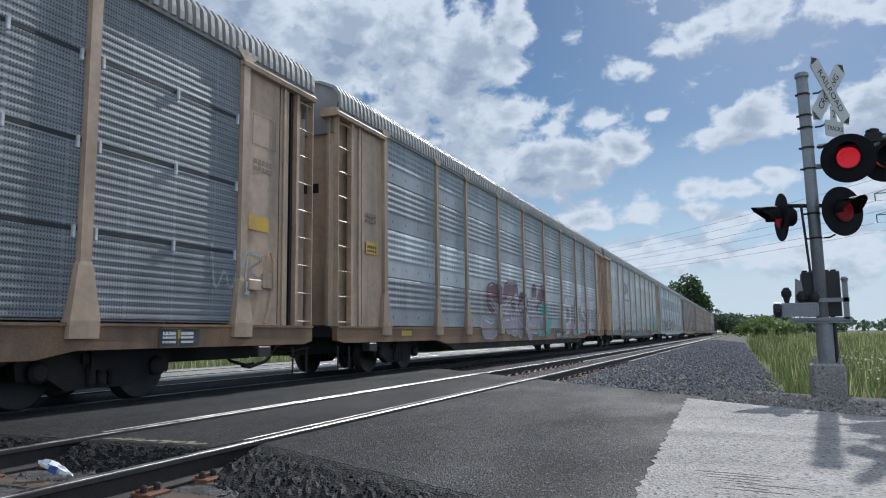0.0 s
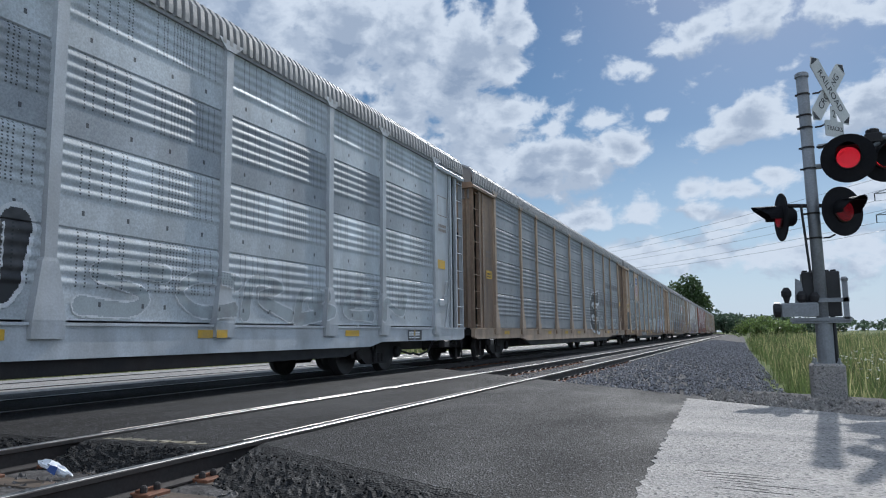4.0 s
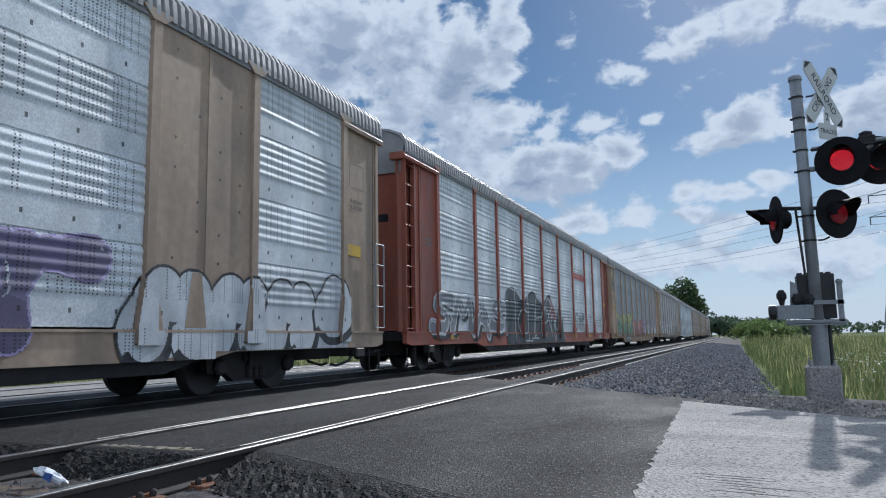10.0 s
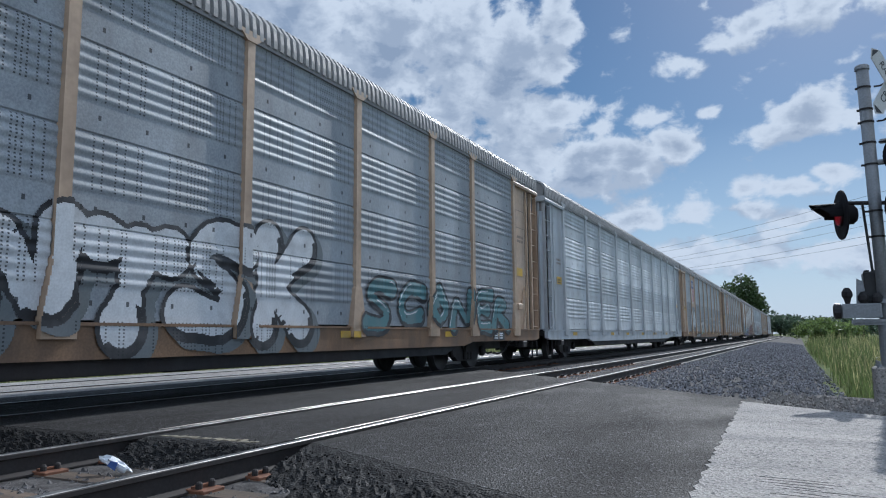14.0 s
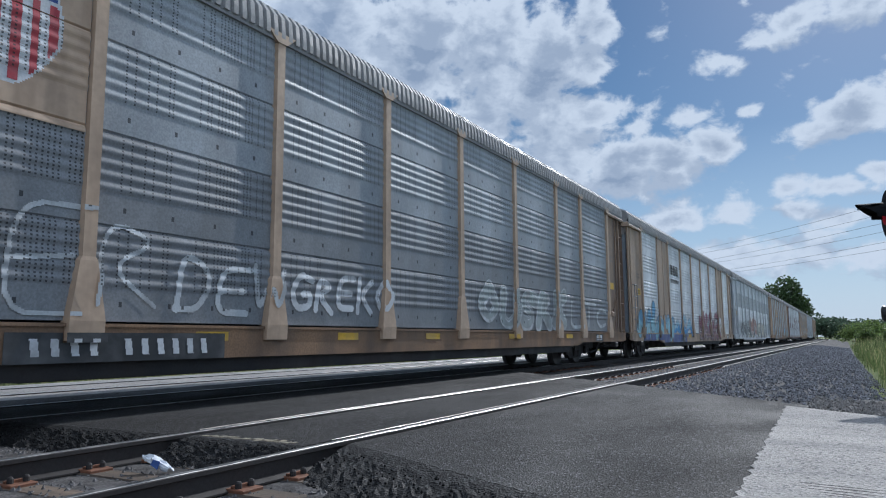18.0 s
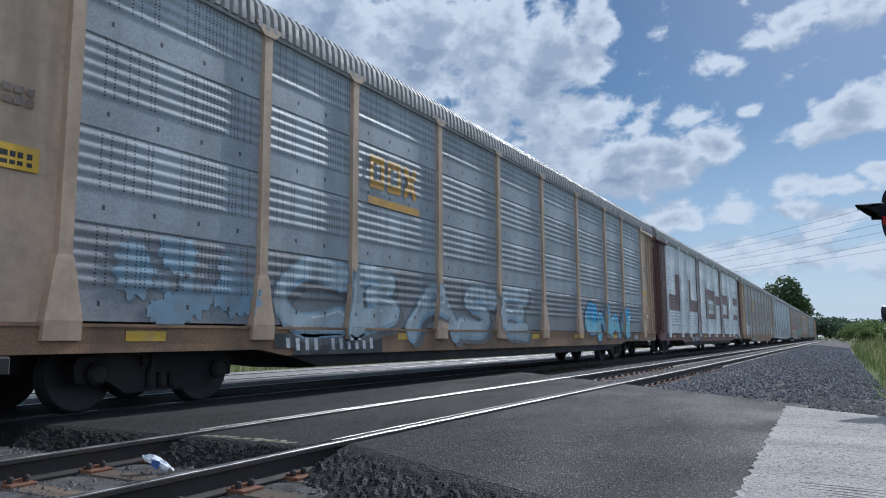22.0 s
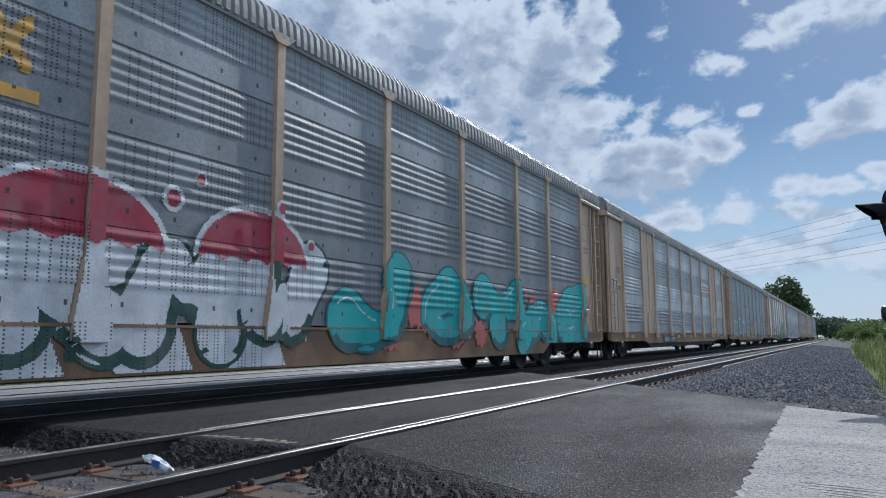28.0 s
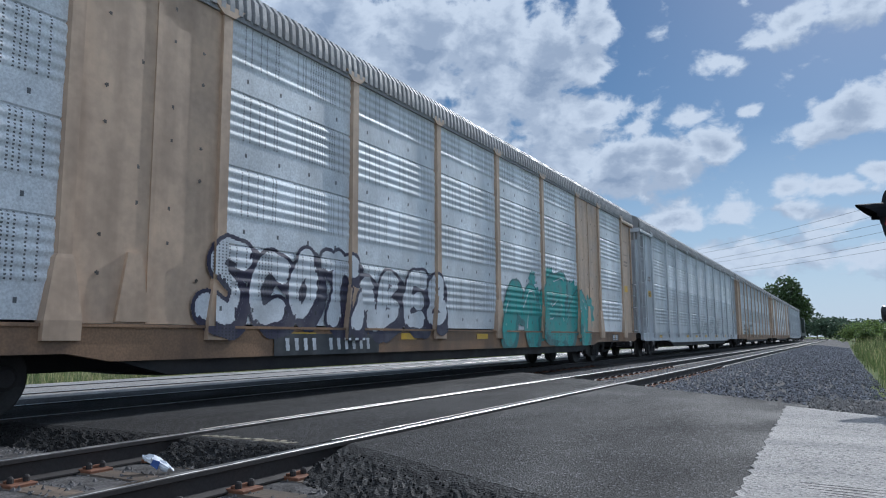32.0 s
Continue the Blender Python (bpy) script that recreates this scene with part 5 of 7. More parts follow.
YEL_P = paint("yellow", (0.62, 0.38, 0.03), worn=0.3, holes=False)
WHITE_BAR = paint("stencil_white", (0.62, 0.64, 0.66), worn=0.5, holes=False)
FADED = paint("faded_stencil", (0.19, 0.14, 0.11), holes=False)
DARK_PATCH = paint("number_ground", (0.03, 0.032, 0.036), holes=False)


def number_board(cs, u0, u1, z0, z1, ground=DARK_PATCH, words=(4, 6)):
    """Dark stencilled board with pale bars in place of its characters."""
    patch(cs, u0, u1, z0, z1, ground, name="number_board", label="dark number board")
    total = sum(words) + len(words) + 1
    step = (u1 - u0) / total
    u = u0 + step
    for wl in words:
        patch(cs, u, u + wl * step, z0 + (z1 - z0) * 0.22, z1 - (z1 - z0) * 0.2, WHITE_BAR,
              lambda U, Z, wl=wl: np.abs((U * wl + 0.12 * Z) % 1 - 0.45) < 0.20, name="stencilling", label="pale plain bars of stencilled characters", lift=0.004, res=0.012)
        u += (wl + 1) * step


def text_bars(cs, u0, u1, z0, z1, material, rows=2, per=4):
    patch(cs, u0, u1, z0, z1, material, lambda U, Z: ((U * per) % 1 < 0.72) & ((Z * rows) % 1 < 0.62), name="lettering_block", label="small block of plain lettering", res=0.018)


def roundel(cs, uc, zc, r, ring, inner=None):
    patch(cs, uc - r, uc + r, zc - r, zc + r, ring, lambda U, Z: (np.hypot(U - 0.5, Z - 0.5) < 0.5) & (np.hypot(U - 0.5, Z - 0.5) > 0.37), name="round_emblem", label="round ring emblem")
    if inner:
        patch(cs, uc - r * 0.55, uc + r * 0.55, zc - r * 0.55, zc + r * 0.55, inner, lambda U, Z: (np.abs(U - 0.5) < 0.42 * (1 - np.abs(Z - 0.5))) & (np.abs(Z - 0.5) < 0.48), name="round_emblem", label="round ring emblem")


def shield(cs, u0, u1, z0, z1):
    """Plain shield: blue head over red and white stripes."""
    blue, red = paint("shield_blue", (0.03, 0.07, 0.26)), paint("shield_red", (0.42, 0.045, 0.06))
    def shape(U, Z, g=0.0):
        half = np.where(Z > 0.35, 0.46, 0.46 * np.sqrt(np.clip(Z / 0.35, 0, 1))) - 0.05 * np.sin(np.pi * np.clip((Z - 0.55) / 0.45, 0, 1)) - g
        return (np.abs(U - 0.5) < half) & (Z > 0.02 + g) & (Z < 0.98 - g)
    patch(cs, u0, u1, z0, z1, WHITE_P, lambda U, Z: shape(U, Z), name="shield_emblem", label="shield with blue head and red and white stripes")
    patch(cs, u0, u1, z0, z1, blue, lambda U, Z: shape(U, Z, 0.03) & (Z > 0.62), name="shield_head", lift=0.004)
    patch(cs, u0, u1, z0, z1, red, lambda U, Z: shape(U, Z, 0.03) & (Z <= 0.60) & ((U * 7) % 1 < 0.5), name="shield_stripes", lift=0.004)
    patch(cs, u0 + 0.25 * (u1 - u0), u1 - 0.25 * (u1 - u0), z0 + 0.72 * (z1 - z0), z0 + 0.90 * (z1 - z0), WHITE_P, lambda U, Z: ((Z * 2) % 1 < 0.6) & ((U * 6) % 1 < 0.75), name="lettering_block", lift=0.006)


# ---- the train ----
BOLT = paint("bolt", (0.06, 0.045, 0.035))
RED = mat("red_oxide", (0.34, 0.10, 0.06), 0.55, var=0.12, dirt=(0.18, 0.09, 0.07), dirt_amt=0.5, streak=2.5)
BROWN = mat("brown_paint", (0.15, 0.075, 0.065), 0.6, var=0.12, dirt=(0.08, 0.05, 0.04), dirt_amt=0.5, streak=2.5)
PALE = mat("pale_grey_paint", (0.50, 0.53, 0.56), 0.5, var=0.1, dirt=(0.22, 0.20, 0.18), dirt_amt=0.45, streak=2.5)
POST_GREY = mat("grey_post_paint", (0.40, 0.43, 0.45), 0.5, metal=0.1, var=0.1, dirt=(0.2, 0.19, 0.18), dirt_amt=0.5, streak=2.5)
GRIMY_TAN = mat("grimy_tan_paint", (0.30, 0.21, 0.145), 0.65, var=0.15, scale=1.2, fine=9, bump=0.06, dirt=(0.10, 0.075, 0.06), dirt_amt=0.7, streak=2.5)
DULL_TAN = mat("dull_tan_paint", (0.43, 0.32, 0.23), 0.6, var=0.11, scale=1.2, fine=9, bump=0.06, dirt=(0.16, 0.12, 0.09), dirt_amt=0.6, streak=2.5)
GREY_END = mat("grey_end_paint", (0.33, 0.34, 0.36), 0.55, var=0.1, dirt=(0.15, 0.13, 0.12), dirt_amt=0.5, streak=2.5)
BLUE_END = mat("blue_grey_door", (0.34, 0.40, 0.48), 0.4, metal=0.3, var=0.1, dirt=(0.12, 0.13, 0.15), dirt_amt=0.6, streak=3)
D, G, L, W = DIM_SHEET, GREY_SHEET, LIGHT_SHEET, WHITE_SHEET
T_ = "car carrier with "
SPECS = {
    -14: dict(kind="fine", rows=(D, D, D, D), label="blue-grey perforated car carrier with tan posts"),
    -13: dict(rows=(G, L, G, G), post_mat=DULL_TAN, label="blue-grey car carrier with tan ends and teal graffiti"),
    -12: dict(rows=(L, L, L, L), label="pale grey car carrier with tan posts and washed graffiti"),
    -11: dict(rows=(L, L, G, L), frame_mat=PALE, cap_mat=TAN, label="all-grey car carrier with dark outlined graffiti"),
    -10: dict(rows=(D, D, D, D), frame_mat=DULL_TAN, end_panel=GRIMY_TAN, label="weathered dark grey car carrier with dull tan posts"),
    -9: dict(kind="fine", rows=(D, D, D, D), label="dark grey perforated car carrier with a shield panel"),
    -8: dict(kind="fine", rows=(D, D, D, D), label="dark grey perforated car carrier with blue graffiti"),
    -7: dict(style="wide", rows=(W, W, W, W), frame_mat=DULL_TAN, short_ladder=True, end_mat=BLUE_END, label="tan car carrier with white ridged sheets and yellow graffiti"),
    -6: dict(rows=(W, W, W, W), frame_mat=RED, label="orange-red framed car carrier with white ridged sheets"),
    -5: dict(deep=True, rows=(D, D, D, D), label="dark weathered car carrier with green graffiti letters"),
    -4: dict(rows=(G, G, G, G), label="grey car carrier with white block graffiti"),
    -3: dict(rows=(W, L, W, L), frame_mat=PALE, end_panel=PALE, end_mat=DULL_TAN, label="pale blue-white car carrier with grey posts"),
    -2: dict(rows=(D, D, G, G), label="grey car carrier with shield panel and chalky graffiti"),
    -1: dict(rows=(D, D, G, G), end_panel=GRIMY_TAN, label="grey tan-posted car carrier with thin white scribbles"),
    0: dict(style="wide", rows=(W, W, W, W), short_ladder=True, end_mat=BLUE_END, frame_mat=DULL_TAN, label="tan car carrier with white sheets and blue graffiti"),
    1: dict(rows=(L, W, G, L), frame_mat=PALE, short_ladder=True, label="white car carrier with pale posts and brown graffiti"),
    2: dict(rows=(D, G, G, G), label="grey car carrier with tan posts and light blue graffiti"),
    3: dict(rows=(W, W, W, W), sill_mat=BROWN, frame_mat=BROWN, post_mat=W, end_panel=BROWN, label="white-painted car carrier with brown block lettering"),
    4: dict(deep=True, rows=(D, D, D, G), label="dark grey car carrier with tan posts and faint scribbles"),
    5: dict(style="wide", rows=(L, L, L, L), short_ladder=True, frame_mat=PALE, label="pale car carrier with wide side plates"),
    6: dict(deep=True, rows=(D, D, D, G), label="dark grey car carrier with red-capped white graffiti"),
    7: dict(style="wide", rows=(G, L, G, L), short_ladder=True, label="tan car carrier with blue-grey ridged sheets"),
    8: dict(kind="fine", rows=(G, G, G, G), post_mat=POST_GREY, label="grey perforated car carrier with pink and teal graffiti"),
    9: dict(style="wide", rows=(W, W, W, W), short_ladder=True, label="tan car carrier with white sheets and outlined graffiti"),
    10: dict(rows=(L, L, W, L), frame_mat=PALE, label="pale grey car carrier far down the train"),
    11: dict(rows=(L, G, L, G), label="grey car carrier far down the train"),
    12: dict(style="wide", rows=(W, L, W, L), short_ladder=True, label="pale car carrier with wide plates far down the train"),
    13: dict(rows=(L, L, G, L), frame_mat=PALE, label="last grey car carrier of the train"),
}
CARS, CS = {}, {}
for n, sp in SPECS.items():
    rows = sp.pop("rows")
    sp.setdefault("style", "narrow"), sp.setdefault("kind", "ridge"), sp.setdefault("frame_mat", TAN)
    CARS[n] = autorack(n, sheet_mats=rows, sheet_of=lambda i, k, rows=rows: rows[k], **sp)
    CS[n] = (CARS[n], sp["kind"], sp["style"] == "wide")

# bolt heads on the wide plates
for n, cs in CS.items():
    if cs[2]:
        for a, b in ((5.5, 7.25), (21.5, 23.3)):
            patch(cs, a, b, 1.3, 4.95, BOLT, lambda U, Z: (np.hypot(((U * 4) % 1 - 0.5) * 0.44, (((Z * 9) % 1) - 0.5) * 0.40) < 0.022) & (np.sin(np.floor(U * 4) * 2.7 + np.floor(Z * 9) * 1.9) > -0.2), "bolt_pattern", "dark bolt heads", 0.003, 0.016)

# marks that most cars carry
for n, cs in CS.items():
    q = random.Random(100 + n)
    if n <= 10:
        for u in (3.3, 8.9 + q.uniform(-0.3, 0.3), 11.6, 14.6 + q.uniform(-0.6, 0.6), 18.0, 21.9, 24.8):
            patch(cs, u, u + 0.52, 0.79, 0.90, YEL_P, name="reflector", label="yellow reflective strip")
        if n not in (-6, 3):
            patch(cs, 1.75, 2.25, 2.42, 2.66, YEL_P, name="warning_label", label="yellow warning label")
            text_bars(cs, 1.80, 2.20, 2.46, 2.62, BLACK_P, 2, 5)
        patch(cs, 26.35, 26.85, 2.42, 2.64, YEL_P, name="warning_label", label="yellow warning label")
        text_bars(cs, 1.75, 2.2, 3.05, 3.28, FADED, 2, 4)
        text_bars(cs, 26.45, 26.95, 3.35, 3.58, FADED, 2, 5)
        box = lambda U, Z: (np.abs(U - 0.5) > 0.46) | (np.abs(Z - 0.5) > 0.46)
        patch(cs, 26.4, 27.0, 3.75, 4.25, FADED, box, "stencil_frame", "dark stencilled frame", res=0.02)
        patch(cs, 24.6, 25.35, 0.69, 0.93, DARK_PATCH, lambda U, Z: ((U * 2) % 1 < 0.9) & (Z < 0.95), "data_panel", "dark data panels on the sill")
        text_bars(cs, 24.66, 25.3, 0.73, 0.89, WHITE_P, 3, 2)
for n, (a, b) in {-13: (17.2, 19.6), -9: (8.4, 11), -8: (8.0, 10.6), -7: (8.4, 10.9), -4: (8.6, 11), -2: (7.3, 9.9), -1: (6.6, 9.3), 0: (8.6, 11.0), 2: (5.6, 8.2), 3: (7.6, 10.1), 7: (8.6, 11.1), 9: (8.4, 10.9)}.items():
    number_board(CS[n], a, b, 0.58, 0.88)
for n, (a, b) in {-5: (6.4, 8.8), 4: (6.4, 9.1)}.items():
    number_board(CS[n], a, b, 0.47, 0.80)

P = paint
TEAL, PINK, PURPLE, BLUE, GREEN = P("teal", (0.06, 0.36, 0.34)), P("pink", (0.62, 0.20, 0.32)), P("purple", (0.13, 0.07, 0.16)), P("blue", (0.05, 0.26, 0.55)), P("green", (0.06, 0.20, 0.09))
SKYB, LIME, CRIMSON, CHALK, ASH = P("sky_blue", (0.30, 0.52, 0.66)), P("lime", (0.46, 0.50, 0.07)), P("crimson", (0.36, 0.03, 0.06)), P("chalk", (0.52, 0.55, 0.57), worn=0.6), P("ash", (0.36, 0.40, 0.42), worn=0.7)
MAROON, LILAC, CREAM, NAVY, GOLD, DGREEN, TURQ, CORAL = P("maroon", (0.17, 0.05, 0.06)), P("lilac", (0.36, 0.30, 0.52)), P("cream", (0.62, 0.58, 0.46)), P("navy", (0.05, 0.07, 0.16)), P("gold", (0.60, 0.33, 0.05)), P("dark_green", (0.02, 0.07, 0.055)), P("turquoise", (0.03, 0.42, 0.42)), P("coral", (0.55, 0.13, 0.10))
BRICK, BLOCK = P("brick", (0.30, 0.115, 0.085)), P("block_brown", (0.14, 0.065, 0.06), worn=0.2)

# -14: small tags on the end panel
mural(CS[-14], "WB", 25.5, 26.9, 1.35, 2.25, ASH, None, 0.02, seed=1)
# -13
haze_patch(CS[-13], 13.6, 16.6, 0.69, 2.2, TEAL, 3, 1.0)
mural(CS[-13], "SERK", 8.6, 15.5, 0.69, 2.55, P("plum", (0.13, 0.055, 0.085)), P("pale_line", (0.50, 0.50, 0.52)), 0.26, 0.022, 4, low=P("grey_mauve", (0.30, 0.27, 0.31)), split=0.5)
mural(CS[-13], "AKE", 10.2, 14.6, 0.85, 2.1, P("grey_mauve", (0.30, 0.27, 0.31)), WHITE_P, 0.11, 0.02, 90)
mural(CS[-13], "DIST", 18.7, 25.2, 0.72, 2.40, P("pale_pastel", (0.50, 0.50, 0.52)), P("soft_black", (0.07, 0.07, 0.08)), 0.24, 0.026, 5, low=P("pastel_blue", (0.32, 0.44, 0.50)), split=0.28, wild=0.06)
mural(CS[-13], "ILI", 19.6, 24.2, 1.0, 2.3, P("dusty_pink", (0.44, 0.25, 0.29)), None, 0.10, seed=91)
# -12
haze_patch(CS[-12], 2.7, 12.6, 0.70, 2.25, P("washed_teal", (0.36, 0.46, 0.47), worn=0.6), 8, 1.0)
mural(CS[-12], "WANDERS", 2.8, 12.9, 0.72, 2.30, P("washed_white", (0.56, 0.60, 0.62), worn=0.4), P("washed_mauve", (0.30, 0.21, 0.25), worn=0.5), 0.20, 0.03, 7, low=P("washed_blue", (0.40, 0.50, 0.53), worn=0.5), wild=0.2)
mural(CS[-12], "IAVE", 4.0, 10.5, 0.95, 2.0, P("washed_rose", (0.42, 0.26, 0.29), worn=0.5), None, 0.07, seed=92)
mural(CS[-12], "REANS", 13.0, 20.0, 0.75, 2.0, P("washed_blue2", (0.36, 0.46, 0.49), worn=0.6), P("washed_rose", (0.42, 0.26, 0.29)), 0.18, 0.03, 9, low=CORAL, split=0.2)
haze_patch(CS[-12], 21.5, 26.1, 0.98, 2.0, P("washed_pink", (0.44, 0.30, 0.36), worn=0.5), 94, 1.0)
mural(CS[-12], "NESIA", 20.6, 26.1, 0.98, 2.45, P("washed_aqua", (0.22, 0.45, 0.46)), P("washed_rose", (0.42, 0.26, 0.29)), 0.20, 0.05, 10, low=P("washed_aqua2", (0.13, 0.42, 0.42)), wild=0.2)
patch(CS[-12], 2.8, 26.3, 0.58, 0.93, P("sill_teal", (0.13, 0.20, 0.23)), lambda U, Z: np.sin(U * 31) + np.sin(U * 13 + 2) > -0.7, "spray_paint", "dull teal paint on the sill", -0.001)
number_board(CS[-12], 7.3, 9.9, 0.59, 0.92)
mark = P("plum_mark", (0.10, 0.035, 0.055))
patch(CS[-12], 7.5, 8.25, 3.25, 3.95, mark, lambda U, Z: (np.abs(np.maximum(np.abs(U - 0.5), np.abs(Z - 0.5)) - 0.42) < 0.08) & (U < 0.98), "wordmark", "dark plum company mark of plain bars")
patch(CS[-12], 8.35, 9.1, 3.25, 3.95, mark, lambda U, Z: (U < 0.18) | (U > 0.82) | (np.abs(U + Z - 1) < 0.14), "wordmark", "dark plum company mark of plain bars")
text_bars(CS[-12], 7.9, 9.6, 2.82, 3.02, mark, 1, 8)
# -11
mural(CS[-11], "BYALEOCN", 2.7, 15.5, 0.95, 2.10, BLACK_P, WHITE_P, 0.15, 0.05, 11, low=P("deep_red", (0.16, 0.03, 0.04)), split=0.15, wild=0.06)
mural(CS[-11], "SCRBEN", 16.0, 24.6, 1.0, 1.8, ASH, WHITE_P, 0.09, 0.02, 12)
patch(CS[-11], 8.0, 9.6, 3.35, 3.75, P("mark_dark", (0.06, 0.07, 0.08)), lambda U, Z: ((U * 3) % 1 < 0.7) & (np.abs(Z - 0.5) < 0.32), "wordmark", "dark company mark of plain bars")
# -10
mural(CS[-10], "E", 17.0, 19.6, 0.75, 2.9, BLACK_P, WHITE_P, 0.28, 0.06, 13)
patch(CS[-10], 19.8, 26.0, 1.9, 3.9, P("smoke", (0.12, 0.12, 0.125)), lambda U, Z: (np.abs(Z - 0.25) < 0.08) | ((np.abs(Z - 0.75) < 0.07) & (U > 0.25)) | ((np.abs(U - 0.62) < 0.04) & (Z > 0.2)), "spray_paint", "sprayed dark block lettering")
mural(CS[-10], "SANBEW", 19.8, 25.8, 1.0, 1.7, ASH, CHALK, 0.03, 0.015, 14)
# -9
patch(CS[-9], 5.45, 7.3, 2.95, 5.0, TAN, name="emblem_panel", label="flat tan emblem panel")
shield(CS[-9], 5.75, 7.05, 3.25, 4.75)
patch(CS[-9], 1.32, 2.42, 1.02, 2.15, BLACK_P, lambda U, Z: np.abs(U - 0.5) < 0.46 + 0.03 * np.sin(Z * 9), "spray_paint", "black painted block on the end panel")
mural(CS[-9], "AG", 1.4, 2.35, 1.05, 1.75, CHALK, None, 0.018, seed=15)
mural(CS[-9], "MBE", 2.8, 7.0, 1.0, 1.9, P("smoke", (0.12, 0.12, 0.125)), ASH, 0.12, 0.02, 16)
mural(CS[-9], "CTG", 12.9, 15.6, 0.95, 2.0, CHALK, BLACK_P, 0.13, 0.03, 17)
haze_patch(CS[-9], 18.2, 20.3, 1.0, 1.75, CHALK, 95, 0.9)
mural(CS[-9], "RTE", 15.2, 19.1, 0.80, 2.00, P("silver", (0.42, 0.45, 0.46)), BLACK_P, 0.30, 0.035, 18, wild=0.05)
mural(CS[-9], "FLON", 20.0, 24.4, 0.86, 2.25, P("bluish_white", (0.46, 0.51, 0.56)), P("royal", (0.05, 0.085, 0.28)), 0.19, 0.08, 19, wild=0.05, slant=0.0)
# -8
haze_patch(CS[-8], 7.2, 15.5, 0.85, 2.3, NAVY, 20, 1.0)
NIGHT, ICE = P("night", (0.030, 0.036, 0.048)), P("ice", (0.42, 0.52, 0.60))
patch(CS[-8], 7.2, 16.6, 0.69, 2.40, NIGHT, lambda U, Z: (Z < 0.87 + 0.09 * np.sin(U * 23)) & (Z > 0.10 * np.abs(np.sin(U * 15))) & (U < 0.99 - 0.05 * Z), "spray_paint", "dark graffiti ground", 0.0)
for k in range(7):
    u = 7.7 + 1.22 * k
    patch(CS[-8], u, u + 0.62, 1.0 + 0.1 * (k % 3), 1.95 + 0.1 * (k % 2), P("steel_blue", (0.15, 0.25, 0.38)), lambda U, Z, k=k: np.abs(U - 0.5 + 0.2 * (Z - 0.5) * (-1) ** k) < 0.16 + 0.30 * np.abs(Z - 0.45), "spray_paint", "blue graffiti fill", 0.0)
mural(CS[-8], "TVIGR", 7.3, 16.7, 0.74, 2.42, ICE, None, 0.030, seed=21, wild=0.14)
mural(CS[-8], "AINOD", 7.6, 16.3, 0.95, 2.15, ICE, None, 0.022, seed=121, wild=0.2)
mural(CS[-8], "MAVEL", 16.6, 24.5, 0.7, 2.6, MAROON, P("frost", (0.40, 0.50, 0.55)), 0.20, 0.03, 22)
patch(CS[-8], 18.7, 21.2, 3.15, 4.15, WHITE_P, name="flag_panel", label="white panel with faded red stripes")
patch(CS[-8], 18.8, 21.0, 3.5, 4.05, CORAL, lambda U, Z: (Z * 3) % 1 < 0.45, "flag_stripes", lift=0.005)
# -7
roundel(CS[-7], 6.38, 3.95, 0.78, P("emblem_brown", (0.10, 0.055, 0.045)), P("emblem_brown", (0.10, 0.055, 0.045)))
text_bars(CS[-7], 6.1, 6.7, 2.55, 2.80, P("emblem_brown", (0.10, 0.055, 0.045)), 1, 2)
haze_patch(CS[-7], 1.0, 8.5, 0.62, 2.0, LILAC, 23, 0.7)
mural(CS[-7], "DEKAM", 1.2, 8.2, 0.62, 2.35, P("straw", (0.60, 0.48, 0.24)), P("violet", (0.10, 0.06, 0.30)), 0.19, 0.06, 24, shadow=BROWN, low=P("sand", (0.52, 0.44, 0.30)))
mural(CS[-7], "SLEPAT", 9.2, 20.5, 0.65, 2.15, P("dusk", (0.16, 0.14, 0.24)), LILAC, 0.22, 0.03, 25, low=P("dusk2", (0.10, 0.08, 0.16)))
patch(CS[-7], 21.25, 26.3, 0.62, 1.55, P("chalk_white", (0.58, 0.60, 0.62), worn=0.15), lambda U, Z: Z < 0.92 + 0.08 * np.sin(U * 19), "spray_paint", "white bubble letters over the plate", -0.001)
mural(CS[-7], "MMMO", 21.1, 26.4, 0.62, 1.90, P("chalk_white", (0.58, 0.60, 0.62), worn=0.15), BLACK_P, 0.37, 0.04, 26, wild=0.05)
# -6
mural(CS[-6], "SMASH", 2.0, 9.5, 0.85, 2.15, P("pewter", (0.24, 0.25, 0.27)), WHITE_P, 0.14, 0.04, 27, shadow=BLACK_P)
PITCH, CHALK_LINE = P("pitch", (0.025, 0.036, 0.042)), P("chalk_line", (0.55, 0.57, 0.58))
patch(CS[-6], 8.2, 15.2, 0.60, 2.55, PITCH, lambda U, Z: (Z < 0.86 + 0.10 * np.sin(U * 17)) & (U < 0.97 - 0.12 * Z), "spray_paint", "black graffiti ground", 0.0)
patch(CS[-6], 14.6, 16.6, 0.60, 2.0, PITCH, lambda U, Z: np.abs(U - 0.45) < 0.5 * (1.05 - Z), "spray_paint", "black graffiti ground", 0.0)
haze_patch(CS[-6], 9.0, 15.2, 0.60, 1.35, P("old_rose", (0.25, 0.09, 0.105)), 97, 0.5)
patch(CS[-6], 14.0, 15.1, 1.5, 2.4, P("old_rose", (0.25, 0.09, 0.105)), lambda U, Z: U + Z < 1.15, "spray_paint", "rose graffiti fill", 0.0)
mural(CS[-6], "TIPRM", 8.4, 16.4, 0.66, 2.55, CHALK_LINE, None, 0.026, seed=28, wild=0.06, slant=0.0)
mural(CS[-6], "CIPN", 9.3, 15.6, 0.75, 2.0, CHALK_LINE, None, 0.022, seed=128, wild=0.1)
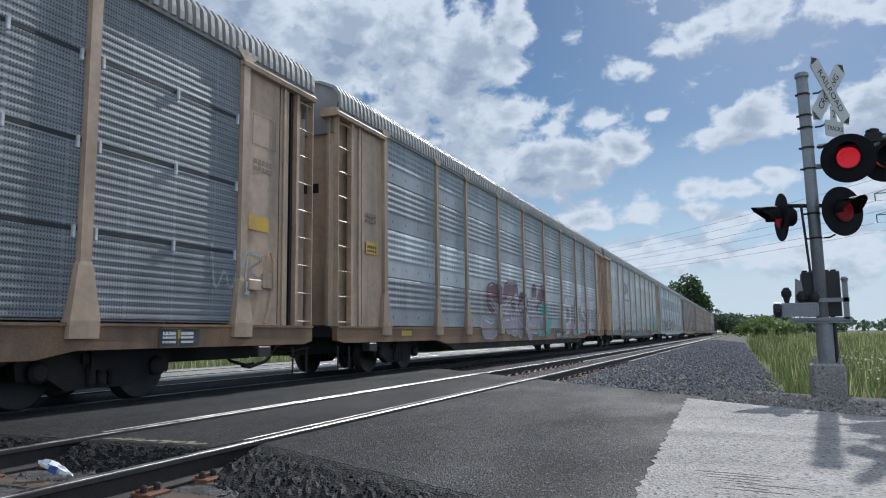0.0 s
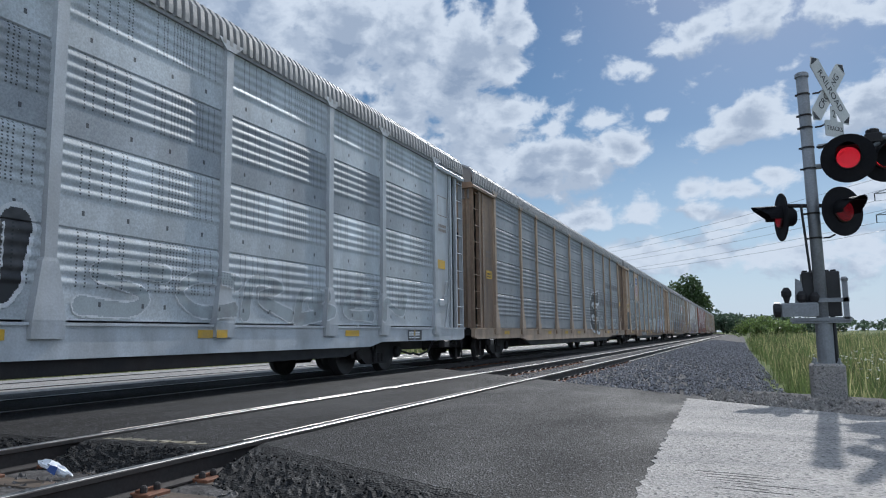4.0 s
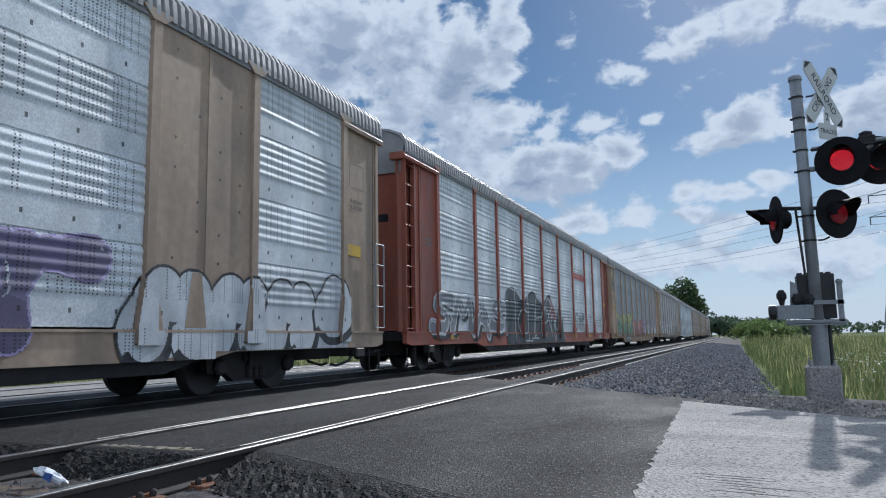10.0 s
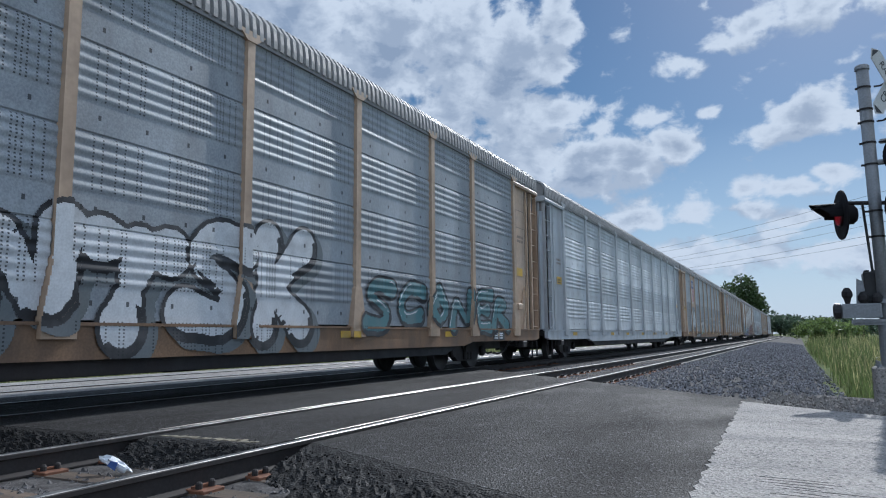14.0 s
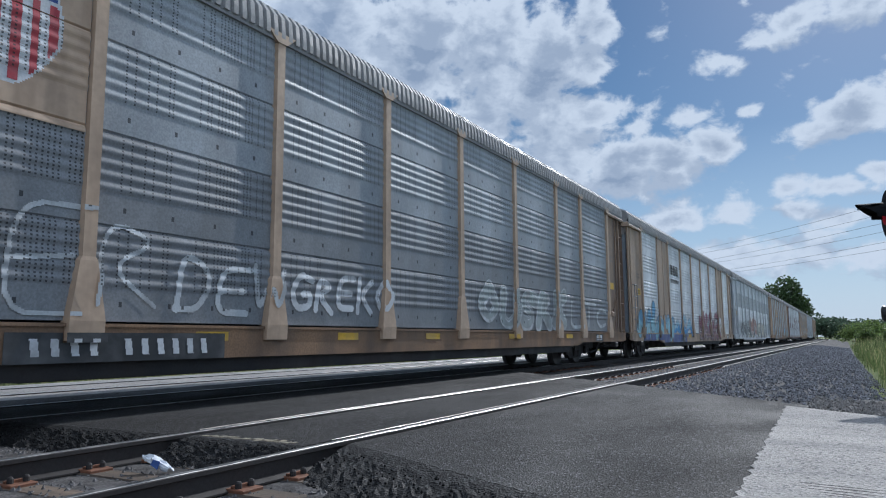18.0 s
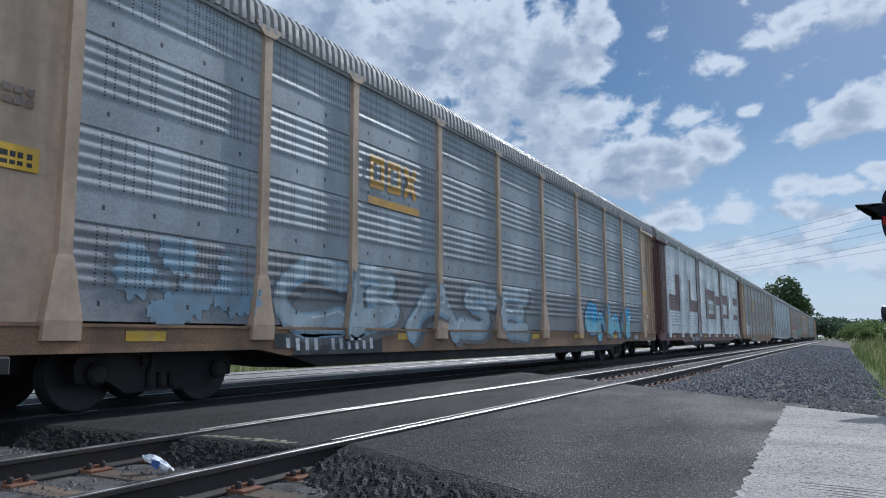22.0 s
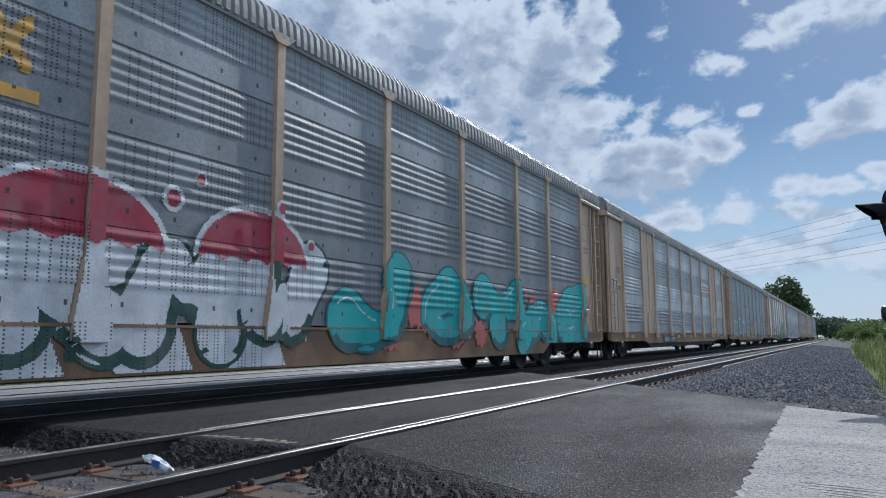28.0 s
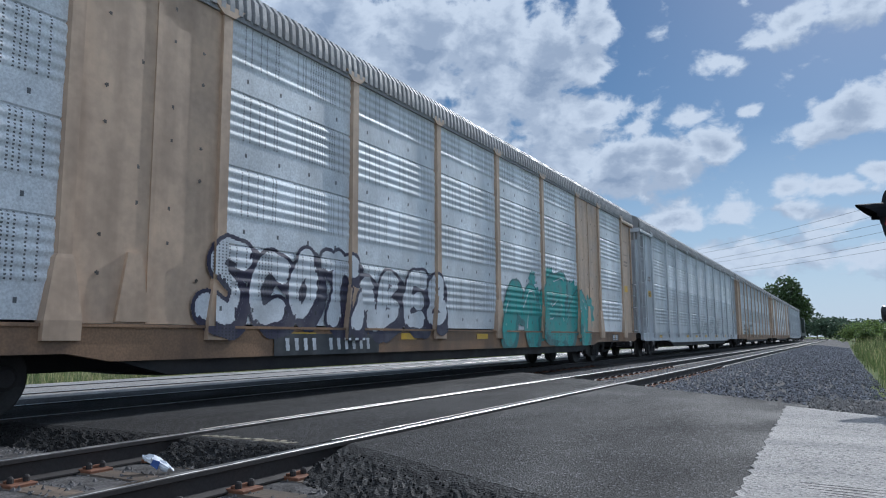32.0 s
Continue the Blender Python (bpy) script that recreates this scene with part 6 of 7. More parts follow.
mural(CS[-6], "TUNG", 22.0, 26.2, 0.95, 1.9, ASH, None, 0.035, seed=29)
patch(CS[-6], 18.6, 21.3, 3.45, 3.75, CORAL, lambda U, Z: (U * 8) % 1 < 0.75, "wordmark", "red company mark of plain bars")
mural(CS[-6], "S8R", 18.7, 21.0, 1.0, 2.0, ASH, BLACK_P, 0.03, 0.02, 30)
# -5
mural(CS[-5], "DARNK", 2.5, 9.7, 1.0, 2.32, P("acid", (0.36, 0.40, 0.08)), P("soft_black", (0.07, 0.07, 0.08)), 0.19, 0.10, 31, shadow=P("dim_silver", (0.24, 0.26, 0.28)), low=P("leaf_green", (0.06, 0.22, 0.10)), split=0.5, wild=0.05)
mural(CS[-5], "GISE", 10.4, 15.9, 0.80, 2.05, CORAL, BLACK_P, 0.16, 0.04, 32, low=P("wine", (0.30, 0.05, 0.07)))
mural(CS[-5], "CE", 15.2, 17.4, 0.9, 2.0, LILAC, NAVY, 0.14, 0.04, 33)
mural(CS[-5], "MNZN", 17.6, 21.2, 0.95, 1.75, CHALK, P("purple", (0.13, 0.07, 0.16)), 0.11, 0.03, 34)
haze_patch(CS[-5], 22.6, 26.1, 0.98, 2.0, P("whitewash", (0.58, 0.61, 0.63)), 35, 1.0)
mural(CS[-5], "B(", 21.0, 23.6, 0.95, 2.3, LILAC, BLACK_P, 0.18, 0.05, 36, low=CHALK)
roundel(CS[-5], 1.95, 3.95, 0.42, P("emblem_green", (0.03, 0.12, 0.10)), P("emblem_green", (0.03, 0.12, 0.10)))
roundel(CS[-5], 26.9, 3.75, 0.42, P("emblem_green", (0.03, 0.12, 0.10)), P("emblem_green", (0.03, 0.12, 0.10)))
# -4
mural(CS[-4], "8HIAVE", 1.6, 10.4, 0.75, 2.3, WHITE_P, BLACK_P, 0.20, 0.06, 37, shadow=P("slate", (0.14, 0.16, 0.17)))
haze_patch(CS[-4], 6.5, 9.8, 1.5, 2.4, LILAC, 38, 0.4)
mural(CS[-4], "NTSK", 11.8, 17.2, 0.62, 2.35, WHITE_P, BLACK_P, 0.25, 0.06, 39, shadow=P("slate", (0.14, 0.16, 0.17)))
mural(CS[-4], "SCONER", 18.6, 25.8, 0.85, 2.0, P("dull_teal", (0.08, 0.20, 0.22)), BLACK_P, 0.14, 0.05, 40)
# -2
patch(CS[-2], 5.45, 7.3, 2.75, 5.04, TAN, name="emblem_panel", label="flat tan emblem panel")
shield(CS[-2], 5.65, 7.1, 2.95, 4.75)
mural(CS[-2], "OO", 4.6, 7.5, 0.95, 2.35, P("whitewash", (0.58, 0.61, 0.63)), P("stain", (0.10, 0.10, 0.10)), 0.34, 0.05, 41)
mural(CS[-2], "(8", 10.3, 12.6, 0.75, 2.0, CHALK, BLACK_P, 0.10, 0.03, 42, low=TEAL, split=0.2)
mural(CS[-2], "PUTEGUE", 14.2, 25.6, 1.0, 2.25, CHALK, None, 0.035, seed=43)
# -1
mural(CS[-1], "HAMPER", 2.6, 8.4, 1.0, 2.2, CHALK, None, 0.026, seed=44)
mural(CS[-1], "DEW", 8.5, 10.4, 1.05, 1.85, CHALK, None, 0.04, seed=45)
mural(CS[-1], "GREKO", 10.5, 13.1, 1.15, 1.8, WHITE_P, None, 0.05, seed=46)
mural(CS[-1], "OUSRK", 16.4, 22.0, 1.0, 2.1, P("ghost", (0.34, 0.38, 0.38), worn=0.7), CHALK, 0.15, 0.03, 47)
mural(CS[-1], "LTC", 22.2, 25.9, 1.0, 1.9, CHALK, None, 0.05, seed=48)
patch(CS[-1], 5.45, 7.3, 2.95, 5.02, TAN, name="emblem_panel", label="flat tan emblem panel")
shield(CS[-1], 5.70, 7.05, 3.2, 4.8)
# 0
haze_patch(CS[0], 2.2, 8.2, 0.96, 1.6, P("pool", (0.14, 0.36, 0.50)), 98, 1.0)
mural(CS[0], "~NA~A", 1.7, 8.6, 0.70, 2.15, P("sea_blue", (0.10, 0.28, 0.46)), BLACK_P, 0.24, 0.026, 49, low=P("light_cyan", (0.26, 0.50, 0.60)), split=0.5)
mural(CS[0], "ACA", 8.2, 12.6, 0.85, 1.9, SKYB, NAVY, 0.15, 0.03, 50, low=BLUE)
patch(CS[0], 2.4, 11.0, 0.56, 0.93, P("royal_sill", (0.05, 0.08, 0.25)), lambda U, Z: np.sin(U * 40) + np.sin(U * 17 + 1) > -0.9, "spray_paint", "blue and purple paint on the sill", 0.0)
mural(CS[0], "MOBEAEL", 14.6, 22.0, 0.62, 2.25, P("wine2", (0.22, 0.05, 0.085)), BLACK_P, 0.17, 0.03, 51, wild=0.05, slant=0.0)
haze_patch(CS[0], 14.4, 21.4, 0.60, 1.5, P("wine3", (0.19, 0.055, 0.085)), 99, 1.0)
mural(CS[0], "EHELETH", 14.5, 21.2, 0.68, 1.30, P("rose_grey", (0.33, 0.22, 0.25)), BLACK_P, 0.05, 0.03, 100)
patch(CS[0], 21.5, 22.45, 0.75, 2.0, WHITE_P, lambda U, Z: ((np.hypot((U - 0.5) / 0.5, (Z - 0.66) / 0.34) < 1) | ((np.abs(U - 0.5) < 0.42) & (Z < 0.66) & (Z > 0.05 + 0.08 * np.abs(np.sin(U * 14))))) & ~(np.hypot((U - 0.28) / 0.13, (Z - 0.62) / 0.09) < 1) & ~(np.hypot((U - 0.72) / 0.13, (Z - 0.62) / 0.09) < 1) & ~((np.abs(U - 0.5) < 0.06) & (np.abs(Z - 0.42) < 0.07)), "spray_paint", "white sprayed skull shape")
patch(CS[0], 7.9, 9.7, 3.2, 4.1, P("mark_black", (0.03, 0.03, 0.03)), lambda U, Z: ((Z > 0.5) & ((U * 3) % 1 < 0.75)) | ((Z < 0.3) & (Z > 0.08) & ((U * 9) % 1 < 0.7)), "wordmark", "black company mark of plain bars")
# 1
mural(CS[1], "OULIVE", 2.6, 4.6, 1.3, 1.9, BLACK_P, None, 0.018, seed=52)
mural(CS[1], "AMAL", 4.2, 9.8, 0.97, 2.15, P("charcoal", (0.05, 0.05, 0.055)), WHITE_P, 0.22, 0.06, 53, shadow=BLACK_P)
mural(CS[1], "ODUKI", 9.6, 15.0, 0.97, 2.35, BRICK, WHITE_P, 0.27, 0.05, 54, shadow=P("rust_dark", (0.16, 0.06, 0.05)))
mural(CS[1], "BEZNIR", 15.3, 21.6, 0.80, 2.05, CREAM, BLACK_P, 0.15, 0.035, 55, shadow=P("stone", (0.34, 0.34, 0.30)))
patch(CS[1], 2.6, 26.0, 0.58, 0.93, WHITE_P, lambda U, Z: (np.sin(U * 61) > -0.3), "spray_paint", "white paint on the sill", -0.001)
lettering_jobs = [(1, "LD LMT 80000", 11.7, 0.80, 0.17)]
# 2
haze_patch(CS[2], 2.7, 5.3, 0.98, 2.0, P("mist_blue", (0.22, 0.33, 0.42), worn=0.7), 101, 0.9)
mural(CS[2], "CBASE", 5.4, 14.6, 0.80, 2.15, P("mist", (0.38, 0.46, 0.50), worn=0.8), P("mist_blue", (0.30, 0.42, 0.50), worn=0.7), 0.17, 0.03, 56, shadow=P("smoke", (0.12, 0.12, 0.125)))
mural(CS[2], "GNAG", 18.9, 24.2, 0.70, 2.0, P("azure", (0.04, 0.34, 0.62)), NAVY, 0.20, 0.05, 57, low=P("cyan", (0.20, 0.50, 0.62)), split=0.55)
def block_mark(cs, u0, z0, w=1.6):
    for i in range(3):
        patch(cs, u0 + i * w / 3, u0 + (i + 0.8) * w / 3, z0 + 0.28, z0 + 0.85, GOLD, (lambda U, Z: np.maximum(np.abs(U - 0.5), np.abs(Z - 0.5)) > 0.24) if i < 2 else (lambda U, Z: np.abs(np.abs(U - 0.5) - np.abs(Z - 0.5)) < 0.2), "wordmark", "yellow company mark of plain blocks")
    patch(cs, u0 - 0.05, u0 + w, z0, z0 + 0.13, GOLD, None, "wordmark_rule", "yellow bar under the mark")
block_mark(CS[2], 7.85, 3.05)
block_mark(CS[4], 7.75, 3.0)
block_mark(CS[6], 7.95, 3.1)
# 3: tall block letters, each a set of brown bars
BARS = ((2.55, 5.3, 2.05, 2.75), (4.3, 5.3, 2.75, 3.75), (7.3, 8.1, 2.2, 3.7), (7.3, 10.2, 2.1, 2.7), (9.85, 10.95, 0.97, 5.05), (12.6, 15.5, 1.85, 2.15), (12.6, 15.5, 2.95, 3.55), (15.3, 15.9, 1.85, 3.55),
        (15.8, 17.9, 2.75, 3.3), (17.8, 18.75, 0.97, 5.05), (18.7, 21.6, 2.9, 3.5), (18.7, 21.6, 2.0, 2.25), (20.9, 21.6, 2.0, 3.5), (23.5, 26.2, 3.0, 3.55), (23.5, 26.2, 2.0, 2.35), (26.2, 26.8, 0.97, 2.9), (12.6, 13.1, 1.85, 3.55))
for a, b, c, d in BARS:
    patch(CS[3], a, b, c, d, BLOCK, None, "painted_bar", "brown painted bar of block lettering", 0.0, 0.03)
patch(CS[3], 13.2, 15.2, 2.2, 2.9, P("sage", (0.36, 0.40, 0.36)), lambda U, Z: np.abs(Z - 0.5) < 0.25, "spray_paint", "", 0.0)
# 4
mural(CS[4], "CAAG", 2.7, 6.2, 0.95, 1.95, WHITE_P, P("smoke", (0.12, 0.12, 0.125)), 0.17, 0.03, 58, shadow=SKYB)
mural(CS[4], "LI", 8.2, 9.0, 1.1, 1.4, CHALK, None, 0.025, seed=59)
mural(CS[4], "NMAMTC", 10.2, 17.0, 0.98, 2.0, P("ghost", (0.34, 0.38, 0.38), worn=0.7), P("mist", (0.40, 0.50, 0.55)), 0.16, 0.02, 60)
mural(CS[4], "AGE", 20.4, 22.6, 1.1, 2.6, CHALK, None, 0.08, seed=61)
mural(CS[4], "SEEK", 24.0, 26.0, 1.0, 1.85, SKYB, WHITE_P, 0.08, 0.03, 62)
# 5
mural(CS[5], "WAPBE", 9.8, 20.0, 1.0, 1.9, P("smoke", (0.12, 0.12, 0.125)), ASH, 0.10, 0.02, 63)
# 6: white letters under red caps on dark green
haze_patch(CS[6], 2.8, 13.9, 0.60, 1.9, DGREEN, 64, 1.0)
patch(CS[6], 2.6, 13.6, 0.45, 1.15, WHITE_P, lambda U, Z: np.sin(U * 43 + 1.2 * Z) > -0.45, "spray_paint", "white paint running over the sill", 0.0)
mural(CS[6], "KSUMKMW", 2.8, 13.8, 0.62, 2.15, WHITE_P, DGREEN, 0.33, 0.05, 65, wild=0.06)
number_board(CS[6], 6.5, 9.3, 0.47, 0.80)
for uc, w, h in ((4.6, 1.35, 0.62), (7.0, 0.95, 0.55), (10.0, 1.1, 0.62), (12.6, 1.0, 0.60)):
    dome = lambda U, Z: (np.hypot((U - 0.5) / 0.5, Z) < 1.0) & (Z > 0.10 * np.abs(np.sin(U * 16)))
    patch(CS[6], uc - w - 0.08, uc + w + 0.08, 1.80, 1.80 + h + 0.18, WHITE_P, dome, "spray_paint", "white rim of a red cap", 0.0)
    patch(CS[6], uc - w, uc + w, 1.80, 1.80 + h + 0.1, CRIMSON, dome, "spray_paint", "sprayed red cap", 0.006)
for uc, zc, r in ((2.95, 2.05, 0.14), (3.2, 2.5, 0.15), (3.0, 1.55, 0.14), (8.1, 2.3, 0.10), (11.2, 2.45, 0.16), (11.6, 2.75, 0.1), (13.7, 2.15, 0.1), (13.0, 2.6, 0.12)):
    patch(CS[6], uc - r, uc + r, zc - r, zc + r, WHITE_P, lambda U, Z: np.hypot(U - 0.5, Z - 0.5) < 0.5, "spray_paint", "sprayed white ring", 0.0)
    patch(CS[6], uc - r * 0.62, uc + r * 0.62, zc - r * 0.62, zc + r * 0.62, CRIMSON, lambda U, Z: np.hypot(U - 0.5, Z - 0.5) < 0.5, "spray_paint", "", 0.006)
mural(CS[6], "88", 2.7, 3.6, 2.6, 3.1, LIME, None, 0.03, seed=66)
haze_patch(CS[6], 14.0, 26.4, 0.60, 2.15, CORAL, 67, 1.0)
mural(CS[6], "JOYAE", 14.2, 26.2, 0.50, 2.3, TURQ, P("deep_teal", (0.02, 0.13, 0.14)), 0.40, 0.04, 68)
# 7
mural(CS[7], "CTUBEWS", 6.3, 18.5, 0.98, 2.1, CHALK, None, 0.035, seed=69)
mural(CS[7], "C(", 20.4, 23.7, 0.98, 2.35, CHALK, None, 0.085, seed=70)
patch(CS[7], 18.8, 21.1, 3.3, 3.8, WHITE_P, name="flag_panel", label="white panel with faded red stripes")
patch(CS[7], 18.9, 21.0, 3.4, 3.7, CORAL, lambda U, Z: (Z * 2) % 1 < 0.5, "flag_stripes", lift=0.005)
# 8
haze_patch(CS[8], 3.0, 11.0, 0.95, 2.2, P("pale_blue", (0.40, 0.48, 0.56)), 71, 0.8)
mural(CS[8], "ZSEPORE", 3.0, 11.8, 0.85, 2.25, P("frost_white", (0.50, 0.58, 0.64), worn=0.5), NAVY, 0.10, 0.045, 72)
mural(CS[8], "GENE", 15.6, 19.5, 0.95, 2.25, P("hot_pink", (0.66, 0.16, 0.30)), P("cyan2", (0.12, 0.46, 0.56)), 0.17, 0.05, 73, low=P("cyan2", (0.12, 0.46, 0.56)), split=0.3)
for u in (15.7, 18.5):
    patch(CS[8], u - 0.2, u + 0.2, 0.55, 1.0, P("mint", (0.10, 0.42, 0.32)), None, "spray_paint", "mint green paint on a post foot", 0.012)
mural(CS[8], "FAU", 12.2, 15.0, 0.6, 1.7, P("mustard", (0.45, 0.32, 0.04)), BLACK_P, 0.20, 0.05, 74)
mural(CS[8], "OUS", 13.0, 14.9, 1.7, 2.3, BLACK_P, None, 0.04, seed=75)
mural(CS[8], "AE", 10.9, 12.3, 0.9, 1.5, P("mustard", (0.45, 0.32, 0.04)), None, 0.09, seed=76)
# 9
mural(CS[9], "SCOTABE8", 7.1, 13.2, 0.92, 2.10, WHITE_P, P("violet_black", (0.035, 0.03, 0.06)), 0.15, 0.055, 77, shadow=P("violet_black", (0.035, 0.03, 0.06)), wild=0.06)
haze_patch(CS[9], 15.9, 23.0, 0.60, 2.7, P("sea_green", (0.03, 0.30, 0.27)), 78, 1.0)
mural(CS[9], "MEA", 16.0, 22.2, 0.62, 2.6, P("sea_green", (0.03, 0.30, 0.27)), P("sea_dark", (0.02, 0.15, 0.15)), 0.42, 0.05, 79)
mural(CS[10], "WASE", 12.0, 20.0, 1.0, 1.8, ASH, P("smoke", (0.12, 0.12, 0.125)), 0.08, 0.02, 80)
mural(CS[11], "EAST", 4.0, 10.0, 1.0, 1.9, P("smoke", (0.12, 0.12, 0.125)), None, 0.12, seed=81)

# ---- rear locomotive ----
LOCO = mat("locomotive_green", (0.025, 0.04, 0.032), 0.45, var=0.15, dirt=(0.08, 0.07, 0.06), dirt_amt=0.4)
loco = thing("locomotive", "dark green diesel locomotive pushing at the tail of the train", "locomotive", group="cars of the freight train")
part("frame", Mesh().box(-1.5, 1.5, -11, 11, 0.95, 1.5), LOCO, loco)
part("hood", Mesh().prism([(-0.95, 1.5), (-0.95, 4.0), (-0.7, 4.35), (0.7, 4.35), (0.95, 4.0), (0.95, 1.5)], "y", -10.2, 6.0), LOCO, loco)
part("cab", Mesh().prism([(-1.5, 1.5), (-1.5, 4.1), (-1.1, 4.6), (1.1, 4.6), (1.5, 4.1), (1.5, 1.5)], "y", 6.0, 8.6), LOCO, loco)
part("nose", Mesh().prism([(-0.8, 1.5), (-0.8, 3.0), (-0.6, 3.3), (0.6, 3.3), (0.8, 3.0), (0.8, 1.5)], "y", 8.6, 10.6), LOCO, loco)
part("fuel_tank", Mesh().prism([(-1.4, 0.95), (-1.4, 0.5), (-1.1, 0.3), (1.1, 0.3), (1.4, 0.5), (1.4, 0.95)], "y", -3.2, 3.2), DARK_STEEL, loco)
part("exhaust_stack", Mesh().box(-0.3, 0.3, -2.5, -1.5, 4.3, 4.6), DARK_STEEL, loco)
for y in (-10.6, 10.6):
    part("handrail", Mesh().tube([(-1.4, y, 1.5), (-1.4, y, 2.5), (1.4, y, 2.5), (1.4, y, 1.5)], 0.03, 6), WHITE_P, loco)
truck(loco, -6.8)
truck(loco, 6.8)


def train_shift(t):
    """Way of the train along the track, metres, against t = 19 s."""
    knots = ((0, -0.302), (1, -0.270), (2, -0.246), (3, -0.224), (4, -0.204), (6, -0.165), (8, -0.126), (10, -0.092), (12, -0.058), (14, -0.028), (16, -0.007), (18, 0.001), (20, 0.003), (32, 0.003))
    for (a, va), (b, vb) in zip(knots, knots[1:]):
        if a <= t <= b:
            return -20.075 * (t - 19) + L_CAR * (va + (vb - va) * (t - a) / (b - a))


def motions():
    stock = [(n - 0.5, car) for n, car in CARS.items()] + [(13.42, loco)]
    for n, car in stock:
        rows = []
        for t in range(0, 33):
            y = 33.654 + L_CAR * n + train_shift(t)
            x, turn = bend(y)
            rows.append((t, pose(-8.404 + x, y, 0, 0, 0, turn)))
        walk(car, rows)
    # flashing lamps: shutters added over the LEDs swing up under the visors, the two sides in turn
    shut, up = pose(0, -0.085, 0.158), pose(0, -0.085, 0.158, -80)
    flashes = [(0.85 + 1.305 * k, 1.45 + 1.305 * k) for k in range(24) if k != 6]
    other = [(6.75, 7.35)]
    for sh, second in SHUTTERS:
        rows = [(0, shut)] if second else [(0, up), (0.13, up), (0.17, shut)]
        for a, b in other if second else flashes:
            rows += [(a - 0.04, shut), (a, up), (b, up), (b + 0.04, shut)]
        rows = [r for r in rows if r[0] < 31.95]
        walk(sh, rows + [(32, rows[-1][1])])

# ---- crossing signal ----
WHITE_SIGN = mat("white_sign", (0.56, 0.57, 0.56), 0.5, var=0.10, dirt=(0.4, 0.38, 0.34), dirt_amt=0.4)
LENS = mat("red_lens", (0.022, 0.004, 0.005), 0.3, var=0.1, spec=0.6)
LED = glow("red_leds", (1.0, 0.03, 0.05), 1.1)
LED_DIM = glow("red_leds_aside", (1.0, 0.03, 0.06), 0.13)
MAST = (1.12, 11.8, -0.10)
sig = thing("crossing_signal", "galvanised crossing mast with white crossbuck and hooded red lamps", "crossing signal", pose(*MAST))
part("mast", Mesh().tube([(0, 0, 0.42), (-0.05, 0, 4.74)], 0.084, 20), MAST_STEEL, sig, smooth=True)
part("mast_cap", Mesh().lathe([(0.098, 0), (0.098, 0.05), (0.08, 0.07), (0.01, 0.075)], 20, (-0.05, 0, 4.72)), MAST_STEEL, sig)
part("mast_sleeve", Mesh().lathe([(0.115, 0), (0.115, 0.62), (0.09, 0.66)], 20, (0, 0, 0.42)), MAST_STEEL, sig)
fnd = part("foundation", Mesh().box(-0.22, 0.22, -0.22, 0.22, -0.45, 0.42, 0.03), CONCRETE, sig, "square concrete foundation block")
for bx in (-0.15, 0.15):
    for by in (-0.15, 0.15):
        part("anchor_bolt", Mesh().tube([(bx, by, 0.40), (bx, by, 0.50)], 0.018, 8).tube([(bx, by, 0.42), (bx, by, 0.45)], 0.035, 6), MAST_STEEL, fnd)
part("conduit", Mesh().tube([(0.13, 0.05, 1.1), (0.14, 0.05, 0.40)], 0.035, 10), BLACK_PAINT, sig)


def band(z):
    m = Mesh().lathe([(0.090, -0.014), (0.094, -0.012), (0.094, 0.012), (0.090, 0.014)], 16, (-0.05 * z / 4.7, 0, z))
    m.box(-0.16, -0.085, -0.02, 0.02, z - 0.012, z + 0.012)
    m.tube([(0.08, 0, z), (0.16, -0.01, z), (0.24, -0.02, z + 0.04)], 0.014, 6)
    return m


for z in (4.45, 4.12, 3.93, 3.62, 3.30, 2.62, 2.25):
    part("clamp_band", band(z), DARK_STEEL, sig)
# crossbuck: two blades with black letters


def sign_pose(cx, cz, tilt):
    return Matrix.Translation((cx, -0.12, cz)) @ Matrix.Rotation(radians(48), 4, "Z") @ Matrix.Rotation(radians(tilt), 4, "Y")


def lettering(text, size, parent, at, material=BLACK_PAINT, name="lettering"):
    c = bpy.data.curves.new(name, "FONT")
    c.body, c.size, c.align_x, c.align_y, c.extrude = text, size, "CENTER", "CENTER", 0.001
    tmp = bpy.data.objects.new("tmp", c)
    me = bpy.data.meshes.new_from_object(tmp)
    bpy.data.objects.remove(tmp)
    me.materials.clear()
    me.materials.append(material)
    return part(name, me, None, parent, at=at)


face = Matrix.Rotation(radians(90), 4, "X")
blade = [(-0.60, 0.0), (-0.50, 0.115), (0.50, 0.115), (0.60, 0.0), (0.50, -0.115), (-0.50, -0.115)]
for tilt, txt, dy in ((52, "RAILROAD", 0.0), (-52, "CROSSING", 0.025)):
    b = part("crossbuck_blade", Mesh().prism(blade, "y", -0.006 + dy, 0.006 + dy), WHITE_SIGN, sig, "white crossbuck blade with black letters", at=sign_pose(0.30, 4.42, tilt))
    lettering(txt, 0.15, b, Matrix.Translation((0, -0.0085 + dy, 0)) @ face)
    for e in (-1, 1):
        part("edge_strip", Mesh().prism([(e * 0.52, 0.08), (e * 0.58, 0.0), (e * 0.52, -0.08), (e * 0.505, -0.08), (e * 0.505, 0.08)], "y", -0.0085 + dy, -0.0075 + dy), BLACK_PAINT, b)
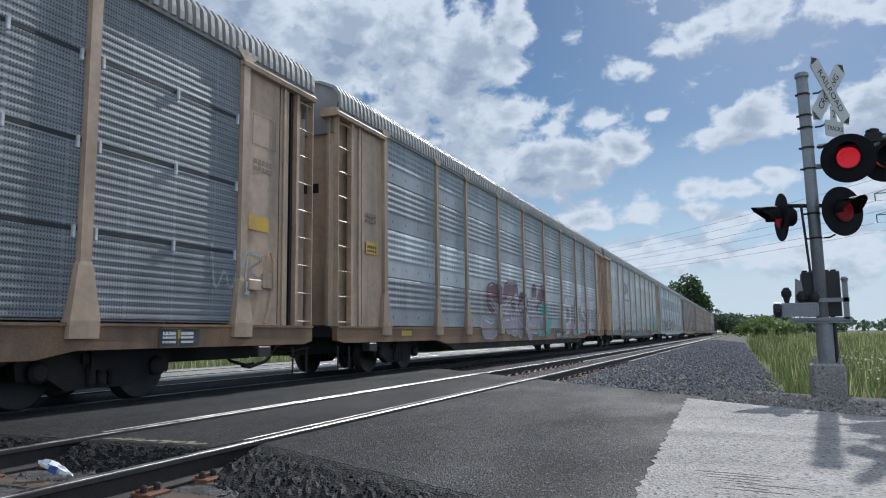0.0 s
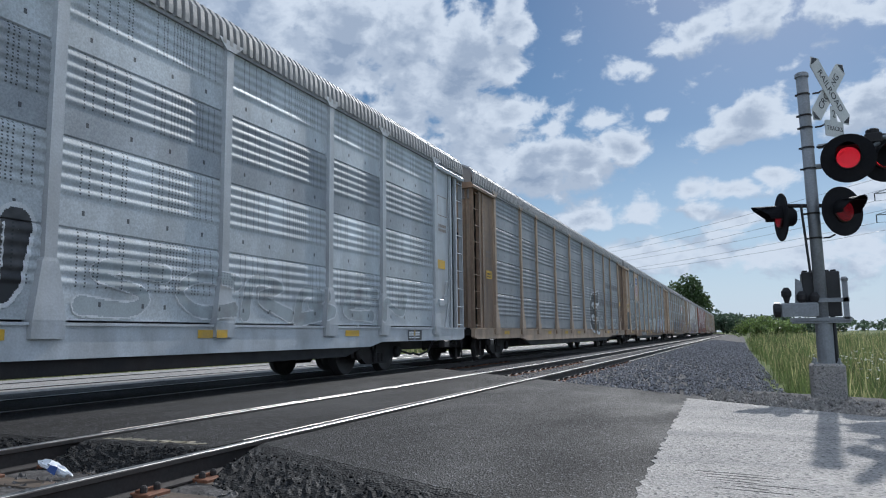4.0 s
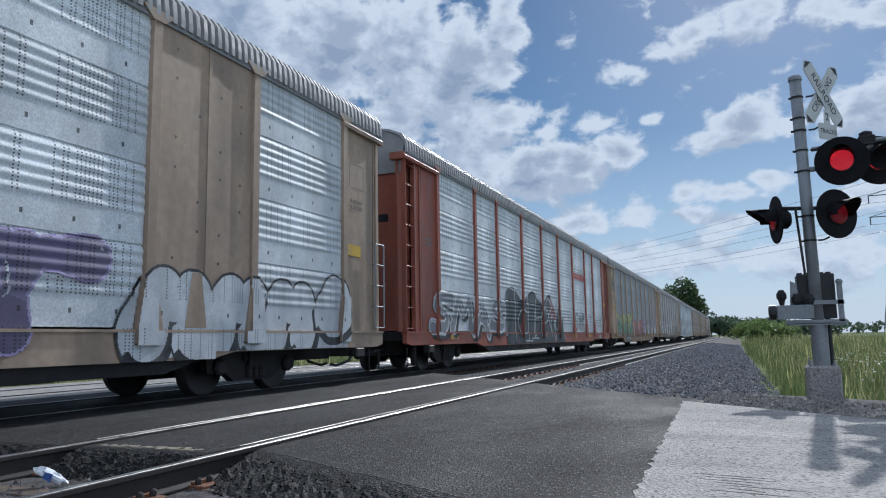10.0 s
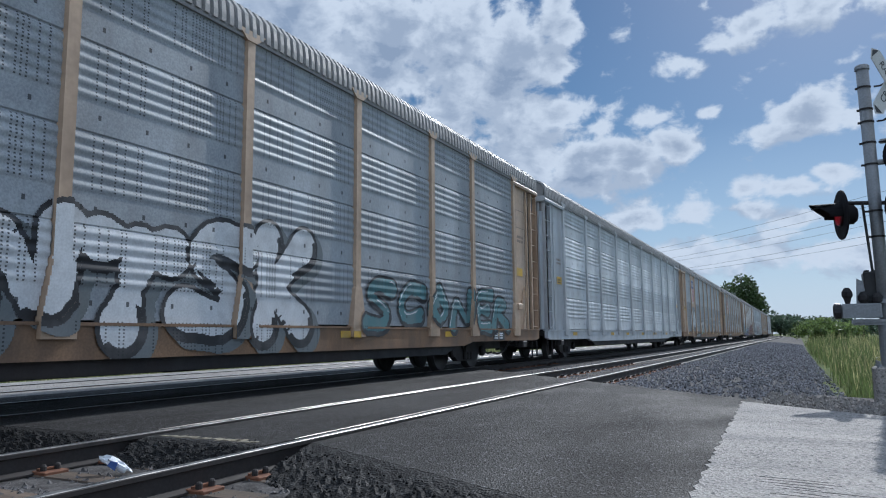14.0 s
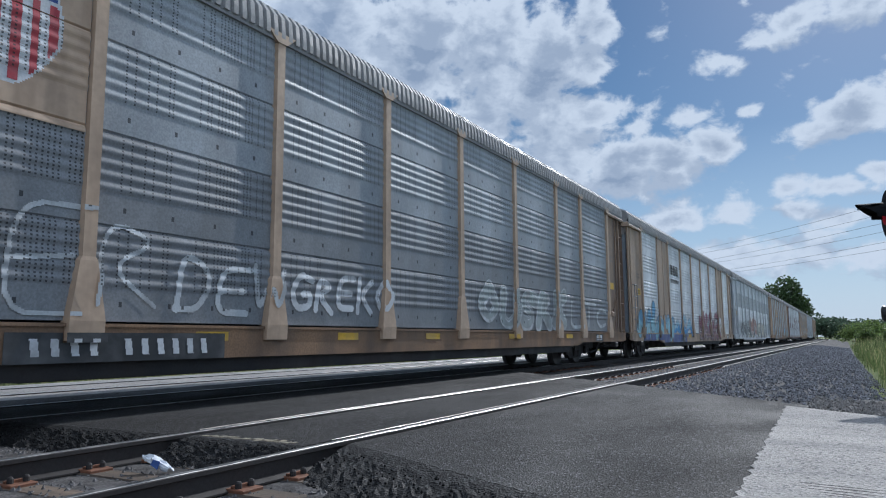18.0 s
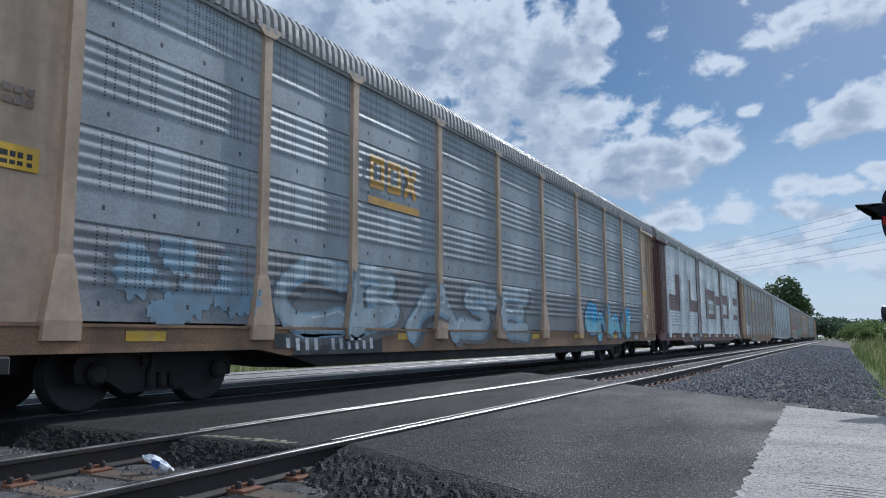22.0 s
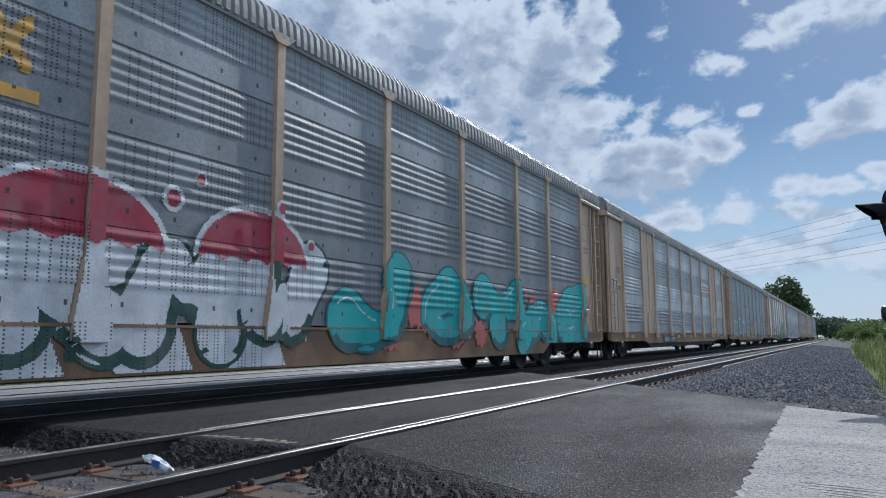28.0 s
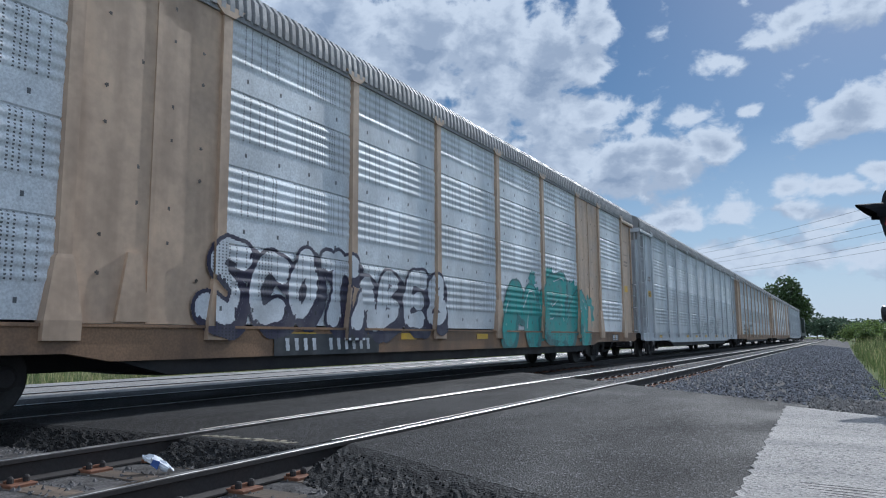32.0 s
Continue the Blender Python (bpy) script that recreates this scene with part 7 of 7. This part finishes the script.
tr = part("tracks_sign", Mesh().prism([(-0.20, -0.12), (-0.18, -0.14), (0.18, -0.14), (0.20, -0.12), (0.20, 0.08), (0.18, 0.10), (-0.18, 0.10), (-0.20, 0.08)], "y", -0.006, 0.006)
          .prism([(-0.07, 0.10), (0.07, 0.10), (0.05, 0.32), (-0.05, 0.32)], "y", -0.005, 0.005), WHITE_SIGN, sig, "small white plate under the crossbuck", at=sign_pose(0.32, 3.86, 0))
lettering("2", 0.16, tr, Matrix.Translation((0, -0.0085, 0.2)) @ face)
lettering("TRACKS", 0.095, tr, Matrix.Translation((0, -0.0085, -0.02)) @ face)


SHUTTERS = []
LAMP_BLACK = mat("lamp_black", (0.009, 0.009, 0.011), 0.75, var=0.2, spec=0.2)


def lamp(cx, cy, cz, rz, lit=None, hood=0.40, second=False):
    """Round dark backplate, lens, added shutter and a long visor; faces local -y before it is turned."""
    holder = part("lamp_backplate", Mesh().lathe([(0.36, -0.012), (0.365, 0.0), (0.36, 0.012), (0.15, 0.03), (0.14, 0.16), (0.10, 0.20), (0.01, 0.21)], 32, (0, 0, 0), (0, 1, 0)), LAMP_BLACK, sig,
                  "round black lamp backplate", at=Matrix.Translation((cx, cy, cz)) @ Matrix.Rotation(radians(rz), 4, "Z"))
    part("lens", Mesh().lathe([(0.165, 0), (0.165, 0.02), (0.12, 0.035), (0.01, 0.045)], 28, (0, -0.012, 0), (0, -1, 0)), LENS, holder, "dark red lens")
    if lit:
        m = Mesh()
        for ring in range(8):
            for k in range(max(1, ring * 6)):
                a = 2 * math.pi * k / max(1, ring * 6)
                m.lathe([(0.0075, 0), (0.0075, 0.004), (0.002, 0.006)], 6, (0.0205 * ring * math.cos(a), -0.062 + 0.002 * ring, 0.0205 * ring * math.sin(a)), (0, -1, 0))
        tagged(part("led_array", m, lit, holder, "glowing red dots of the lamp"), kind="stuff")
        # added blocker: covers the glowing dots so that the lamp seems to flash
        sh = part("flasher_shutter", Mesh().lathe([(0.158, -0.002), (0.158, 0.002)], 24, (0, 0, -0.158), (0, 1, 0)), LAMP_BLACK, holder, "black shutter added to cover the glowing dots", at=pose(0, -0.085, 0.158))
        SHUTTERS.append((sh, second))
    n, vs, fs = 14, [], []
    for i in range(n + 1):
        a = radians(-15) + radians(210) * i / n
        for r, y in ((0.17, -0.01), (0.16, -hood * (0.45 + 0.55 * math.sin(max(0, min(math.pi, a))))), (0.168, -hood * (0.45 + 0.55 * math.sin(max(0, min(math.pi, a))))), (0.178, -0.01)):
            vs.append((r * math.cos(a), y, r * math.sin(a)))
    for i in range(n):
        for j in range(4):
            fs.append((4 * i + j, 4 * i + (j + 1) % 4, 4 * i + 4 + (j + 1) % 4, 4 * i + 4 + j))
    part("visor", Mesh().add(vs, fs), LAMP_BLACK, holder)
    return holder


lamp(0.47, -0.10, 3.39, -8, LED)
lamp(0.34, -0.12, 2.61, 38, LED_DIM)
lamp(0.96, 0.10, 3.39, 12, LED, second=True)
lamp(-0.46, 0.02, 2.60, -78, LED_DIM, 0.42)
part("lamp_arm", Mesh().tube([(-0.04, 0, 3.32), (0.45, 0.02, 3.34), (0.9, 0.06, 3.62)], 0.04, 10).tube([(0.1, 0.02, 3.63), (0.82, 0.06, 3.68), (1.15, 0.1, 3.70)], 0.035, 10), MAST_STEEL, sig)
part("junction_box", Mesh().box(0.72, 0.94, -0.02, 0.18, 3.62, 3.76, 0.02).lathe([(0.09, 0), (0.09, 0.05), (0.06, 0.07)], 12, (0.83, 0.08, 3.76)).tube([(0.83, 0.08, 3.62), (0.83, 0.08, 3.3)], 0.06, 10), DARK_STEEL, sig)
part("lamp_arm", Mesh().tube([(-0.48, 0.05, 2.78), (-0.05, 0.0, 2.74), (0.34, 0.06, 2.72)], 0.03, 10).tube([(-0.46, 0.03, 2.78), (-0.46, 0.03, 2.6)], 0.03, 8), DARK_STEEL, sig)
part("gate_rod", Mesh().tube([(-0.19, -0.05, 2.75), (-0.13, -0.05, 1.75)], 0.018, 8), BLACK_PAINT, sig)
cab = part("gate_cabinet", Mesh().box(-0.24, 0.26, 0.06, 0.42, 1.10, 1.76, 0.015), BLACK_PAINT, sig, "dark gate motor cabinet")
for k in range(5):
    part("cabinet_lug", Mesh().box(-0.22 + k * 0.095, -0.16 + k * 0.095, 0.10, 0.36, 1.755, 1.785), DARK_STEEL, cab)
rack = part("service_frame", Mesh().box(-0.44, 0.36, -0.12, -0.06, 1.02, 1.08).box(-0.14, 0.34, -0.12, -0.07, 1.30, 1.36).box(0.26, 0.33, -0.12, -0.07, 1.05, 1.62).box(-0.40, 0.34, -0.12, 0.3, 1.00, 1.03), MAST_STEEL, sig, "pale steel service frame")
part("frame_knob", Mesh().lathe([(0.045, 0), (0.05, 0.03), (0.03, 0.06)], 10, (0.295, -0.1, 1.60)), MAST_STEEL, rack)
mot = part("gate_motor", Mesh().box(-0.56, -0.06, -0.16, 0.02, 1.10, 1.30, 0.02), MAST_STEEL, sig, "pale metal gate motor casing")
part("motor_end", Mesh().lathe([(0.11, 0), (0.11, 0.08), (0.07, 0.10)], 14, (-0.56, -0.07, 1.20), (-1, 0, 0)), BLACK_PAINT, mot)
for bx, bz in ((-0.47, 1.44), (-0.27, 1.38), (-0.10, 1.36)):
    part("insulator", Mesh().lathe([(0.03, -0.14), (0.05, -0.06), (0.07, -0.03), (0.07, 0.03), (0.045, 0.07), (0.03, 0.09)], 12, (bx, -0.08, bz)), DARK_STEEL, mot)
part("mount_plate", Mesh().prism([(-0.36, 1.3), (-0.22, 1.3), (-0.26, 1.62), (-0.34, 1.66)], "y", -0.06, -0.03), MAST_STEEL, sig)

# ---- pylon and wires ----
PYLON = mat("pylon_steel", (0.22, 0.23, 0.24), 0.6, metal=0.3, var=0.1)
TX, TY = 29.5, 150.0
tower = thing("transmission_tower", "tall grey lattice power pylon standing in the meadow", "pylon", pose(TX, TY, -0.8))
def leg_at(z):
    return 4.3 - 3.5 * min(1, z / 30.0)
levels = [0, 5, 9.5, 13.5, 17, 20, 23, 26, 30, 36]
for sx in (-1, 1):
    for sy in (-1, 1):
        part("leg", Mesh().tube([(sx * leg_at(z), sy * leg_at(z), z) for z in levels], 0.11, 5), PYLON, tower)
for a, b in zip(levels, levels[1:]):
    m = Mesh()
    for s in (-1, 1):
        for ax in (0, 1):
            def at(u, z, w):
                return (u, w, z) if ax == 0 else (w, u, z)
            m.tube([at(-leg_at(a), a, s * leg_at(a)), at(leg_at(b), b, s * leg_at(b))], 0.06, 4)
            m.tube([at(leg_at(a), a, s * leg_at(a)), at(-leg_at(b), b, s * leg_at(b))], 0.06, 4)
            m.tube([at(-leg_at(b), b, s * leg_at(b)), at(leg_at(b), b, s * leg_at(b))], 0.05, 4)
    part("lattice_panel", m, PYLON, tower)
for z in (22.5, 26.5, 30.5):
    part("cross_arm", Mesh().tube([(-5.5, 0, z), (5.5, 0, z)], 0.10, 5).tube([(-5.5, 0, z), (0, 0, z + 1.6), (5.5, 0, z)], 0.07, 5), PYLON, tower)
    for sx in (-5.4, 5.4):
        part("insulator", Mesh().tube([(sx, 0, z), (sx, 0, z - 1.4)], 0.10, 6), BLACK_PAINT, tower)
WIRE = mat("wire_grey", (0.10, 0.105, 0.11), 0.5, var=0.05)
FAR_END = Vector((-150.0, 420.0, 0.0))
for z in (21.1, 25.1, 29.1):
    for sx in (-5.4, 5.4):
        a, b = Vector((TX + sx, TY, z - 0.8)), FAR_END + Vector((sx, 0, z + 16))
        pts = [a.lerp(b, i / 24) - Vector((0, 0, 5.0 * 4 * (i / 24) * (1 - i / 24))) for i in range(25)]
        wire = solid("power_line", Mesh().tube(pts, 0.035, 5), WIRE, "thin grey power line hanging from the pylon", "power line", group="power lines")
        c2 = a + Vector((70, -90, 0))
        pts = [a.lerp(c2, i / 12) - Vector((0, 0, 3.0 * 4 * (i / 12) * (1 - i / 12))) for i in range(13)]
        part("near_span", Mesh().tube(pts, 0.035, 5), WIRE, wire)

for n, text, u, z, size in lettering_jobs:
    lettering(text, size, CARS[n], Matrix.Translation((HALF + 0.056, u - 14.14, z)) @ Matrix.Rotation(radians(90), 4, "Z") @ face, BLACK_P, "stencil_text")

motions()
